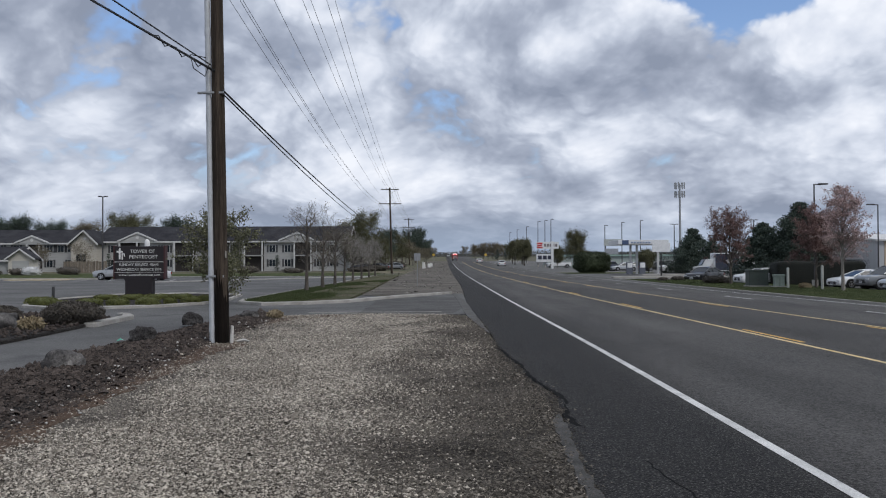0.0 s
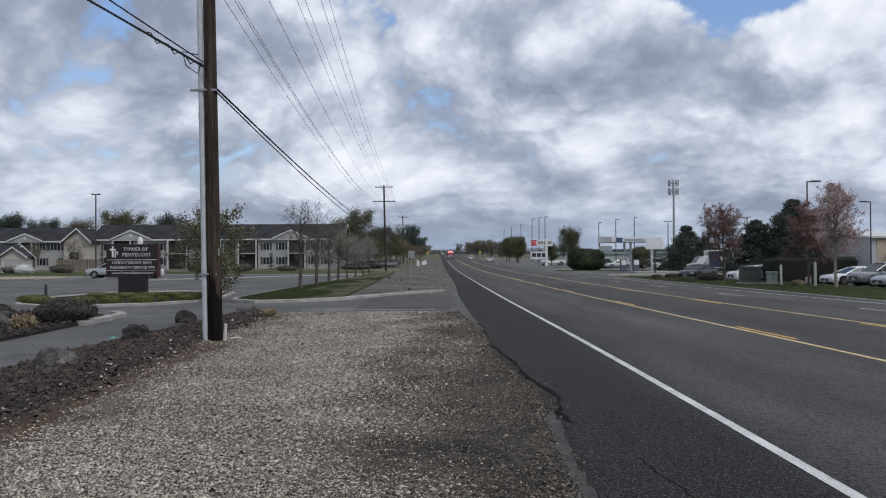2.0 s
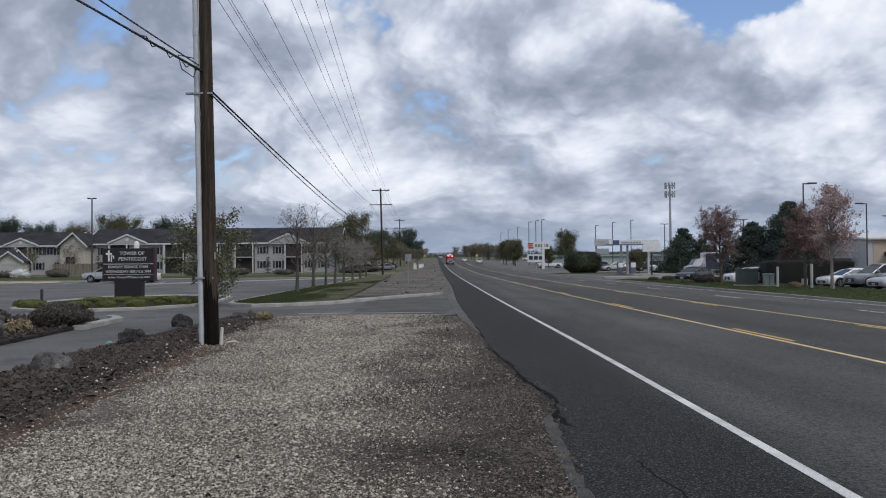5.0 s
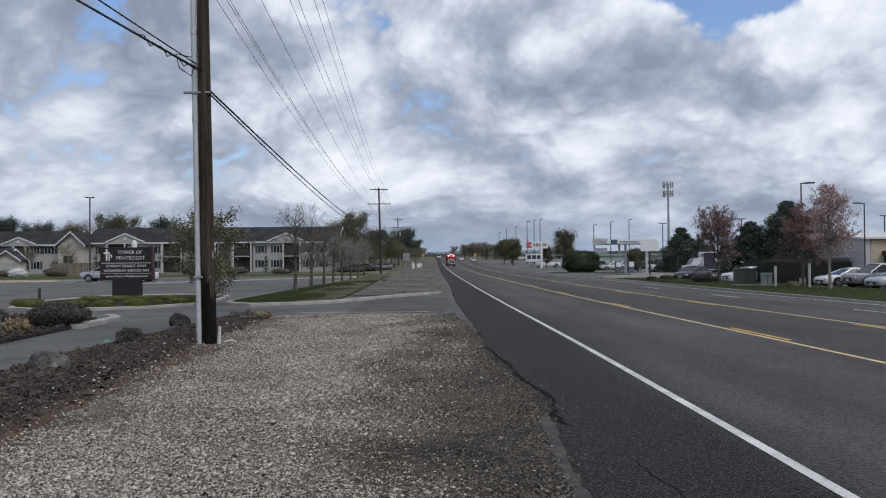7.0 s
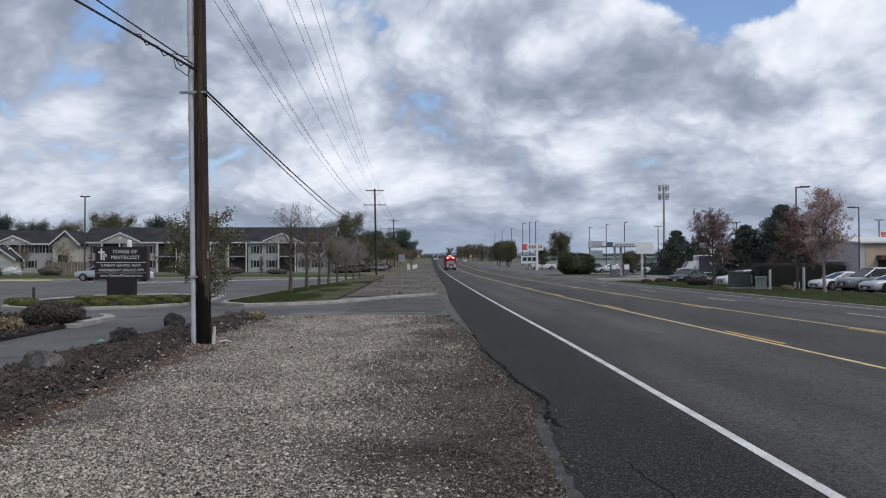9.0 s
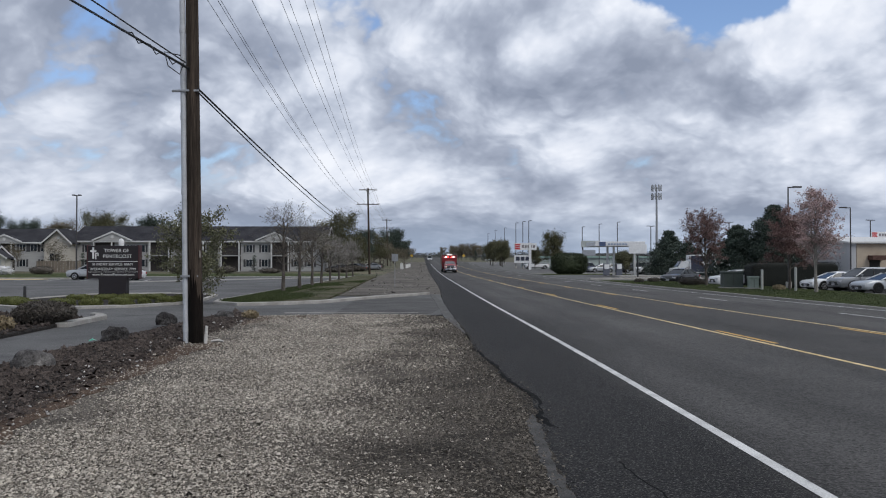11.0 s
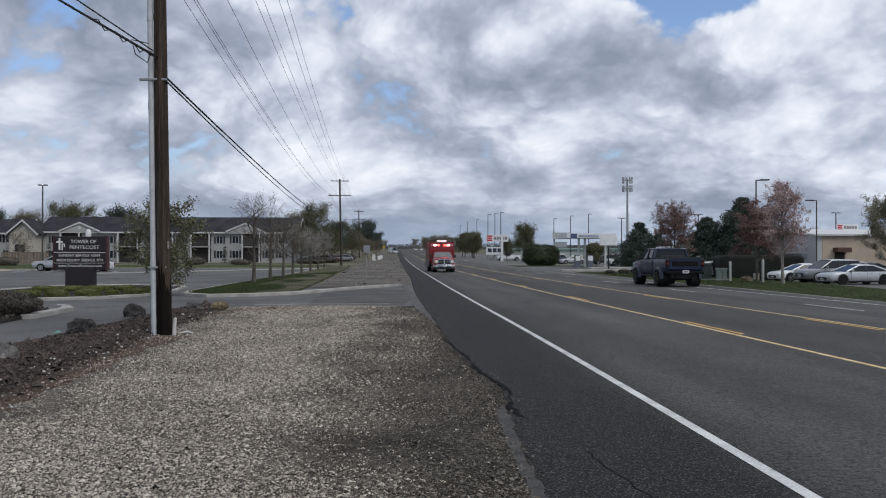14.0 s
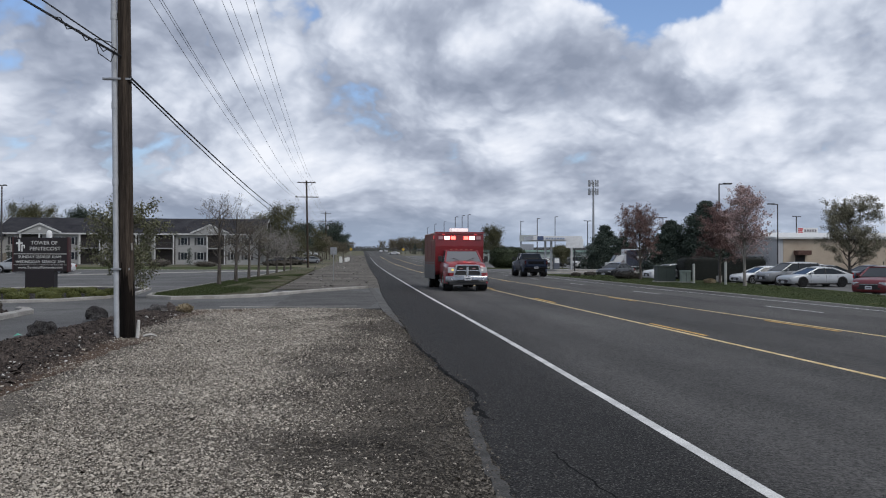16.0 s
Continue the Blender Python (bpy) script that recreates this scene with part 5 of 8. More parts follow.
for i, (source, x, y, turn, size) in enumerate(((far_oak, 20.5, 440, 15, 0.50), (far_oak, 26, 450, 75, 0.54), (far_oak, 31, 430, 135, 0.50), (far_oak, 36, 445, 195, 0.50), (far_oak, 42, 440, 255, 0.47), (far_oak, 17, 455, 315, 0.6), (green_oak, 48, 470, 40, 0.5), (far_oak, -9, 352, 20, 0.45), (far_oak, -14, 360, 110, 0.55), (far_oak, -7.5, 390, 60, 0.5), (green_oak, -18, 372, 230, 0.55), (far_oak, -12, 410, 330, 0.6), (far_oak, -5.5, 430, 170, 0.5), (far_oak, 15.6, 405, 200, 0.62), (far_oak, 19.0, 398, 90, 0.68), (far_oak, 23.0, 390, 30, 0.7), (far_oak, 27.0, 392, 300, 0.6), (far_oak, 17.5, 400, 0, 0.5), (far_oak, 21, 395, 60, 0.6), (far_oak, 25, 385, 120, 0.62), (far_pine, 24, 372, 0, 0.42), (far_pine, 27.5, 368, 90, 0.45), (far_pine, 31, 365, 160, 0.40), (far_oak, 13, 520, 210, 0.6), (far_oak, 20, 540, 80, 0.6))):
    source.scale = (size, size, size)
    tagged(copy_thing(source, pose(x, y, ground_z(y), 0, 0, turn)), "far bare tree beside the road", "tree", "far trees along the road")
    source.scale = (1, 1, 1)


def far_woods():
    """The wooded rise and the low hills that close the view."""
    gen = np.random.default_rng(3)
    n = 60000
    x = gen.uniform(-800, 800, n)
    y = gen.uniform(690, 735, n)
    keep = np.abs(x - 2) > 0
    x, y = x[keep], y[keep]
    z = 6.0 + gen.uniform(0, 1, len(x)) ** 1.2 * (5.0 + 1.6 * np.sin(x / 37) * np.sin(x / 91 + 1))
    v, f = leaf_cards(gen, np.stack([x, y, z], 1), 1.0)
    tagged(quick_mesh("far_woods", v, f, leaf("far_wood_leaf", (0.05, 0.052, 0.045), (0.10, 0.098, 0.082))), "low brownish woods on the far rise", "woods", kind="stuff")
    shape, rows = Shape(), []
    for i in range(321):
        x = -800 + 5 * i
        top = 9.4 + 1.6 * noise.noise((i * 0.09, 7.0, 0)) + 0.9 * noise.noise((i * 0.45, 3.0, 0))
        rows.append([(x, 700, 4.0), (x, 706, top - 1), (x, 712, top), (x, 730, 4.0)])
    shape.loft(rows, caps=False, close=False)
    structure(part("tree_line", shape, surface("far_wood_mass", (0.045, 0.050, 0.050), (0.085, 0.088, 0.085), scale=0.25, rough=1, fine=1.2, bump=0, grain=0.5), smooth=True), "low dark grey-brown tree line on the rise", "woods")
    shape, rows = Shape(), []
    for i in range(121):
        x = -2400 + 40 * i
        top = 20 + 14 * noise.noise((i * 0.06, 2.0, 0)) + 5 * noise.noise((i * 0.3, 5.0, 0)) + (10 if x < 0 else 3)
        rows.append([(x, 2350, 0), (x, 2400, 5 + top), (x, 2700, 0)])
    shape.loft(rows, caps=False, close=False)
    # distance haze is mixed into the hills' blue-grey colour
    structure(part("backdrop", shape, surface("hazy_far_hill", (0.10, 0.115, 0.14), (0.15, 0.165, 0.19), scale=0.01, rough=1, fine=0.1, bump=0)), "low hills on the horizon, blue-grey with painted haze", "hills")


far_woods()


# ---------------------------------------------------------------- church sign and its surroundings
def lettering(name, text, size, parent, material, x, y, z, width=None, align="CENTER"):
    """Words cut in thin relief, upright, facing -y."""
    curve = bpy.data.curves.new("words", "FONT")
    curve.body, curve.size, curve.extrude, curve.align_x, curve.align_y = text, size, 0.004, align, "CENTER"
    curve.resolution_u = 3
    ob = bpy.data.objects.new("words", curve)
    scene.collection.objects.link(ob)
    bpy.context.view_layer.update()
    mesh = bpy.data.meshes.new_from_object(ob.evaluated_get(bpy.context.evaluated_depsgraph_get()))
    bpy.data.objects.remove(ob)
    if width:
        xs = [v.co.x for v in mesh.vertices]
        k = width / (max(xs) - min(xs))
        for v in mesh.vertices:
            v.co.x *= k
    mesh.materials.clear()
    mesh.materials.append(material)
    out = new(name, mesh)
    out.parent = parent
    out.matrix_basis = pose(x, y, z, 90, 0, 0)
    return out


def church_sign():
    board_paint = plain("dark_maroon_board", (0.014, 0.010, 0.012), 0.6)
    edge_paint = plain("maroon_edge", (0.055, 0.016, 0.018), 0.6)
    sign = thing("church_sign", "dark maroon church sign with white lettering on a pedestal", "sign", "", pose(-14.2, 38.6, -0.03, 0, 0, 2))
    part("pedestal", Shape().box(-0.62, 0.62, -0.24, 0.24, 0, 1.05), board_paint, sign, bevel=0.02)
    board = part("board", Shape().box(-1.13, 1.13, -0.17, 0.17, 0.95, 2.46), board_paint, sign, bevel=0.015)
    part("side_panel", Shape().box(1.13, 1.20, -0.20, 0.20, 0.93, 2.50), edge_paint, sign, bevel=0.01)
    part("side_panel", Shape().box(-1.18, -1.13, -0.20, 0.20, 0.93, 2.50), edge_paint, sign, bevel=0.01)
    front = -0.176
    for text, size, x, z, width in (("TOWER OF", 0.225, 0.16, 2.225, 1.12), ("PENTECOST", 0.225, 0.20, 1.965, 1.30), ("SUNDAY SERVICE 10AM", 0.17, -0.02, 1.60, 1.80), ("WEDNESDAY SERVICE 7PM", 0.17, 0.0, 1.38, 2.05), ("www.TowerofPentecost.com", 0.15, 0.02, 1.13, 1.90)):
        lettering("lettering", text, size, board, WHITE_PRINT, x, front, z, width)
    part("rule", Shape().box(-1.13, 1.13, front - 0.006, front + 0.004, 1.725, 1.75), WHITE_PRINT, board)
    part("rule", Shape().box(-1.13, 1.13, front - 0.006, front + 0.004, 1.245, 1.258), WHITE_PRINT, board)
    emblem = Shape().box(-0.93, -0.85, front - 0.006, front + 0.004, 1.86, 2.38).box(-1.03, -0.75, front - 0.007, front + 0.003, 2.17, 2.25)
    emblem.box(-0.80, -0.75, front - 0.005, front + 0.005, 1.84, 2.14).box(-0.80, -0.68, front - 0.008, front + 0.002, 2.09, 2.14).box(-0.70, -0.65, front - 0.006, front + 0.004, 1.98, 2.12)
    part("emblem", emblem, WHITE_PRINT, board, "white cross emblem")
    cap = part("finial", Shape().tube([(0.22, 0.3, 2.45), (0.22, 0.3, 2.66), (0.22, 0.3, 2.76), (0.22, 0.3, 2.81)], [0.125, 0.125, 0.09, 0.03], 12), WHITE_PRINT, sign, "rounded white cap behind the board", smooth=True)


church_sign()
post = part("bollard", Shape().tube([(0, 0, 0), (0, 0, 0.56), (0, 0, 0.60)], [0.06, 0.06, 0.045], 12), BLACK_METAL, smooth=True)
post.matrix_basis = pose(-15.9, 33.6, 0.1)
tagged(post, "short black metal bollard beside the hedge", "bollard")
scrap = part("litter", Shape().add([(0, 0, 0), (0.2, 0.02, 0.05), (0.24, 0.14, 0.02), (0.05, 0.17, 0.07), (0.12, 0.08, 0.1)], [(0, 1, 4), (1, 2, 4), (2, 3, 4), (3, 0, 4)]), plain("green_plastic", (0.10, 0.42, 0.30), 0.4), smooth=True)
scrap.matrix_basis = pose(-6.75, 17.0, 0.02) @ Matrix.Diagonal((0.6, 0.6, 0.6, 1))
tagged(scrap, "crumpled pale green plastic scrap on the ground", "litter")
scrap = part("litter", Shape().tube([(0, 0, 0.02), (0.25, 0.05, 0.05), (0.45, 0.0, 0.02)], [0.03, 0.04, 0.02], 5), PALE_STONE, smooth=True)
scrap.matrix_basis = pose(-4.20, 16.75, 0.02) @ Matrix.Diagonal((0.55, 0.8, 0.8, 1))
tagged(scrap, "pale broken stick on the gravel at the pole", "litter")


def lamp_post(label, x, y, height, heads, turn=0, reach=0.9, base=0.0, group="parking lot lamps", r=0.07):
    post = thing("lamp_post", label, "lamp post", group, pose(x, y, ground_z(y) + base + lot_dip(x, y), 0, 0, turn))
    part("footing", Shape().tube([(0, 0, 0), (0, 0, 0.6)], 0.22, 12), CONCRETE, post, smooth=True)
    part("post", Shape().tube([(0, 0, 0.5), (0, 0, height)], [r, r * 0.75], 8), DARK_LAMP, post, smooth=True)
    for s in heads:
        arm = part("arm", Shape().box(min(0, s * reach * 0.5), max(0, s * reach * 0.5), -0.04, 0.04, height - 0.08, height), DARK_LAMP, post)
        a, b = sorted((s * reach * 0.35, s * reach))
        part("lamp_head", Shape().box(a, b, -0.16, 0.16, height - 0.06, height + 0.05), DARK_LAMP, post, bevel=0.02)
    return post


lamp_post("tall dark lamp post with one flat head", 27.8, 62, 7.8, (1,), 0, 1.0)
lamp_post("tall dark lamp post with one flat head", 39.4, 75, 7.15, (-1,), 0, 1.0)
lamp_post("tall dark lamp post with two heads in the church lot", -35.15, 85, 8.6, (1, -1), 0, 0.45, r=0.09)
for x, y, h in ((33.1, 170, 8.9), (36.6, 170, 9.5), (40.4, 170, 9.9), (41.8, 150, 8.3), (21.6, 190, 10.5), (22.6, 185, 10.6), (23.3, 180, 10.6), (25.0, 250, 11.2), (23.9, 270, 11.0), (23.9, 300, 10.6), (52.5, 140, 8.6), (62, 130, 8.2), (66, 120, 8.0)):
    lamp_post("slim dark lamp post of the car sales lot", x, y, h, (0.6, -0.6) if x > 41 else (0.5,), 20, 1.3, group="slim lamps of the sales lots", r=0.10)

tower = thing("cell_tower", "slender grey cell tower with ringed antenna panels", "tower", "", pose(74.3, 260, ground_z(260)))
part("mast", Shape().tube([(0, 0, 0), (0, 0, 24.6)], [0.45, 0.25], 10), GALVANISED, tower, smooth=True)
for z in (21.5, 24.2):
    ring = part("antenna_ring", Shape().tube([(1.3 * math.cos(a * math.pi / 6), 1.3 * math.sin(a * math.pi / 6), z) for a in range(13)], 0.06, 5), GALVANISED, tower)
    for k in range(9):
        a = k * 2 * math.pi / 9
        part("antenna", Shape().box(1.5 * math.cos(a) - 0.16, 1.5 * math.cos(a) + 0.16, 1.5 * math.sin(a) - 0.12, 1.5 * math.sin(a) + 0.12, z - 1.0, z + 1.0), GALVANISED, ring)


# ---------------------------------------------------------------- apartments
SIDING = surface("pale_grey_siding", (0.31, 0.31, 0.305), (0.39, 0.39, 0.38), scale=0.4, rough=0.85, fine=9, bump=0.25, depth=0.02, grain=0.1, stretch=(0.05, 0.05, 1))
SIDING_TAN = surface("beige_siding", (0.43, 0.40, 0.35), (0.52, 0.49, 0.43), scale=0.4, rough=0.85, fine=9, bump=0.25, depth=0.02, grain=0.1, stretch=(0.05, 0.05, 1))
SHINGLE = surface("dark_shingle", (0.022, 0.022, 0.026), (0.045, 0.045, 0.050), scale=0.5, rough=0.9, fine=6, bump=0.4, depth=0.02, grain=0.35)
WHITE_TRIM = plain("white_trim", (0.60, 0.60, 0.59), 0.6)
SHUTTER = plain("dark_shutter", (0.05, 0.05, 0.055), 0.6)
FENCE = surface("weathered_fence", (0.13, 0.11, 0.09), (0.22, 0.19, 0.155), scale=2, rough=0.9, fine=15, bump=0.4, stretch=(2, 2, 0.2))
DEEP = plain("shaded_recess", (0.05, 0.045, 0.042), 0.9)


def small_window(parent, x, y, z, w, h, shutters=True):
    """A window in a wall that faces -y: frame, pane, shutters."""
    win = part("window", Shape().box(x - w / 2 - 0.05, x + w / 2 + 0.05, y - 0.05, y + 0.03, z - 0.05, z + h + 0.05), WHITE_TRIM, parent)
    part("pane", Shape().box(x - w / 2, x + w / 2, y - 0.065, y - 0.03, z, z + h), GLASS, win)
    part("mullion", Shape().box(x - 0.025, x + 0.025, y - 0.08, y - 0.02, z, z + h), WHITE_TRIM, win)
    if shutters:
        for s in (-1, 1):
            part("shutter", Shape().box(x + s * (w / 2 + 0.30) - 0.17, x + s * (w / 2 + 0.30) + 0.17, y - 0.06, y + 0.01, z - 0.05, z + h + 0.05), SHUTTER, win)


def gabled(name, label, x0, x1, y0, y1, eave, ridge, bays, group="apartment buildings", gables=(), wall=SIDING, roof_over=0.5, end_gable=True, porches=(), category="building", z0=None):
    """A house whose ridge runs along x, its front facing -y."""
    z = ground_z(y0) if z0 is None else z0
    house = thing(name, label, category, group, pose(0, 0, z))
    ym = (y0 + y1) / 2
    part("wall", Shape().prism([(y0, 0), (y1, 0), (y1, eave), (ym, ridge - 0.1), (y0, eave)], x0, x1, "x"), wall, house)
    o = roof_over
    slope = (ridge - eave) / (ym - y0)
    roof = part("roof", Shape().prism([(y0 - o, eave - o * slope), (ym, ridge), (y1 + o, eave - o * slope), (y1 + o, eave - o * slope + 0.22), (ym, ridge + 0.24), (y0 - o, eave - o * slope + 0.22)], x0 - o, x1 + o, "x"), SHINGLE, house)
    part("fascia", Shape().box(x0 - o, x1 + o, y0 - o - 0.06, y0 - o, eave - o * slope - 0.10, eave - o * slope + 0.16), WHITE_TRIM, roof, "white gutter board")
    for x in (x0 - o - 0.04, x1 + o - 0.04):
        part("barge_board", Shape().prism([(y0 - o, eave - o * slope - 0.05), (ym, ridge - 0.05), (y1 + o, eave - o * slope - 0.05), (y1 + o, eave - o * slope + 0.24), (ym, ridge + 0.26), (y0 - o, eave - o * slope + 0.24)], x, x + 0.08, "x"), WHITE_TRIM, roof, "white barge board")
    for gx, w, h in gables:
        dormer = part("roof_gable", Shape().prism([(gx - w / 2, eave - 0.1), (gx + w / 2, eave - 0.1), (gx, eave + h)], y0 - o - 0.12, ym - 1, "y"), wall, roof)
        for s in (-1, 1):
            part("gable_board", Shape().prism([(gx, eave + h), (gx + s * (w / 2 + 0.4), eave - 0.15), (gx + s * (w / 2 + 0.4), eave + 0.12), (gx, eave + h + 0.27)], y0 - o - 0.3, y0 - o - 0.06, "y"), WHITE_TRIM, dormer)
            part("gable_roof", Shape().prism([(gx, eave + h + 0.02), (gx + s * (w / 2 + 0.35), eave - 0.13), (gx + s * (w / 2 + 0.35), eave + 0.06), (gx, eave + h + 0.22)], y0 - o - 0.1, ym - 0.8, "y"), SHINGLE, dormer)
        part("gable_vent", Shape().tube([(gx, y0 - o - 0.16, eave + h * 0.45), (gx, y0 - o - 0.12, eave + h * 0.45)], 0.28, 10), WHITE_TRIM, dormer)
    for bx, floors in bays:
        for fz in floors:
            small_window(house, bx, y0, fz, 1.05, 1.25)
    for px, pw in porches:
        # no recess is cut: a flat dark panel paints the bay's shade
        bay = part("balcony_bay", Shape().box(px - pw / 2, px + pw / 2, y0 - 0.04, y0 + 0.02, 0.1, eave - 0.3), DEEP, house, "flat dark panel for the shade inside a stair and balcony bay")
        part("balcony_floor", Shape().box(px - pw / 2, px + pw / 2, y0 - 1.2, y0, 2.75, 2.95), SIDING, bay)
        for s in (-1, 1):
            part("balcony_post", Shape().box(px + s * (pw / 2 - 0.1) - 0.1, px + s * (pw / 2 - 0.1) + 0.1, y0 - 1.2, y0 - 1.0, 0, eave - 0.3), WHITE_TRIM, bay)
        for k in range(int(pw / 0.35) + 1):
            bx = px - pw / 2 + 0.1 + k * (pw - 0.2) / int(pw / 0.35)
            part("baluster", Shape().box(bx - 0.03, bx + 0.03, y0 - 1.17, y0 - 1.12, 2.95, 3.85), SHUTTER, bay)
        part("handrail", Shape().box(px - pw / 2, px + pw / 2, y0 - 1.2, y0 - 1.1, 3.83, 3.92), SHUTTER, bay)
    return house


gabled("apartment_building", "long two-storey grey apartment building with dark shingle roof", -62.9, -17.6, 150, 163, 5.55, 8.2,
       [(-60, (0.9, 3.5)), (-52.6, (0.9, 3.5)), (-50.4, (0.9, 3.5)), (-43.5, (0.9, 3.5)), (-37.8, (0.9, 3.5)), (-31.2, (0.9, 3.5)), (-28.4, (0.9, 3.5)), (-22.6, (0.9, 3.5)), (-20.2, (0.9, 3.5))],
       gables=((-55.5, 6.3, 1.4), (-26.6, 6.0, 1.35)), porches=((-57, 3.4), (-47, 3.6), (-40.6, 3.0), (-34.4, 3.4), (-25.5, 3.2)))
gabled("apartment_building", "two-storey pale grey apartment building with dark roof", -104, -66.4, 150, 163, 5.3, 7.7,
       [(-96, (0.9, 3.5)), (-93, (0.9, 3.5)), (-83.5, (3.6,)), (-80.6, (3.6,)), (-77.7, (3.6,)), (-71.6, (0.9, 3.6)), (-69.6, (3.6,)), (-67.8, (0.9, 3.6))],
       gables=((-74.6, 5.4, 1.1),), porches=((-74.2, 2.4),))
# its gable end, drawn forward
end = thing("apartment_wing", "beige gabled wing of the apartments with a window", "building", "apartment buildings", pose(0, 0, ground_z(147)))
part("wall", Shape().prism([(-66.4, 0), (-61.9, 0), (-61.9, 5.2), (-64.0, 7.25), (-66.4, 5.2)], 147, 160, "y"), SIDING_TAN, end)
for s, x in ((-1, -66.4), (1, -61.9)):
    part("roof", Shape().prism([(-64.0, 7.3), (x + s * 0.5, 4.85), (x + s * 0.5, 5.1), (-64.0, 7.58)], 146.4, 160, "y"), SHINGLE, end)
    part("barge_board", Shape().prism([(-64.0, 7.2), (x + s * 0.52, 4.7), (x + s * 0.52, 5.02), (-64.0, 7.52)], 146.3, 146.42, "y"), WHITE_TRIM, end)
small_window(end, -64.6, 147, 1.7, 1.7, 1.5, False)
part("gable_vent", Shape().tube([(-64.0, 146.95, 6.0), (-64.0, 147.05, 6.0)], 0.25, 10), WHITE_TRIM, end)
garage = gabled("garage", "low pale garage with dark shingle roof", -84, -66.8, 128, 136, 2.3, 4.1, [], group="", end_gable=True, category="garage")
front = thing("garage_wing", "low beige gabled garage end with white trim", "garage", "", pose(0, 0, ground_z(126)))
part("wall", Shape().prism([(-66.5, 0), (-62.7, 0), (-62.7, 2.5), (-64.6, 3.75), (-66.5, 2.5)], 126, 127.6, "y"), SIDING_TAN, front)
for s, x in ((-1, -66.5), (1, -62.7)):
    part("roof", Shape().prism([(-64.6, 3.8), (x + s * 0.4, 2.25), (x + s * 0.4, 2.45), (-64.6, 4.0)], 125.6, 127.8, "y"), SHINGLE, front)
    part("barge_board", Shape().prism([(-64.6, 3.72), (x + s * 0.42, 2.15), (x + s * 0.42, 2.4), (-64.6, 3.96)], 125.5, 125.62, "y"), WHITE_TRIM, front)
part("garage_door", Shape().box(-65.9, -63.3, 125.93, 126.02, 0.05, 2.1), SIDING, front)


def board_fence(x0, x1, y, h, label):
    fence = thing("board_fence", label, "fence", "board fences", pose(0, 0, ground_z(y)))
    n = int((x1 - x0) / 0.5)
    for i in range(n):
        a = x0 + (x1 - x0) * i / n
        part("board", Shape().box(a, a + 0.46, y - 0.015 + 0.02 * (i % 2), y + 0.015 + 0.02 * (i % 2), 0, h * (1 + 0.02 * ((i * 7) % 3))), FENCE, fence)


board_fence(-65.0, -57.5, 141, 1.9, "weathered brown board fence before the apartments")
for i, (x, y, h) in enumerate([(-62.8, 143, 5.4), (-68.5, 140, 4.4), (-58.5, 144, 3.2), (-29.5, 146, 3.0), (-36.5, 146, 3.4), (-21.5, 146, 3.2)]):
    if h > 4:
        broadleaf("small bare beige tree before the apartments", pose(x, y, ground_z(y)), h, 1.0, h * 0.95, PALE_BARK, LEAF_BUD, 1400, 0.16, 160 + i, "small trees before the apartments", limbs=11, radius=0.09, spray=0.25)
    else:
        conifer("small dark conical evergreen at the wall", pose(x, y, ground_z(y)), h, h * 0.45, 160 + i, "evergreens at the apartment wall", 1800)
for i, (x, y) in enumerate([(-78, 118), (-74, 119), (-70.5, 118), (-66, 120), (-61, 119), (-55, 121), (-45, 130), (-38, 131), (-31, 131), (-24, 131)]):
    shrub("low_shrub", "low brownish shrub at the edge of the lawn", pose(x, y, ground_z(y)), (3.4, 1.6, 0.8 + 0.2 * (i % 3)), LEAF_SHRUB, 170 + i, 900, 0.16, 2.2, "shrubs before the apartments")
tarp = shrub("covered_heap", "white plastic-covered heap on the lawn edge", pose(-59.0, 118, ground_z(118)), (2.6, 1.6, 1.3), plain("white_sheet", (0.62, 0.62, 0.62), 0.6), 180, 300, 0.2, 2.2, category="heap")
for x, y in ((-76.2, 97), (-70.6, 97), (-64.3, 97)):
    sign = thing("parking_sign", "small white sign on a thin post", "sign", "small signs in the lot", pose(x * 0.70, y * 0.70, 0))
    part("post", Shape().tube([(0, 0, 0), (0, 0, 1.7)], 0.03, 6), GALVANISED, sign)
    part("panel", Shape().box(-0.15, 0.15, -0.04, -0.02, 1.25, 1.75), WHITE_PRINT, sign, bevel=0.005)


def lot_markings():
    for i in range(9):
        x = -26 - 3.0 * i
        structure(part("bay_line", plate([(x, 78), (x + 0.1, 78), (x - 1.4, 84.5), (x - 1.5, 84.5)], 0.014, 0.01), WHITE_LINE), "thin white parking bay line", "lot marking")
    structure(part("ramp_paint", plate([(-44.6, 83.5), (-38.8, 83.5), (-38.2, 85.6), (-45.2, 85.6)], 0.016, 0.02), YELLOW_LINE), "yellow painted ramp at the lot edge", "lot marking")
    structure(part("lot_island", plate([(-75, 86.5), (-37.2, 86.5), (-36.4, 88.5), (-37.5, 101), (-75, 101)], 0.15, 0.2), GRASS), "green lawn island at the end of the lot", "lawn")
    structure(part("lot_kerb", plate([(-75, 85.6), (-37.0, 85.6), (-36.0, 87.0), (-36.4, 88.4), (-37.2, 86.52), (-75, 86.5)], 0.17, 0.2), CONCRETE), "pale concrete kerb of the lawn island", "kerb")
    structure(part("lot_path", plate([(-26, 70), (-9.2, 98), (-9.2, 101), (-10.2, 101), (-27, 71)], 0.05, 0.1), CONCRETE), "pale concrete gutter line across the lot", "footpath")


lot_markings()


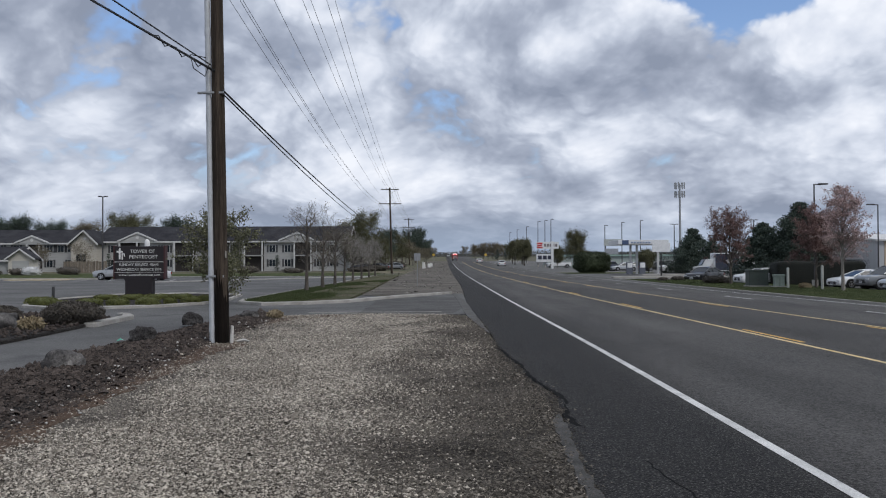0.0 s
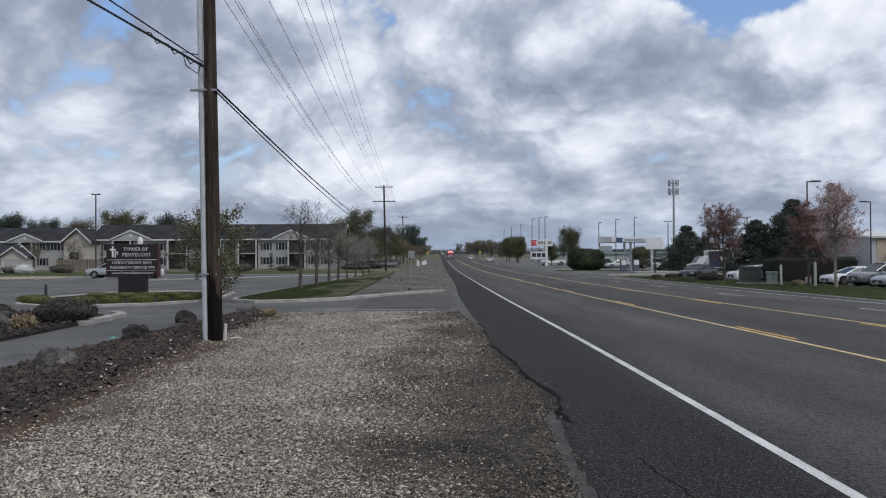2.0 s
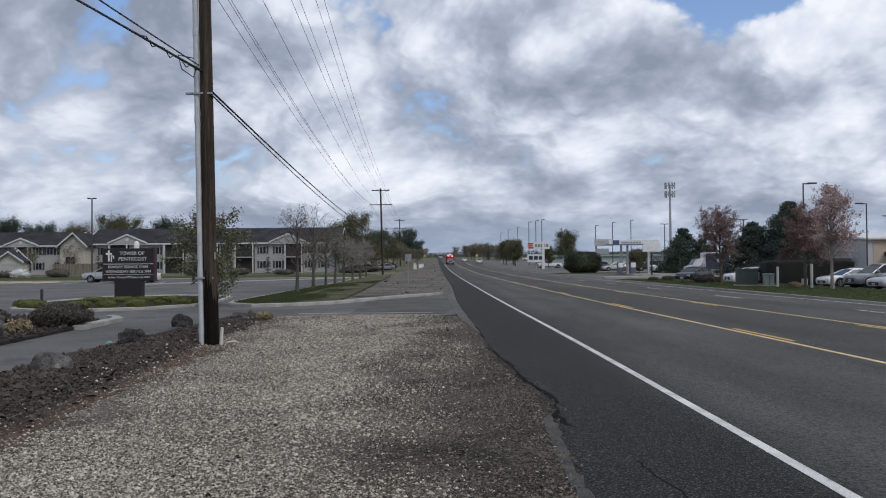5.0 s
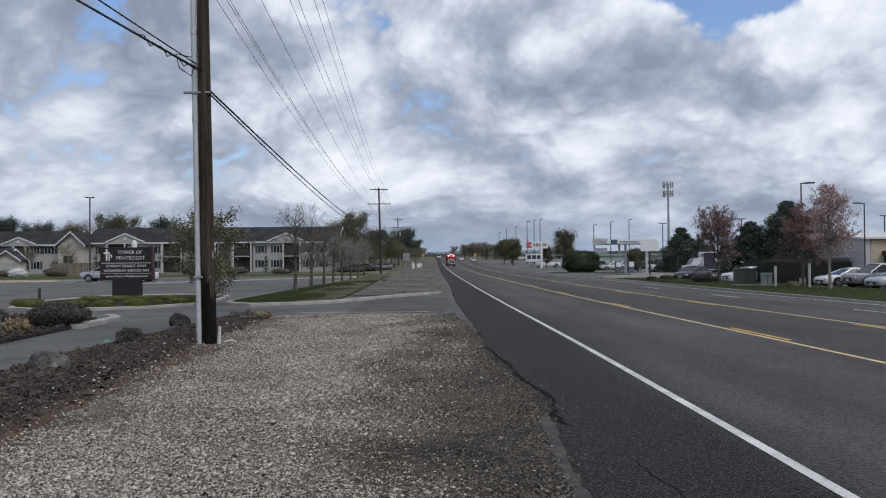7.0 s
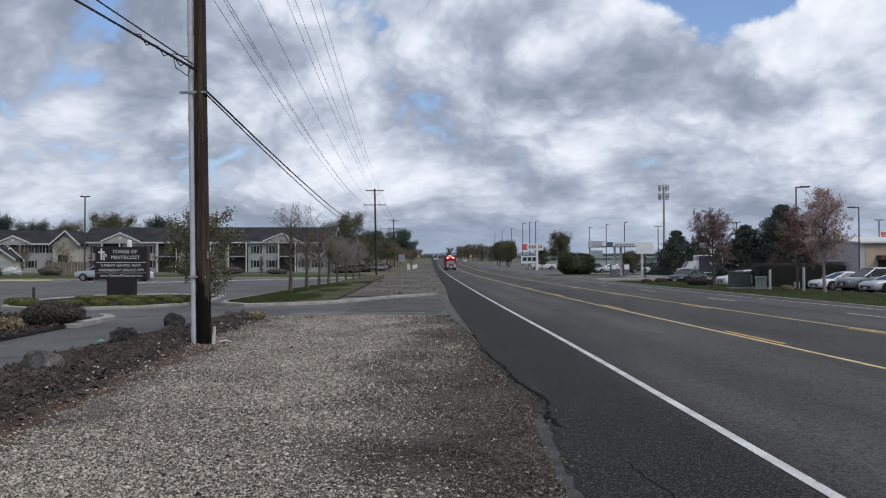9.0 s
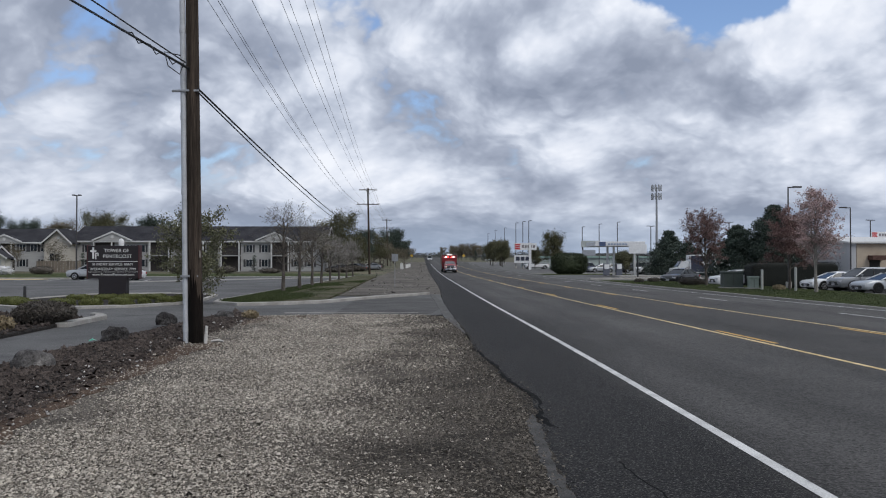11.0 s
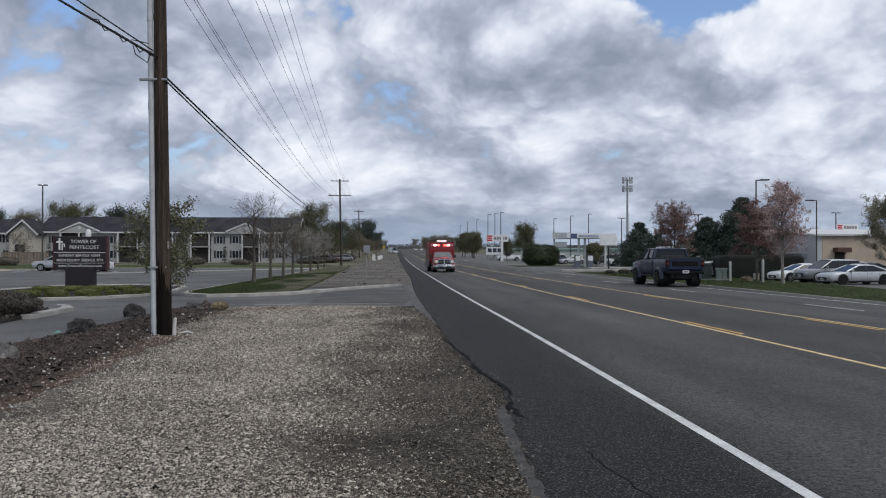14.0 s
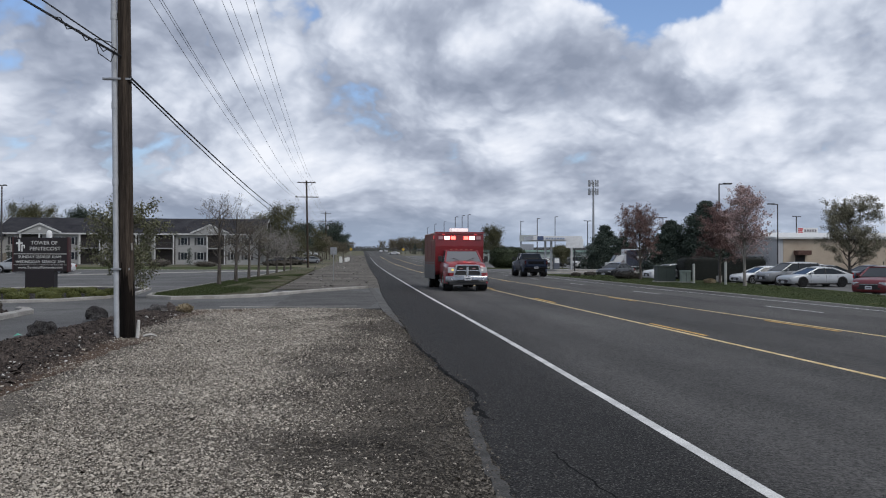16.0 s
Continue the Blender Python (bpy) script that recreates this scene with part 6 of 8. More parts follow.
# ---------------------------------------------------------------- far side of the road
METAL_WALL = surface("grey_metal_wall", (0.36, 0.37, 0.385), (0.44, 0.45, 0.46), scale=0.5, rough=0.6, fine=8, bump=0.3, depth=0.02, grain=0.08, stretch=(1, 1, 0.02))
TAN_WALL = surface("tan_stucco_wall", (0.36, 0.30, 0.235), (0.45, 0.38, 0.30), scale=0.4, rough=0.9, fine=20, bump=0.3, grain=0.12)
RED_PANEL = plain("red_sign_panel", (0.50, 0.035, 0.045), 0.4)
WHITE_PANEL = plain("white_sign_panel", (0.72, 0.73, 0.74), 0.4)
GREY_PRINT = plain("weathered_grey_print", (0.22, 0.20, 0.21), 0.6)
BLUE_PANEL = plain("blue_sign_panel", (0.07, 0.10, 0.19), 0.4)


def rental_sign(parent, x0, x1, y, z0, z1):
    """A white panel with a red block of three bars and dark unreadable print."""
    part("panel", Shape().box(x0, x1, y - 0.08, y + 0.08, z0, z1), WHITE_PANEL, parent)
    w, h = x1 - x0, z1 - z0
    for k in range(3):
        part("red_bar", Shape().box(x0 + 0.03 * w, x0 + (0.27 - 0.03 * (k == 1)) * w, y - 0.10, y - 0.07, z0 + h * (0.08 + 0.30 * k), z0 + h * (0.30 + 0.30 * k)), RED_PANEL, parent)
    for k in range(5):
        part("print_bar", Shape().box(x0 + w * (0.34 + 0.125 * k), x0 + w * (0.43 + 0.125 * k), y - 0.10, y - 0.07, z0 + h * 0.30, z0 + h * 0.72), GREY_PRINT, parent)


hall = thing("metal_hall", "long low metal hall with grey and tan walls", "building", "", pose(0, 0, 0))
part("wall", Shape().prism([(50.6, 0), (95, 0), (95, 3.95), (50.6, 3.95)], 95, 125, "y"), TAN_WALL, hall, "tan stucco front")
part("grey_gable", Shape().prism([(95.0, 0), (126, 0), (126, 3.9), (110, 5.0), (95.0, 4.0)], 49.9, 50.55, "x"), METAL_WALL, hall, "grey ribbed metal gable wall")
part("roof", Shape().prism([(94.6, 4.0), (110, 5.0), (126, 4.0), (126, 4.25), (110, 5.25), (94.6, 4.2)], 49.5, 96, "x"), WHITE_TRIM, hall, "pale metal roof")
part("canopy", Shape().box(51.9, 53.6, 93.9, 95, 2.05, 2.6), surface("rusty_awning", (0.075, 0.045, 0.038), (0.12, 0.07, 0.058), scale=2), hall, "small rusty red awning", bevel=0.03)
part("door", Shape().box(52.1, 53.3, 94.93, 95.02, 0.05, 2.05), DEEP, hall)
for x in (68, 73.5, 79):
    part("shop_window", Shape().box(x, x + 4.6, 94.92, 95.03, 0.8, 3.0), GLASS, hall)
for x in (60.5, 66.8):
    part("wall_lamp", Shape().box(x, x + 0.35, 94.8, 95, 3.2, 3.5), BLACK_METAL, hall)
roof_sign = thing("roof_sign", "white panel sign with a red block on the hall", "sign", "", pose(0, 0, 0))
part("sign_post", Shape().tube([(62.4, 110, 4.9), (62.4, 110, 5.4)], 0.08, 6), GALVANISED, roof_sign)
rental_sign(roof_sign, 60.6, 63.6, 110, 5.1, 5.95)

pylon = thing("pylon_sign", "tall white pylon sign with red and white panels", "sign", "", pose(0, 0, ground_z(170)))
part("post", Shape().box(22.0, 22.5, 169.8, 170.3, 0, 5.6), WHITE_PANEL, pylon, bevel=0.03)
rental_sign(pylon, 19.0, 23.6, 170, 4.1, 5.5)
part("lower_panel", Shape().box(19.0, 22.4, 169.9, 170.1, 1.4, 3.0), WHITE_PANEL, pylon)
for k in range(3):
    part("print_bar", Shape().box(19.3 + k, 20.1 + k, 169.85, 169.9, 1.9, 2.7), INK, pylon)

canopy = thing("fuel_canopy", "flat white canopy on pillars over fuel pumps", "canopy", "", pose(0, 0, 0))
part("canopy_roof", Shape().box(21.7, 28.0, 103, 109, 3.85, 4.42), WHITE_PANEL, canopy, bevel=0.02)
part("emblem", Shape().box(22.2, 23.0, 102.93, 103.0, 3.82, 4.38), BLUE_PANEL, canopy, "dark blue round emblem", bevel=0.02)
for k in range(7):
    part("print_bar", Shape().box(23.3 + 0.36 * k, 23.55 + 0.36 * k, 102.95, 103.0, 4.0, 4.18), plain("pale_blue_print", (0.22, 0.28, 0.40), 0.5), canopy)
for x in (23.9, 24.7, 27.4):
    part("pillar", Shape().box(x - 0.11, x + 0.11, 105.8, 106.1, 0.1, 3.8), WHITE_PANEL, canopy)
for x in (23.3, 24.9):
    pump = thing("fuel_pump", "blue and white fuel pump under the canopy", "fuel pump", "fuel pumps", pose(x, 104.0, 0.16))
    part("cabinet", Shape().box(-0.36, 0.36, -0.3, 0.3, 0, 1.5), plain("grey_blue_pump", (0.10, 0.11, 0.14), 0.5), pump, bevel=0.03)
    part("face", Shape().box(-0.3, 0.3, -0.33, -0.29, 0.8, 1.4), WHITE_PANEL, pump)
blank = thing("blank_sign", "blank white sign board on a black post", "sign", "", pose(26.0, 99.0, 0))
part("post", Shape().tube([(0, 0, 0), (0, 0, 2.7)], 0.09, 8), BLACK_METAL, blank)
part("panel", Shape().box(-1.08, 1.08, -0.08, 0.08, 2.85, 3.95), WHITE_PANEL, blank, bevel=0.02)
kiosk = thing("kiosk", "low pale green shop building behind the pumps", "building", "", pose(0, 0, ground_z(175)))
part("wall", Shape().box(24, 58, 190, 200, 0, 2.6), plain("pale_green_wall", (0.36, 0.41, 0.39), 0.8), kiosk)
part("roof", Shape().box(23.6, 58.4, 189.6, 200.4, 2.6, 3.0), plain("green_roof_edge", (0.26, 0.37, 0.33), 0.7), kiosk)
stand = thing("dark_price_sign", "grey and blue price sign on posts", "sign", "", pose(0, 0, ground_z(150)))
part("post", Shape().tube([(29.3, 150, 0), (29.3, 150, 5.4)], 0.1, 6), DARK_LAMP, stand)
part("panel", Shape().box(29.0, 32.4, 149.9, 150.1, 4.4, 5.6), plain("grey_panel", (0.40, 0.43, 0.42), 0.5), stand)
part("panel", Shape().box(29.2, 31.6, 149.9, 150.1, 2.9, 3.9), plain("pale_grey_panel", (0.30, 0.32, 0.35), 0.5), stand)
for x, y in ((29.2, 92), (31.4, 92)):
    rail = thing("guard_frame", "dark metal pipe frame in the lot", "barrier", "pipe frames", pose(x, y, 0))
    part("pipe", Shape().tube([(-0.6, 0, 0), (-0.6, 0, 1.15), (0.6, 0, 1.15), (0.6, 0, 0)], 0.06, 6), DARK_LAMP, rail)
    part("cross_pipe", Shape().tube([(-0.6, 0, 0.6), (0.6, 0, 0.6)], 0.05, 6), DARK_LAMP, rail)
shop = thing("dark_shop", "low white-roofed shop behind the plum tree", "building", "", pose(0, 0, 0))
part("wall", Shape().box(36.0, 46, 98, 104, -0.3, 2.6), plain("dark_shop_wall", (0.05, 0.052, 0.06), 0.7), shop)
part("roof", Shape().prism([(35.4, 2.6), (46.6, 2.6), (46.6, 4.0), (41, 4.3), (36.6, 3.0)], 97.5, 104.5, "y"), WHITE_TRIM, shop)

BOX_GREEN = plain("utility_green", (0.045, 0.060, 0.052), 0.6)
BOX_PALE = plain("pale_utility_green", (0.26, 0.31, 0.27), 0.6)


def utility_box(label, x, y, w, d, h, material):
    box = thing("utility_box", label, "utility box", "utility boxes in the verge", pose(x, y, 0.02, 0, 0, -6))
    part("cabinet", Shape().box(-w / 2, w / 2, -d / 2, d / 2, 0.06, h), material, box, bevel=0.03)
    part("lid", Shape().box(-w / 2 - 0.03, w / 2 + 0.03, -d / 2 - 0.03, d / 2 + 0.03, h - 0.12, h + 0.02), material, box, bevel=0.03)
    part("pad", Shape().box(-w / 2 - 0.1, w / 2 + 0.1, -d / 2 - 0.1, d / 2 + 0.1, 0, 0.08), CONCRETE, box)
    part("door_seam", Shape().box(-0.012, 0.012, -d / 2 - 0.006, -d / 2, 0.1, h - 0.14), BLACK_METAL, box)


utility_box("dark green transformer box in the verge", 20.15, 53.3, 1.2, 1.0, 1.08, BOX_GREEN)
utility_box("small pale green utility pedestal", 20.95, 51.8, 0.58, 0.5, 0.78, BOX_PALE)
for x, y, h in ((20.95, 50.4, 1.2), (21.85, 47.8, 1.35)):
    marker = part("marker_post", Shape().tube([(0, 0, 0), (0, 0, h), (0, 0, h + 0.04)], [0.075, 0.075, 0.05], 10), plain("pale_post", (0.42, 0.43, 0.40), 0.7), smooth=True)
    marker.matrix_basis = pose(x, y, 0.02)
    tagged(marker, "pale round marker post in the verge", "post", "marker posts")

# road sign seen from behind, and the works beyond the drive
back = thing("road_sign", "small grey road sign seen from behind", "sign", "", pose(-1.85, 57.0, 0))
part("post", Shape().tube([(0, 0, 0), (0, 0, 2.3)], 0.022, 6), GALVANISED, back)
part("panel", Shape().box(-0.22, 0.22, 0.02, 0.035, 1.78, 2.28), GALVANISED, back, bevel=0.004)
barrier_white = plain("white_barrier", (0.60, 0.60, 0.58), 0.6)
rng = random.Random(9)
for i in range(4):
    x, y = -3.2 - rng.uniform(0, 2.5), 178 + i * 14
    barrier = part("barrier", Shape().prism([(-0.25, 0), (0.25, 0), (0.2, 0.3), (0.1, 0.9), (-0.1, 0.9), (-0.2, 0.3)], -0.32, 0.32, "x"), barrier_white, bevel=0.03)
    barrier.matrix_basis = pose(x, y, ground_z(y), 0, 0, rng.uniform(-30, 30))
    tagged(barrier, "white roadworks barrier on the dirt", "barrier", "roadworks barriers")
for i in range(6):
    x, y = -9.5 - rng.uniform(0, 8), 140 + 11 * i
    shrub("soil_heap", "low heap of dark soil and brush", pose(x, y, ground_z(y)), (rng.uniform(3, 6), 3.0, rng.uniform(0.8, 1.6)), surface("soil", (0.05, 0.045, 0.04), (0.10, 0.09, 0.075), scale=1), 200 + i, 900, 0.2, 2.0, "soil heaps by the road", "heap", lumps=0.4)
for x, y in ((26.6, 53.4), (28.0, 50.6), (26.4, 48.6)):
    stop = part("wheel_stop", Shape().prism([(-0.09, 0), (0.09, 0), (0.06, 0.13), (-0.06, 0.13)], -0.95, 0.95, "y"), CONCRETE, bevel=0.02)
    stop.matrix_basis = pose(x, y, lot_dip(x, y), 0, 0, 12)
    tagged(stop, "pale concrete wheel stop in the sales lot", "wheel stop", "wheel stops")


def debris():
    gen = np.random.default_rng(31)
    n = 1100
    y = 44 + 260 * gen.uniform(0, 1, n) ** 1.4
    x = gen.uniform(-9, 1.0, n)
    keep = (x > -5.4) | (y > 106)
    x, y = x[keep], y[keep]
    size = gen.lognormal(math.log(0.035), 0.5, len(x)) * (1 + y / 150)
    v, f = stones(gen, np.stack([x, y, [ground_z(b) for b in y] + 0.2 * size], 1), size, 0.5)
    tagged(quick_mesh("shoulder_debris", v, f, surface("mixed_debris", (0.05, 0.046, 0.042), (0.30, 0.285, 0.26), scale=1, rough=0.9, island=0.95)), "scattered stones and broken concrete on the shoulder", "debris", kind="stuff")


debris()
warning = thing("warning_sign", "yellow diamond warning sign on a post", "sign", "", pose(-4.2, 330, ground_z(330)))
part("post", Shape().tube([(0, 0, 0), (0, 0, 2.6)], 0.05, 6), GALVANISED, warning)
part("panel", Shape().prism([(0, 1.8), (0.65, 2.45), (0, 3.1), (-0.65, 2.45)], -0.03, 0.0, "y"), plain("warning_yellow", (0.65, 0.42, 0.04), 0.5), warning)
far_warning = copy_thing(warning, pose(16.6, 330, ground_z(330)))


# ---------------------------------------------------------------- vehicles
def turned_ring(profile, n=20):
    """Rings of a body of revolution about x: profile of (x, radius)."""
    return [[(x, r * math.cos(2 * math.pi * k / n), r * math.sin(2 * math.pi * k / n)) for k in range(n)] for x, r in profile]


def add_wheel(parent, x, y, r, w, rim_material=RIM, spokes=5, name="wheel"):
    """A tyre with a spoked rim as its part; its axle is its own x axis."""
    s = 1 if x > 0 else -1
    h = w / 2
    wheel = part(name, Shape().loft(turned_ring([(-h, r * 0.62), (-h, r * 0.9), (-h * 0.75, r * 0.985), (0, r), (h * 0.75, r * 0.985), (h, r * 0.9), (h, r * 0.62)], 24), caps=True), TYRE, parent, "black rubber tyre", smooth=True)
    rim = Shape()
    face = s * (h + 0.004)
    rim.loft(turned_ring([(face - s * 0.03, r * 0.66), (face + s * 0.006, r * 0.66), (face + s * 0.006, r * 0.57), (face - s * 0.02, r * 0.55)], 24), caps=False)
    for k in range(spokes):
        a = 2 * math.pi * k / spokes
        c, d = math.cos(a), math.sin(a)
        rim.add([(face + q * s * 0.008, u * c - v * d, u * d + v * c) for q in (-1, 1) for u, v in ((r * 0.08, -r * 0.09), (r * 0.6, -r * 0.06), (r * 0.6, r * 0.06), (r * 0.08, r * 0.09))],
                [(0, 1, 2, 3), (7, 6, 5, 4), (0, 4, 5, 1), (2, 6, 7, 3), (1, 5, 6, 2), (3, 7, 4, 0)])
    rim.loft(turned_ring([(face - s * 0.02, r * 0.16), (face + s * 0.012, r * 0.15), (face + s * 0.016, r * 0.02)], 12))
    part("rim", rim, rim_material, wheel, smooth=True)
    wheel.matrix_basis = pose(x, y, r)
    return wheel


def body_ring(y, w, zb, zt, crown=0.03, flare=0.93):
    half = [(w * 0.90, zb), (w * 0.985, zb + 0.10), (w, zb + (zt - zb) * 0.45), (w * 0.985, zb + (zt - zb) * 0.78), (w * flare, zt - 0.02), (w * flare * 0.86, zt + crown * 0.5), (0, zt + crown)]
    return [(x, y, z) for x, z in half] + [(-x, y, z) for x, z in half[-2::-1]]


def greenhouse(root, colour, wb, wr, zb, zr, rear, rear_top, front_top, front, posts=(0.0,), roof_label="", pillar=None, thick=0.05, pane=None):
    """Glass all round, pillars over its edges, and a roof."""
    glass_part = part("window_glass", Shape().loft([[(-wb, rear, zb), (wb, rear, zb), (wb, front, zb), (-wb, front, zb)], [(-wr, rear_top, zr), (wr, rear_top, zr), (wr, front_top, zr), (-wr, front_top, zr)]]), pane or GLASS, root, "tinted window glass", bevel=0.02)
    m = pillar or colour
    for s in (-1, 1):
        for a, b, r in (((wb, front), (wr, front_top), 0.045), ((wb, rear), (wr, rear_top), 0.06)):
            part("pillar", Shape().tube([(s * a[0], a[1], zb), (s * b[0], b[1], zr)], r, 6), m, glass_part, smooth=True)
        for y in posts:
            part("pillar", Shape().tube([(s * (wb + 0.006), y, zb), (s * (wr + 0.006), y * 0.96 + 0.04 * (rear_top + front_top) / 2, zr)], 0.04, 6), TRIM, glass_part, smooth=True)
    rings = []
    n = 8
    for i in range(n + 1):
        k = i / n
        y = rear_top - 0.04 + (front_top - rear_top + 0.08) * k
        lift = thick * math.sin(math.pi * (0.12 + 0.76 * k))
        rings.append([(-wr - 0.03, y, zr - 0.03), (wr + 0.03, y, zr - 0.03), (wr, y, zr + 0.015), (wr * 0.6, y, zr + lift), (-wr * 0.6, y, zr + lift), (-wr, y, zr + 0.015)])
    part("roof", Shape().loft(rings), colour, root, roof_label, smooth=True)
    return glass_part


def car(name, label, m, colour, length=4.7, width=1.82, height=1.46, style="sedan", wheel_r=0.33, group="", category="car", rim=RIM, trim=TRIM, plate_front=True):
    """A car that faces +y, its middle over the origin."""
    root = thing(name, label, category, group, m)
    L, w = length / 2, width / 2
    belt = {"sedan": 0.93, "suv": 1.08, "van": 1.12, "pickup": 1.16}[style] * (1 if style != "sedan" else height / 1.46)
    hood = belt - (0.05 if style == "sedan" else 0.06)
    clear = 0.20 if style == "sedan" else 0.28
    nose = {"sedan": 0.66, "suv": 0.86, "van": 0.86, "pickup": 0.98}[style]
    rows = [(-L, 0.80, clear + 0.22, belt - 0.18), (-L + 0.06, 0.92, clear + 0.10, belt - 0.02), (-L + 0.30, 0.985, clear, belt + 0.02), (-L * 0.45, 1.0, clear, belt), (0, 1.0, clear, belt - 0.01), (L * 0.42, 1.0, clear, belt - 0.01),
            (L * 0.50, 0.995, clear, hood), (L - 0.55, 0.985, clear, hood - 0.5 * (hood - nose) * 0.6), (L - 0.18, 0.95, clear + 0.02, nose + 0.06), (L - 0.05, 0.88, clear + 0.08, nose - 0.02), (L, 0.76, clear + 0.16, nose - 0.14)]
    body = part("body", Shape().loft([body_ring(y, w * k, zb, zt) for y, k, zb, zt in rows]), colour, root, smooth=True)
    if style == "sedan":
        greenhouse(root, colour, w * 0.88, w * 0.66, belt - 0.02, height - 0.10, -L + 0.38, -L * 0.36, L * 0.06, L * 0.50, (-L * 0.12,), thick=0.10)
    elif style == "suv":
        greenhouse(root, colour, w * 0.88, w * 0.72, belt - 0.02, height - 0.09, -L + 0.10, -L + 0.55, L * 0.10, L * 0.50, (-L * 0.10, -L * 0.52), thick=0.09)
    elif style == "van":
        greenhouse(root, colour, w * 0.92, w * 0.84, belt, height - 0.05, -L + 0.05, -L + 0.10, L * 0.35, L * 0.66, (0.1, -L * 0.5))
        part("panel", Shape().box(-w * 0.93, w * 0.93, -L + 0.02, L * 0.10, belt - 0.05, height - 0.04), colour, root, bevel=0.06)
    else:
        greenhouse(root, colour, w * 0.88, w * 0.74, belt - 0.02, height - 0.05, -L * 0.22, -L * 0.16, L * 0.22, L * 0.50, (L * 0.08,))
        for a, b in ((-w * 0.94, -w * 0.84), (w * 0.84, w * 0.94)):
            part("bed_rim", Shape().box(a, b, -L + 0.1, -L * 0.24, belt, belt + 0.07), trim, root, bevel=0.01)
    part("lower_trim", Shape().loft([body_ring(y, w * k * 1.004, clear - 0.02, clear + 0.13, 0.0) for y, k in ((-L + 0.25, 0.97), (0, 0.995), (L - 0.35, 0.98))]), trim, root, smooth=True)
    axle_f, axle_r = L - 0.93, -L + 0.98
    for y in (axle_f, axle_r):
        for s in (-1, 1):
            part("wheel_arch", Shape().loft([[(s * (w + q), y + (wheel_r + 0.035 + p) * math.cos(a), wheel_r + (wheel_r + 0.035 + p) * math.sin(a)) for q, p in ((-0.10, -0.02), (0.012, -0.02), (0.012, 0.03), (-0.10, 0.03))] for a in np.linspace(-0.25, math.pi + 0.25, 14)], caps=False), trim, root)
            part("arch_hollow", Shape().tube([(s * (w - 0.22), y, wheel_r + 0.01), (s * (w + 0.003), y, wheel_r + 0.01)], wheel_r + 0.03, 18), TRIM, root)
            add_wheel(root, s * (w - 0.085), y, wheel_r, 0.21, rim)
    for s in (-1, 1):
        part("headlight", Shape().box(min(s * w * 0.52, s * w * 0.88), max(s * w * 0.52, s * w * 0.84), L - 0.16, L - 0.006, nose - 0.19, nose - 0.05), LAMP_CLEAR, root, "clear glass headlight", bevel=0.03)
        part("tail_light", Shape().box(min(s * w * 0.55, s * w * 0.93), max(s * w * 0.55, s * w * 0.93), -L - 0.008, -L + 0.14, belt - 0.30, belt - 0.12), LAMP_RED, root, "red tail light", bevel=0.02)
        mirror = part("mirror", Shape().box(min(s * w, s * (w + 0.17)), max(s * w, s * (w + 0.17)), L * 0.34, L * 0.34 + 0.12, belt + 0.02, belt + 0.16), colour, root, bevel=0.03)
        for y in (L * 0.17, -L * 0.22):
            part("door_handle", Shape().box(s * w * 0.985 - 0.015, s * w * 0.985 + 0.015, y - 0.1, y + 0.06, belt - 0.16, belt - 0.13), CHROME, root)
        for y in (L * 0.38, -L * 0.10, -L * 0.46):
            part("door_seam", Shape().box(s * w * 0.992 - 0.006, s * w * 0.992 + 0.009, y - 0.006, y + 0.006, clear + 0.16, belt - 0.06), TRIM, root)
    part("grille", Shape().box(-w * 0.48, w * 0.48, L - 0.09, L + 0.010, nose - 0.36, nose - 0.15), TRIM, root, bevel=0.015)
    part("grille_bar", Shape().box(-w * 0.50, w * 0.50, L - 0.05, L + 0.018, nose - 0.17, nose - 0.14), CHROME, root)
    part("lower_intake", Shape().box(-w * 0.6, w * 0.6, L - 0.12, L + 0.006, clear + 0.17, clear + 0.27), TRIM, root, bevel=0.015)
    for y in ((L + 0.003, -L - 0.003) if plate_front else (-L - 0.003,)):
        plate_part = part("number_plate", Shape().box(-0.16, 0.16, y - 0.012, y + 0.012, nose - 0.40, nose - 0.24), PLATE, root)
        part("print_bar", Shape().box(-0.12, 0.12, y - 0.015, y + 0.015, nose - 0.345, nose - 0.295), INK, plate_part)
    return root


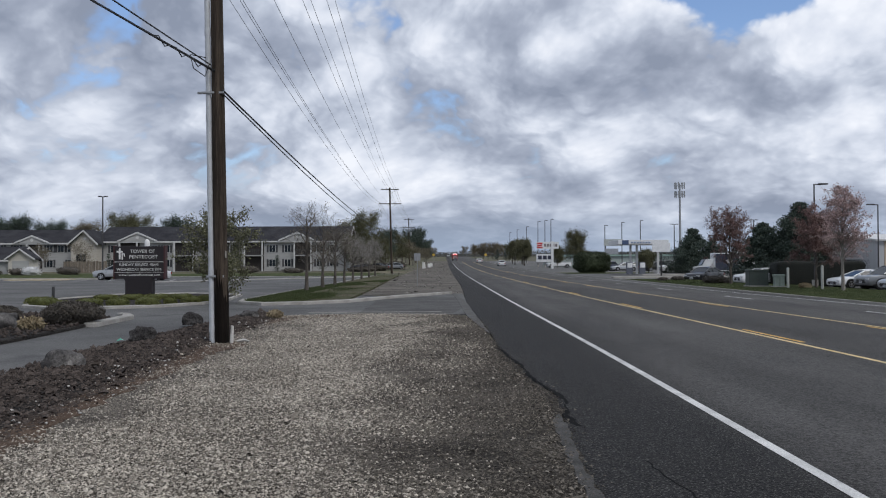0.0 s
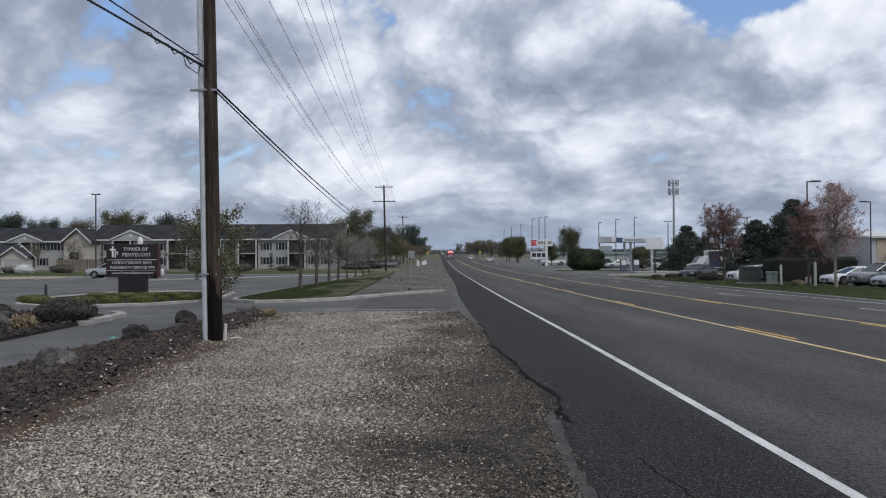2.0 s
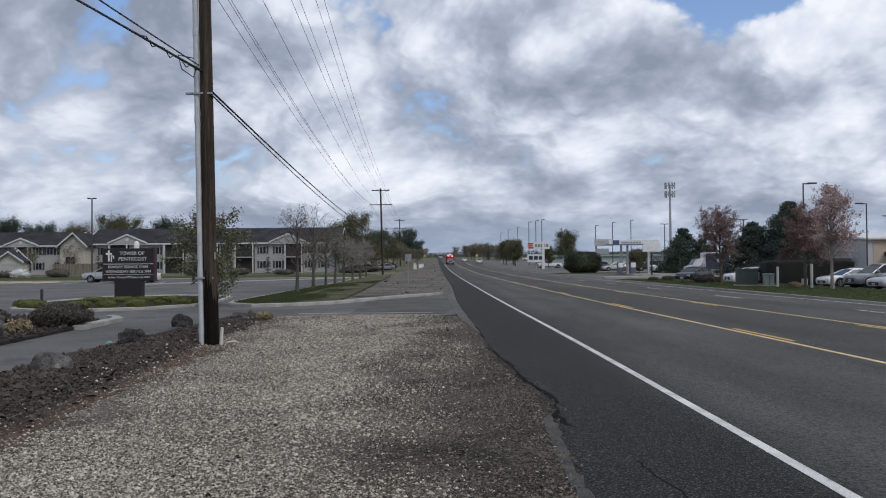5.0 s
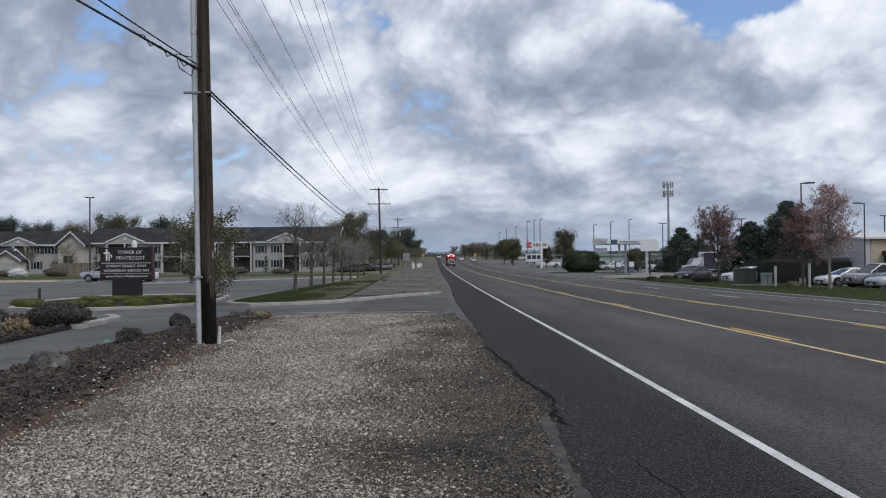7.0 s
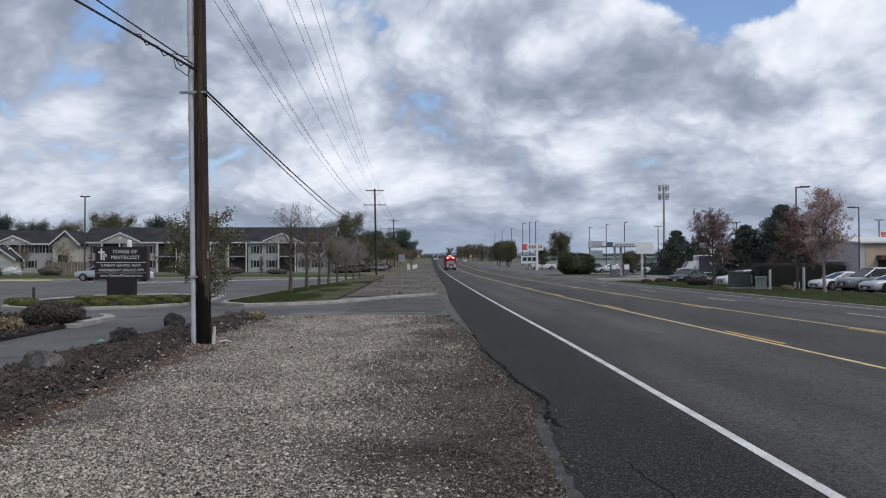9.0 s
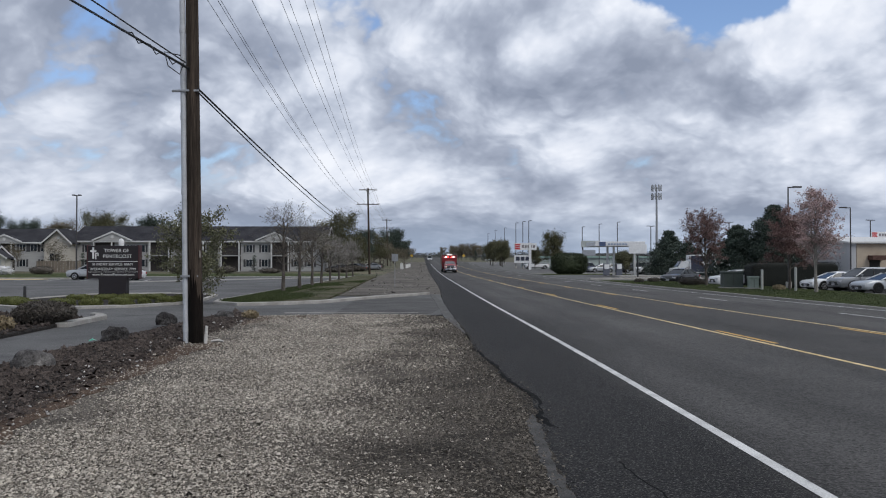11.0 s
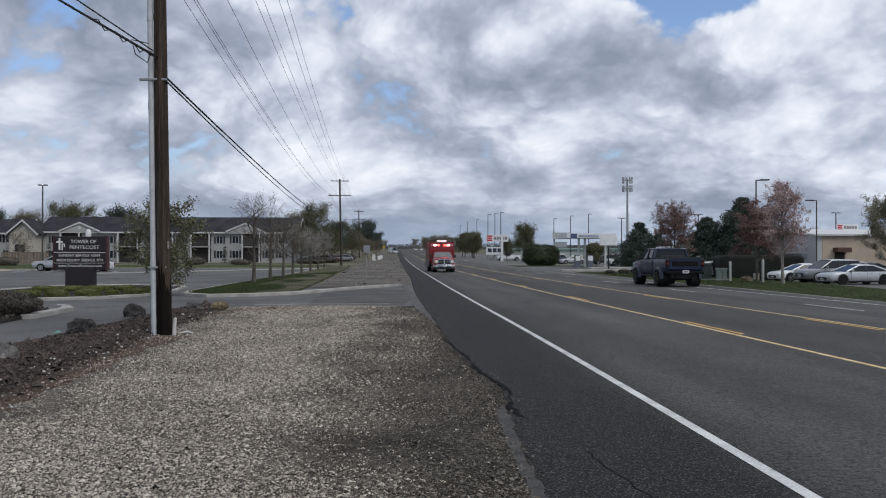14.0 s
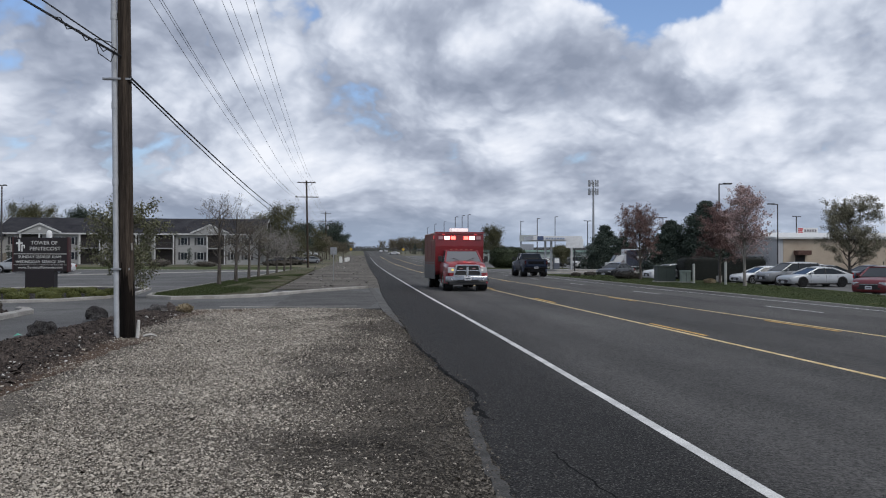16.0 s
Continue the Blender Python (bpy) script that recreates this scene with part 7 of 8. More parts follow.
def ambulance():
    red = paint("ambulance_red", (0.24, 0.010, 0.016), 0.3, 0.8)
    # the cab's red again, darkened to paint in the shade on the box
    shaded_red = paint("ambulance_red_shaded", (0.19, 0.009, 0.014), 0.35, 0.6)
    silver = plain("silver_tread_plate", (0.12, 0.125, 0.135), 0.45, 0.5)
    # chrome base lowered to paint in the dark ground it mirrors
    bumper_chrome = plain("ground_toned_chrome", (0.36, 0.37, 0.39), 0.18, 0.9)
    white_hot, red_hot = glow("white_flash_lamp", (1.0, 0.52, 0.50), 9.0), glow("red_flash_lamp", (1.0, 0.05, 0.04), 9.0)
    dull_red = glow("dim_red_lamp", (0.7, 0.06, 0.06), 0.35)
    dim = glass("unlit_lamp_lens", (0.42, 0.25, 0.26), 0.15)
    root = thing("ambulance", "red ambulance with a tall box and lit red flashers", "ambulance", "", pose(4.7, 346, ground_z(346), 0, 0, 180))
    # patient box
    box = part("box_body", Shape().prism([(-6.15, 0.72), (-1.75, 0.72), (-1.62, 0.9), (-1.55, 2.15), (-1.55, 2.72), (-1.68, 2.84), (-6.1, 2.84), (-6.15, 2.75)], -1.21, 1.21, "x"), shaded_red, root, "tall red patient box", bevel=0.04)
    for s in (-1, 1):
        part("side_skirt", Shape().box(min(s * 1.19, s * 1.225), max(s * 1.19, s * 1.225), -6.1, -1.62, 0.50, 1.25), silver, box, "silver tread plate skirt", bevel=0.01)
        part("white_stripe", Shape().box(min(s * 1.2, s * 1.216), max(s * 1.2, s * 1.216), -6.0, -1.7, 1.30, 1.36), silver, box)
        for y in (-2.4, -3.5, -5.3):
            part("locker_door", Shape().box(min(s * 1.205, s * 1.222), max(s * 1.205, s * 1.222), y - 0.42, y + 0.42, 1.5, 2.45), shaded_red, box, bevel=0.01)
        part("side_flasher", Shape().box(min(s * 1.2, s * 1.23), max(s * 1.2, s * 1.23), -2.2, -1.85, 2.52, 2.68), dull_red, box)
    front = -1.55
    for s in (-1, 1):
        for x, w, m, n in ((0.94, 0.23, dim, "flasher"), (0.63, 0.24, white_hot, "flasher"), (0.32, 0.23, red_hot, "flasher")):
            lamp = part(n, Shape().box(s * x - w / 2, s * x + w / 2, front - 0.01, front + 0.05, 2.48, 2.64), m, box, bevel=0.015)
            part("bezel", Shape().box(s * x - w / 2 - 0.025, s * x + w / 2 + 0.025, front - 0.01, front + 0.025, 2.46, 2.66), shaded_red, lamp, bevel=0.008)
        part("clearance_light", Shape().box(s * 0.8 - 0.06, s * 0.8 + 0.06, front - 0.02, front + 0.03, 2.70, 2.76), dull_red, box)
    part("drip_rail", Shape().box(-1.24, 1.24, front - 0.02, front + 0.04, 2.78, 2.86), shaded_red, box)
    bar = part("roof_beacon", Shape().box(-0.45, 0.45, -1.95, -1.62, 2.86, 3.04), glow("white_beacon_lens", (0.95, 0.80, 0.80), 0.55), root, "white beacon bar on the roof", bevel=0.04)
    for k in range(6):
        part("beacon_divider", Shape().box(-0.40 + 0.155 * k, -0.385 + 0.155 * k, -1.97, -1.60, 2.87, 3.05), WHITE_PANEL, bar)
    # cab
    rows = [(-1.9, 0.98, 0.55, 1.36), (-1.2, 0.99, 0.55, 1.37), (-0.4, 0.99, 0.55, 1.38), (-0.25, 0.985, 0.60, 1.36), (0.35, 0.96, 0.62, 1.33), (0.66, 0.93, 0.62, 1.28), (0.80, 0.90, 0.66, 1.20), (0.86, 0.86, 0.70, 1.08)]
    cab = part("cab_body", Shape().loft([body_ring(y, w, zb, zt, 0.05) for y, w, zb, zt in rows]), red, root, "glossy red cab and hood", smooth=True)
    part("hood_bulge", Shape().loft([[(-0.52, y, z), (0.52, y, z), (0.40, y, z + 0.07), (-0.40, y, z + 0.07)] for y, z in ((-0.30, 1.38), (0.3, 1.35), (0.74, 1.27))]), red, cab, smooth=True, bevel=0.02)
    # pale grey pane colour stands in for sky reflected in the windscreen
    cab_glass = greenhouse(root, red, 0.90, 0.74, 1.36, 1.92, -1.75, -1.70, -0.92, -0.28, (-1.2,), "red cab roof", pane=glass("sky_pale_windscreen", (0.15, 0.15, 0.155), 0.04, 0.75))
    for k in (-0.5, -0.25, 0, 0.25, 0.5):
        part("roof_marker", Shape().box(k - 0.05, k + 0.05, -1.0, -0.9, 1.955, 2.0), glow("amber_marker_%d" % int(k * 100 + 60), (0.30, 0.10, 0.07), 0.03), root, bevel=0.01)
    for s in (-1, 1):
        part("wiper", Shape().tube([(s * 0.1, -0.26, 1.41), (s * 0.55, -0.46, 1.57)], 0.012, 5), TRIM, cab_glass)
        flare = Shape().loft([[(s * q, y * 1.0 + (0.46 + p) * math.cos(a), 0.41 + (0.46 + p) * math.sin(a)) for q, p in ((0.88, -0.02), (1.06, -0.02), (1.05, 0.07), (0.88, 0.10))] for y in (0.0,) for a in np.linspace(-0.1, math.pi + 0.1, 14)], caps=False)
        part("wheel_arch", flare, red, root, smooth=True)
        part("arch_hollow", Shape().tube([(s * 0.6, 0, 0.43), (s * 0.985, 0, 0.43)], 0.44, 18), TRIM, root)
        lamp = part("headlight", Shape().box(min(s * 0.60, s * 0.92), max(s * 0.60, s * 0.92), 0.72, 0.88, 0.86, 1.12), LAMP_CLEAR, root, "clear glass headlight", bevel=0.04)
        part("headlight_bulb", Shape().tube([(s * 0.70, 0.86, 1.0), (s * 0.70, 0.895, 1.0)], 0.055, 10), glow("amber_signal" if s > 0 else "pale_headlight", (0.9, 0.62, 0.16) if s > 0 else (0.7, 0.68, 0.62), 0.6 if s > 0 else 0.15), lamp)
        mirror = part("mirror", Shape().box(min(s * 1.03, s * 1.21), max(s * 1.03, s * 1.21), -0.50, -0.36, 1.38, 1.66), TRIM, root, "large black towing mirror", bevel=0.03)
        part("mirror_arm", Shape().tube([(s * 0.93, -0.42, 1.45), (s * 1.06, -0.43, 1.46)], 0.025, 6), TRIM, mirror)
        part("step", Shape().box(min(s * 0.8, s * 1.04), max(s * 0.8, s * 1.04), -1.7, -0.55, 0.42, 0.50), silver, root, bevel=0.015)
        part("door_handle", Shape().box(min(s * 0.98, s * 1.0), max(s * 0.98, s * 1.0), -1.45, -1.25, 1.2, 1.24), CHROME, root)
    # grille with chrome surround and a cross of bars
    grille = part("grille", Shape().box(-0.60, 0.60, 0.80, 0.885, 0.74, 1.20), TRIM, root, "black grille with chrome bars", bevel=0.02)
    surround = Shape().prism([(-0.68, 0.72), (-0.54, 1.25), (0.54, 1.25), (0.68, 0.72), (0.60, 0.72), (0.48, 1.18), (-0.48, 1.18), (-0.60, 0.72)], 0.82, 0.92, "y").box(-0.595, 0.595, 0.82, 0.91, 0.70, 0.76)
    part("grille_surround", surround, CHROME, grille, bevel=0.012)
    part("grille_cross", Shape().box(-0.06, 0.06, 0.84, 0.915, 0.772, 1.158), CHROME, grille, bevel=0.012)
    part("grille_cross", Shape().box(-0.53, -0.072, 0.84, 0.905, 0.94, 0.985).box(0.072, 0.53, 0.84, 0.905, 0.94, 0.985), CHROME, grille, bevel=0.012)
    for s in (-1, 1):
        part("grille_flasher", Shape().box(s * 0.3 - 0.07, s * 0.3 + 0.07, 0.87, 0.895, 1.06, 1.09), dim, grille)
    bumper = part("bumper", Shape().loft([[(x, 0.80, 0.44), (x, y, 0.46), (x, y + 0.02, 0.62), (x, y - 0.02, 0.70), (x, 0.80, 0.70)] for x, y in ((-1.02, 0.78), (-0.92, 0.96), (-0.4, 1.03), (0.4, 1.03), (0.92, 0.96), (1.02, 0.78))]), bumper_chrome, root, "chrome front bumper", smooth=True)
    part("lower_valance", Shape().box(-0.86, 0.86, 0.80, 0.99, 0.30, 0.47), TRIM, bumper, "black plastic valance", bevel=0.03)
    part("bumper_intake", Shape().box(-0.5, 0.5, 0.95, 1.042, 0.47, 0.55), TRIM, bumper, bevel=0.01)
    plate_part = part("number_plate", Shape().box(-0.16, 0.16, 1.03, 1.055, 0.52, 0.68), PLATE, bumper)
    part("print_bar", Shape().box(-0.12, 0.12, 1.05, 1.06, 0.57, 0.62), INK, plate_part)
    for s in (-1, 1):
        part("fog_light", Shape().tube([(s * 0.72, 0.96, 0.57), (s * 0.72, 1.0, 0.57)], 0.06, 10), LAMP_CLEAR, bumper)
    part("underbody", Shape().box(-0.7, 0.7, -6.0, 0.7, 0.36, 0.74), TRIM, root)
    part("rear_bumper", Shape().box(-1.15, 1.15, -6.5, -6.15, 0.45, 0.62), silver, root, bevel=0.02)
    wheels = []
    for s in (-1, 1):
        wheels.append(add_wheel(root, s * 0.93, 0.0, 0.41, 0.25, CHROME, 8))
        wheels.append(add_wheel(root, s * 1.06, -4.35, 0.41, 0.24, CHROME, 8))
        wheels.append(add_wheel(root, s * 0.78, -4.35, 0.41, 0.24, CHROME, 8))
    # the body is a little wider than its drawing
    for piece in [ob for ob in root.children_recursive if ob.type == "MESH" and ob.parent not in wheels and ob not in wheels]:
        piece.data.transform(Matrix.Diagonal((1.01, 1, 1, 1)))
    return root, wheels


def pickup():
    blue = paint("dark_blue_metallic", (0.008, 0.017, 0.044), 0.42, 0.25)
    black = TRIM
    dark_metal = surface("satin_black_metal", (0.006, 0.006, 0.007), (0.010, 0.010, 0.011), scale=3, rough=0.75, fine=30, bump=0.1, grain=0.1)
    root = thing("pickup_truck", "lifted dark blue pickup truck with off-road tyres", "pickup", "", pose(14.55, -135, 0))
    rows = [(-2.93, 0.93, 0.86, 1.40), (-2.88, 0.98, 0.80, 1.43), (-2.4, 1.0, 0.70, 1.43), (-0.9, 1.0, 0.62, 1.42), (0.2, 1.0, 0.60, 1.38), (1.15, 1.0, 0.62, 1.37), (1.4, 1.0, 0.64, 1.35), (2.3, 0.985, 0.68, 1.28), (2.72, 0.95, 0.72, 1.20), (2.90, 0.86, 0.80, 1.08)]
    body = part("body", Shape().loft([body_ring(y, w * 1.0, zb, zt, 0.02 if y > 0 else 0.0, 0.96) for y, w, zb, zt in rows]), blue, root, "dark blue body and bed sides", smooth=True)
    greenhouse(root, blue, 0.92, 0.76, 1.36, 1.92, -0.86, -0.76, 0.62, 1.28, (0.28, -0.55), "dark blue roof with a bright edge")
    for s in (-1, 1):
        part("roof_rail", Shape().tube([(s * 0.79, -0.80, 1.945), (s * 0.79, 0.60, 1.945)], 0.016, 5), plain("pale_roof_edge_%s" % ("l" if s < 0 else "r"), (0.5, 0.5, 0.52), 0.3, 0.6), root)
    # bed: inner floor and rims
    part("bed_liner", Shape().box(-0.80, 0.80, -2.78, -0.98, 1.425, 1.44), black, root)
    part("bed_rim", Shape().box(-0.97, -0.83, -2.85, -0.92, 1.42, 1.48), black, root, bevel=0.02)
    part("bed_rim", Shape().box(0.83, 0.97, -2.85, -0.92, 1.42, 1.48), black, root, bevel=0.02)
    gate = part("tailgate", Shape().prism([(-2.955, 0.90), (-2.90, 0.88), (-2.88, 1.46), (-2.97, 1.49), (-2.975, 1.40)], -0.78, 0.78, "x"), blue, root, "dark tailgate with black panel", bevel=0.015)
    part("gate_panel", Shape().box(-0.66, 0.66, -2.985, -2.955, 1.06, 1.30), dark_metal, gate, bevel=0.01)
    part("gate_lip", Shape().box(-0.80, 0.80, -3.01, -2.90, 1.46, 1.505), black, gate, bevel=0.012)
    for s in (-1, 1):
        lamp = part("tail_light", Shape().box(min(s * 0.84, s * 0.975), max(s * 0.84, s * 0.975), -2.975, -2.80, 1.04, 1.36), glass("dark_red_lens_%s" % ("l" if s < 0 else "r"), (0.035, 0.005, 0.006), 0.2), root, "dark red tail light with clear band", bevel=0.02)
        part("lamp_band", Shape().box(min(s * 0.84, s * 0.93), max(s * 0.84, s * 0.93), -2.995, -2.95, 1.13, 1.24), glow("lit_tail_%s" % ("l" if s < 0 else "r"), (0.10, 0.015, 0.015), 0.0), lamp)
        mirror = part("mirror", Shape().box(min(s * 1.06, s * 1.30), max(s * 1.06, s * 1.30), 0.98, 1.12, 1.42, 1.66), black, root, "black door mirror", bevel=0.03)
        part("mirror_arm", Shape().tube([(s * 0.95, 1.05, 1.45), (s * 1.1, 1.05, 1.5)], 0.025, 6), black, mirror)
        part("running_board", Shape().box(min(s * 0.85, s * 1.06), max(s * 0.85, s * 1.06), -0.95, 1.1, 0.52, 0.58), black, root, bevel=0.015)
        for y in (0.05, -0.72):
            part("door_handle", Shape().box(s * 1.0 - 0.02, s * 1.0 + 0.02, y - 0.1, y + 0.1, 1.16, 1.20), black, root)
        for y in (1.12, 0.24, -0.68, -0.90):
            part("door_seam", Shape().box(s * 0.998 - 0.006, s * 0.998 + 0.008, y - 0.006, y + 0.006, 0.74, 1.34), black, root)
        for y in (1.92, -1.80):
            part("wheel_arch", Shape().loft([[(s * q, y + (0.50 + p) * math.cos(a), 0.45 + (0.50 + p) * math.sin(a)) for q, p in ((0.92, -0.03), (1.07, -0.03), (1.06, 0.05), (0.92, 0.13))] for a in np.linspace(-0.1, math.pi + 0.1, 16)], caps=False), blue, root, "wide wheel arch flare", smooth=True)
            part("arch_hollow", Shape().tube([(s * 0.6, y, 0.48), (s * 1.004, y, 0.48)], 0.48, 18), black, root)
    bumper = part("rear_bumper", Shape().box(-0.96, 0.96, -3.03, -2.86, 0.66, 0.80), dark_metal, root, "black step bumper", bevel=0.04)
    plate_part = part("number_plate", Shape().box(-0.16, 0.16, -3.075, -3.05, 0.70, 0.85), PLATE, bumper)
    part("print_bar", Shape().box(-0.12, 0.12, -3.085, -3.07, 0.75, 0.80), INK, plate_part)
    for s in (-1, 1):
        part("exhaust", Shape().tube([(s * 0.45, -2.7, 0.55), (s * 0.45, -2.95, 0.54)], 0.045, 8), dark_metal, root)
        part("headlight", Shape().box(min(s * 0.6, s * 0.95), max(s * 0.6, s * 0.95), 2.70, 2.88, 1.0, 1.18), LAMP_CLEAR, root, bevel=0.03)
    part("grille", Shape().box(-0.58, 0.58, 2.80, 2.92, 0.84, 1.16), black, root, bevel=0.02)
    part("front_bumper", Shape().box(-0.95, 0.95, 2.78, 3.0, 0.58, 0.82), black, root, bevel=0.04)
    part("underbody", Shape().box(-0.62, 0.62, -2.8, 2.7, 0.44, 0.66), black, root)
    part("rear_axle", Shape().tube([(-0.8, -1.8, 0.45), (-0.2, -1.8, 0.43), (0.2, -1.8, 0.43), (0.8, -1.8, 0.45)], [0.06, 0.12, 0.12, 0.06], 8), black, root, smooth=True)
    part("roll_hoop", Shape().box(-0.62, 0.62, -1.02, -0.90, 1.44, 1.58), black, root, bevel=0.02)
    wheels = [add_wheel(root, s * 0.94, y, 0.45, 0.31, DARK_RIM, 6) for s in (-1, 1) for y in (1.92, -1.80)]
    return root, wheels


AMBULANCE, AMBULANCE_WHEELS = ambulance()
PICKUP, PICKUP_WHEELS = pickup()
WHITE = paint("white_car_paint", (0.68, 0.69, 0.70))
SILVER = paint("silver_car_paint", (0.42, 0.44, 0.46), 0.3, 0.7, 0.3)
GREY = paint("grey_car_paint", (0.20, 0.21, 0.22), 0.3, 0.7, 0.3)
BLACK = paint("black_car_paint", (0.014, 0.015, 0.017))
CRIMSON = paint("crimson_car_paint", (0.13, 0.010, 0.016))
NAVY = paint("navy_car_paint", (0.025, 0.035, 0.07))

# traffic that drives away or comes up the road
CAR_A = car("sedan", "white sedan driving away on the road", pose(11.6, 270, ground_z(270)), WHITE, 4.7, 1.8, 1.45, group="cars on the road")
CAR_B = car("sedan", "white sedan driving away in the outer lane", pose(14.4, 208, ground_z(208)), WHITE, 4.8, 1.82, 1.46, group="cars on the road")
CAR_C = car("van", "white van coming down the road", pose(3.5, 600, ground_z(600), 0, 0, 180), WHITE, 5.4, 2.0, 2.35, "van", 0.36, "cars on the road", "van")
CAR_D = car("sedan", "white sedan turning into the road", pose(26, 365, ground_z(365), 0, 0, 90), WHITE, 4.8, 1.82, 1.5, group="cars on the road")


def parked(name, label, x, y, turn, colour, group="cars in the sales lot", **more):
    return car(name, label, pose(x, y, ground_z(y) + lot_dip(x, y) - 0.002, 0, 0, turn), colour, group=group, **more)


parked("sedan", "white sedan parked nose out beside the verge", 30.7, 60.8, 97, WHITE, length=4.7, height=1.40)
parked("sport_utility_car", "dark grey sport utility car parked nose out", 31.5, 58.2, 97, GREY, length=4.75, width=1.9, height=1.72, style="suv", wheel_r=0.37)
parked("sedan", "silver sedan with dark alloy wheels parked nose out", 31.6, 55.0, 97, SILVER, length=5.0, width=1.88, height=1.42, wheel_r=0.34, rim=DARK_RIM)
parked("crossover", "crimson crossover parked facing the road", 26.5, 39.6, 128, CRIMSON, length=4.4, width=1.8, height=1.62, style="suv", wheel_r=0.34)
parked("sedan", "black sedan parked at the edge of the lot", 24.2, 77.0, 132, BLACK, length=4.4, height=1.40)
parked("hatchback", "white hatchback parked behind the hedge", 25.9, 67.5, 97, WHITE, length=4.2, height=1.5, style="suv", wheel_r=0.32)
parked("sedan", "black sedan parked in the back row", 38.6, 66.0, 97, BLACK, length=4.7)
parked("sedan", "white sedan parked in the back row", 40.3, 70.0, 97, WHITE, length=4.6)
parked("sedan", "navy sedan parked in the back row", 43.2, 67.0, 97, NAVY, length=4.7)
parked("sport_utility_car", "dark grey sport utility car in the back row", 45.0, 63.5, 97, GREY, length=4.7, height=1.7, style="suv", wheel_r=0.36)
parked("sedan", "silver sedan parked beyond the fuel pumps", 30.4, 140, 100, SILVER)
parked("sedan", "silver sedan parked beyond the fuel pumps", 33.2, 146, 100, GREY)
parked("sport_utility_car", "dark sport utility car beyond the fuel pumps", 27.2, 141, 95, NAVY, length=4.7, height=1.7, style="suv", wheel_r=0.36)
parked("sport_utility_car", "black sport utility car under the trees", 35.6, 138, 95, BLACK, length=4.7, height=1.75, style="suv", wheel_r=0.36)
parked("pickup", "white pickup parked in the lot", 34.2, 121, 95, WHITE, length=5.4, width=1.95, height=1.85, style="pickup", wheel_r=0.39, category="pickup")
parked("pickup", "white pickup parked by the pylon sign", 25.2, 182, 95, WHITE, length=5.4, width=1.95, height=1.85, style="pickup", wheel_r=0.39, category="pickup")
for i in range(7):
    parked("sedan", "parked car in the far sales row", 27.5 + 3.1 * i, 215 + 2.5 * i, 20, (SILVER, NAVY, WHITE, GREY, CRIMSON, WHITE, BLACK)[i], group="far row of parked cars")
parked("sport_utility_car", "silver sport utility car in the church lot", -33.1, 84.0, 90, SILVER, "cars in the church lot", length=4.7, width=1.85, height=1.62, style="suv", wheel_r=0.35)
parked("sedan", "white sedan behind the church sign", -29.4, 81.2, 90, WHITE, "cars in the church lot", length=4.7)
for i, (x, y) in enumerate(((-12.5, 152), (-15.5, 156), (-10.4, 168))):
    parked("sedan", "dark car parked by the roadworks", x, y, 60 + 40 * i, (BLACK, NAVY, GREY)[i], "cars by the roadworks")


def box_truck():
    root = thing("box_truck", "white box truck with a dark printed side", "truck", "", pose(31.9, 92.0, -0.13, 0, 0, 84))
    part("cargo_box", Shape().box(-1.1, 1.1, -2.6, 2.0, 0.75, 2.75), WHITE_PANEL, root, bevel=0.03)
    for s in (-1, 1):
        part("side_print", Shape().box(min(s * 1.1, s * 1.115), max(s * 1.1, s * 1.115), -0.6, 1.9, 0.85, 2.65), INK, root)
        part("print_bar", Shape().box(min(s * 1.1, s * 1.122), max(s * 1.1, s * 1.122), 0.0, 0.75, 1.6, 2.0), WHITE_PRINT, root)
    part("cab_body", Shape().prism([(2.0, 0.5), (3.9, 0.5), (3.95, 1.2), (3.3, 1.35), (2.9, 2.05), (2.0, 2.1)], -0.98, 0.98, "x"), WHITE, root, bevel=0.06)
    part("windscreen", Shape().prism([(3.34, 1.38), (2.95, 2.02), (2.98, 2.04), (3.38, 1.40)], -0.85, 0.85, "x"), GLASS, root)
    for x in (-0.9, 0.9):
        for y in (3.1, -1.7):
            add_wheel(root, x, y, 0.38, 0.24)


box_truck()


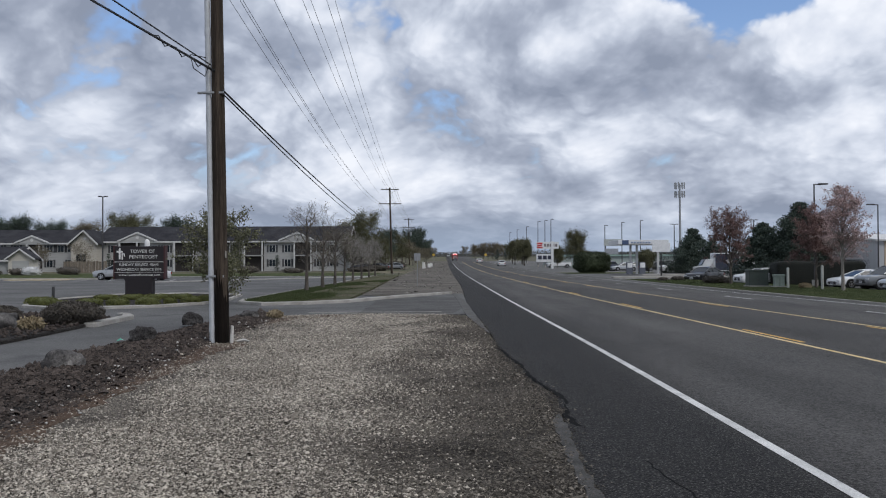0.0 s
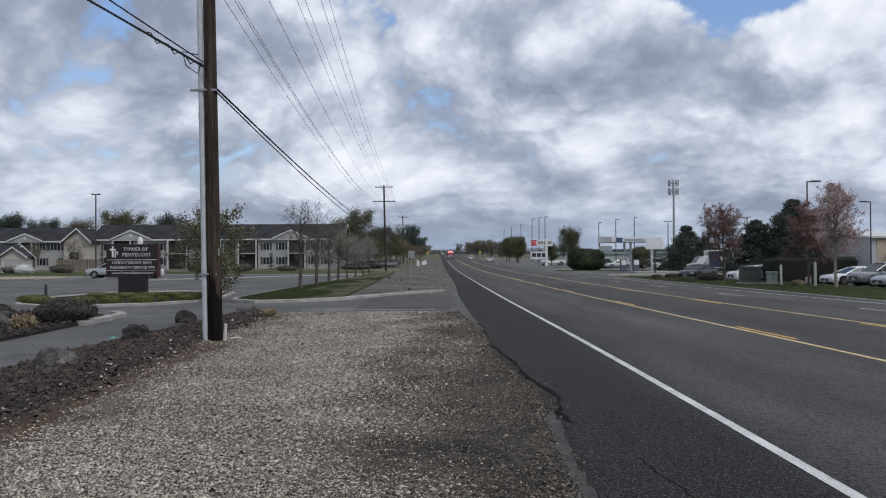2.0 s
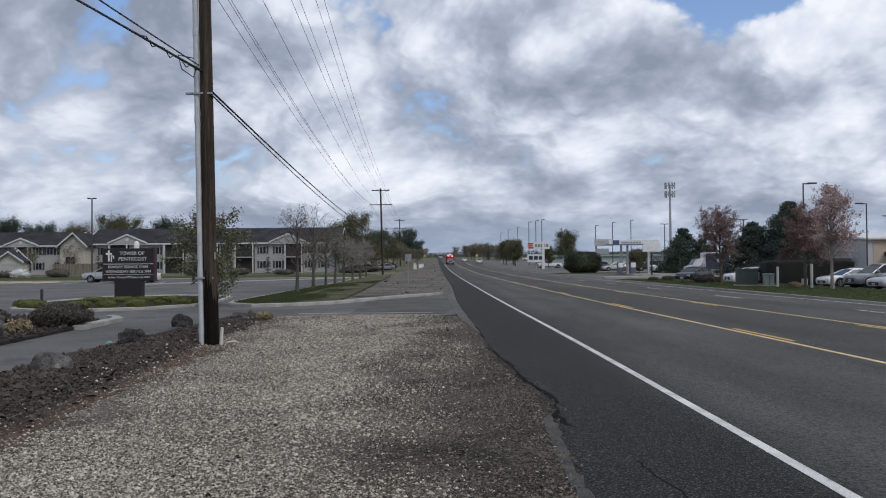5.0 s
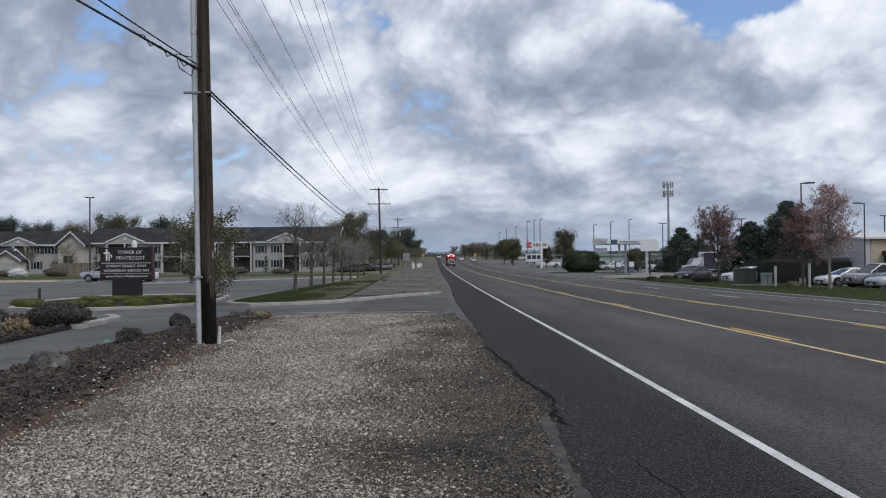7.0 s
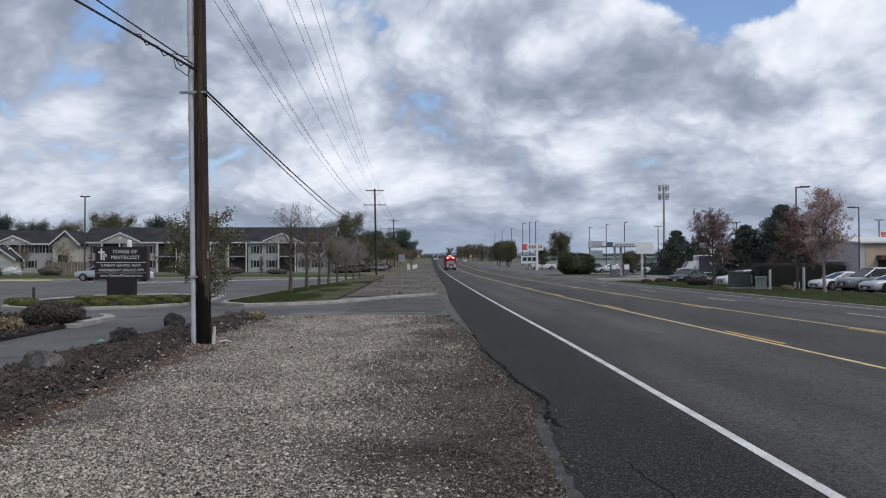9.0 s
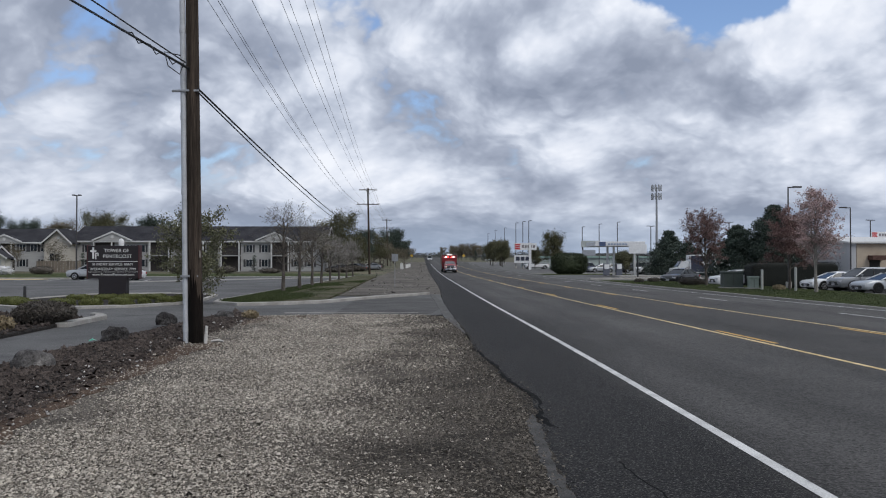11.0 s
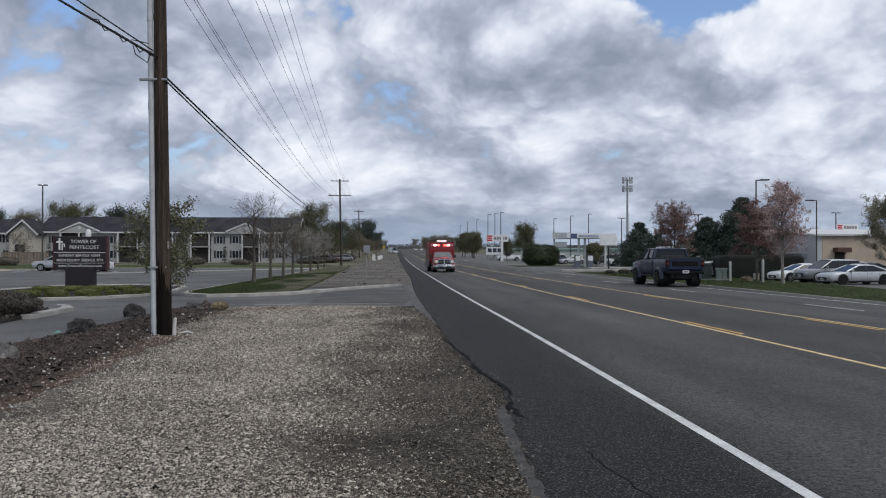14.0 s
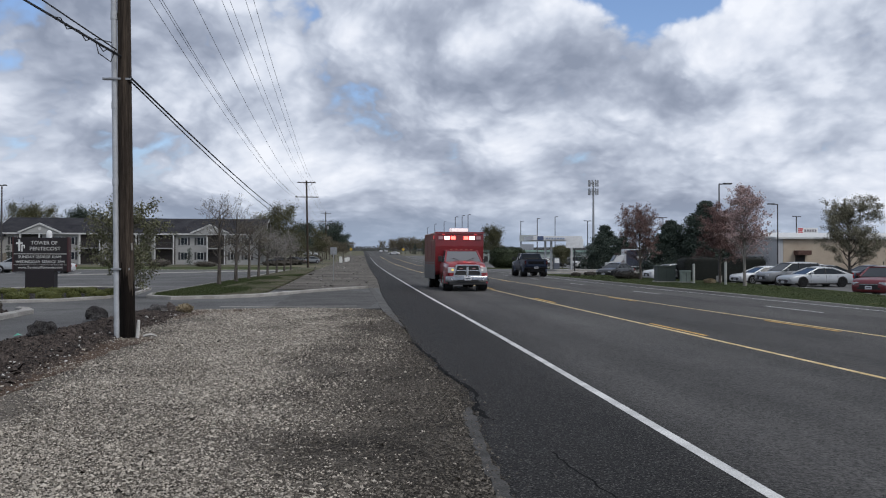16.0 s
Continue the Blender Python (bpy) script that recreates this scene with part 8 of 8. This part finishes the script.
# ---------------------------------------------------------------- what moves
def motions():
    rows = []
    for t in (0, 2, 4, 6, 8, 10, 12, 13, 14, 15, 16):
        y = 39.4 + 19.15 * (16 - t)
        x = float(np.interp(t, (0, 10, 13, 14, 16), (4.55, 4.6, 4.6, 4.65, 4.98)))
        rise = math.degrees(math.atan((ground_z(y + 3) - ground_z(y - 1)) / 4))
        rows.append((t, pose(x, y, ground_z(y) + 0.022, -rise, 0, 182.2)))
    walk(AMBULANCE, rows)
    rows = []
    for t in (0, 4, 8, 11, 12, 13, 14, 15, 16):
        y = 43.4 + 13.62 * (t - 14)
        rows.append((t, pose(14.52, y, ground_z(y) + 0.022)))
    walk(PICKUP, rows)
    for wheels, speed, radius in ((AMBULANCE_WHEELS, 19.15, 0.41), (PICKUP_WHEELS, 13.62, 0.45)):
        for wheel in wheels:
            x, y, z = wheel.matrix_basis.translation
            walk(wheel, [(i / FPS, pose(x, y, z, -math.degrees(speed / radius) * i / FPS)) for i in range(16 * FPS + 1)])
    for thing_, keys in ((CAR_A, ((0, 11.6, 271), (4, 11.6, 318), (7, 11.6, 345), (9, 11.6, 372), (13, 11.6, 431), (16, 11.6, 495))),
                         (CAR_B, ((0, 14.4, 208), (4, 14.4, 258), (7, 14.4, 300), (9, 14.4, 335), (13, 14.4, 420), (16, 14.4, 490)))):
        walk(thing_, [(t, pose(x, y, ground_z(y) + 0.022)) for t, x, y in keys])
    walk(CAR_C, [(t, pose(x, y, ground_z(y) + 0.022, 0, 0, turn)) for t, x, y, turn in ((0, 3.0, 590, 180), (4, 3.0, 520, 180), (7, 2.9, 450, 180), (9, 3.2, 405, 180), (11.5, 3.4, 362, 180), (13, 2.1, 338, 186), (14, -0.4, 326, 205), (14.5, -2.2, 322, 222), (15.2, -8.5, 319, 250), (16, -19, 318, 262))])
    walk(CAR_D, [(t, pose(x, y, ground_z(y) + 0.01, 0, 0, turn)) for t, x, y, turn in ((0, 44, 366, 90), (10, 33, 366, 90), (13, 24.5, 365, 88), (15, 18.0, 365, 84), (16, 14.4, 366, 70))])


motions()
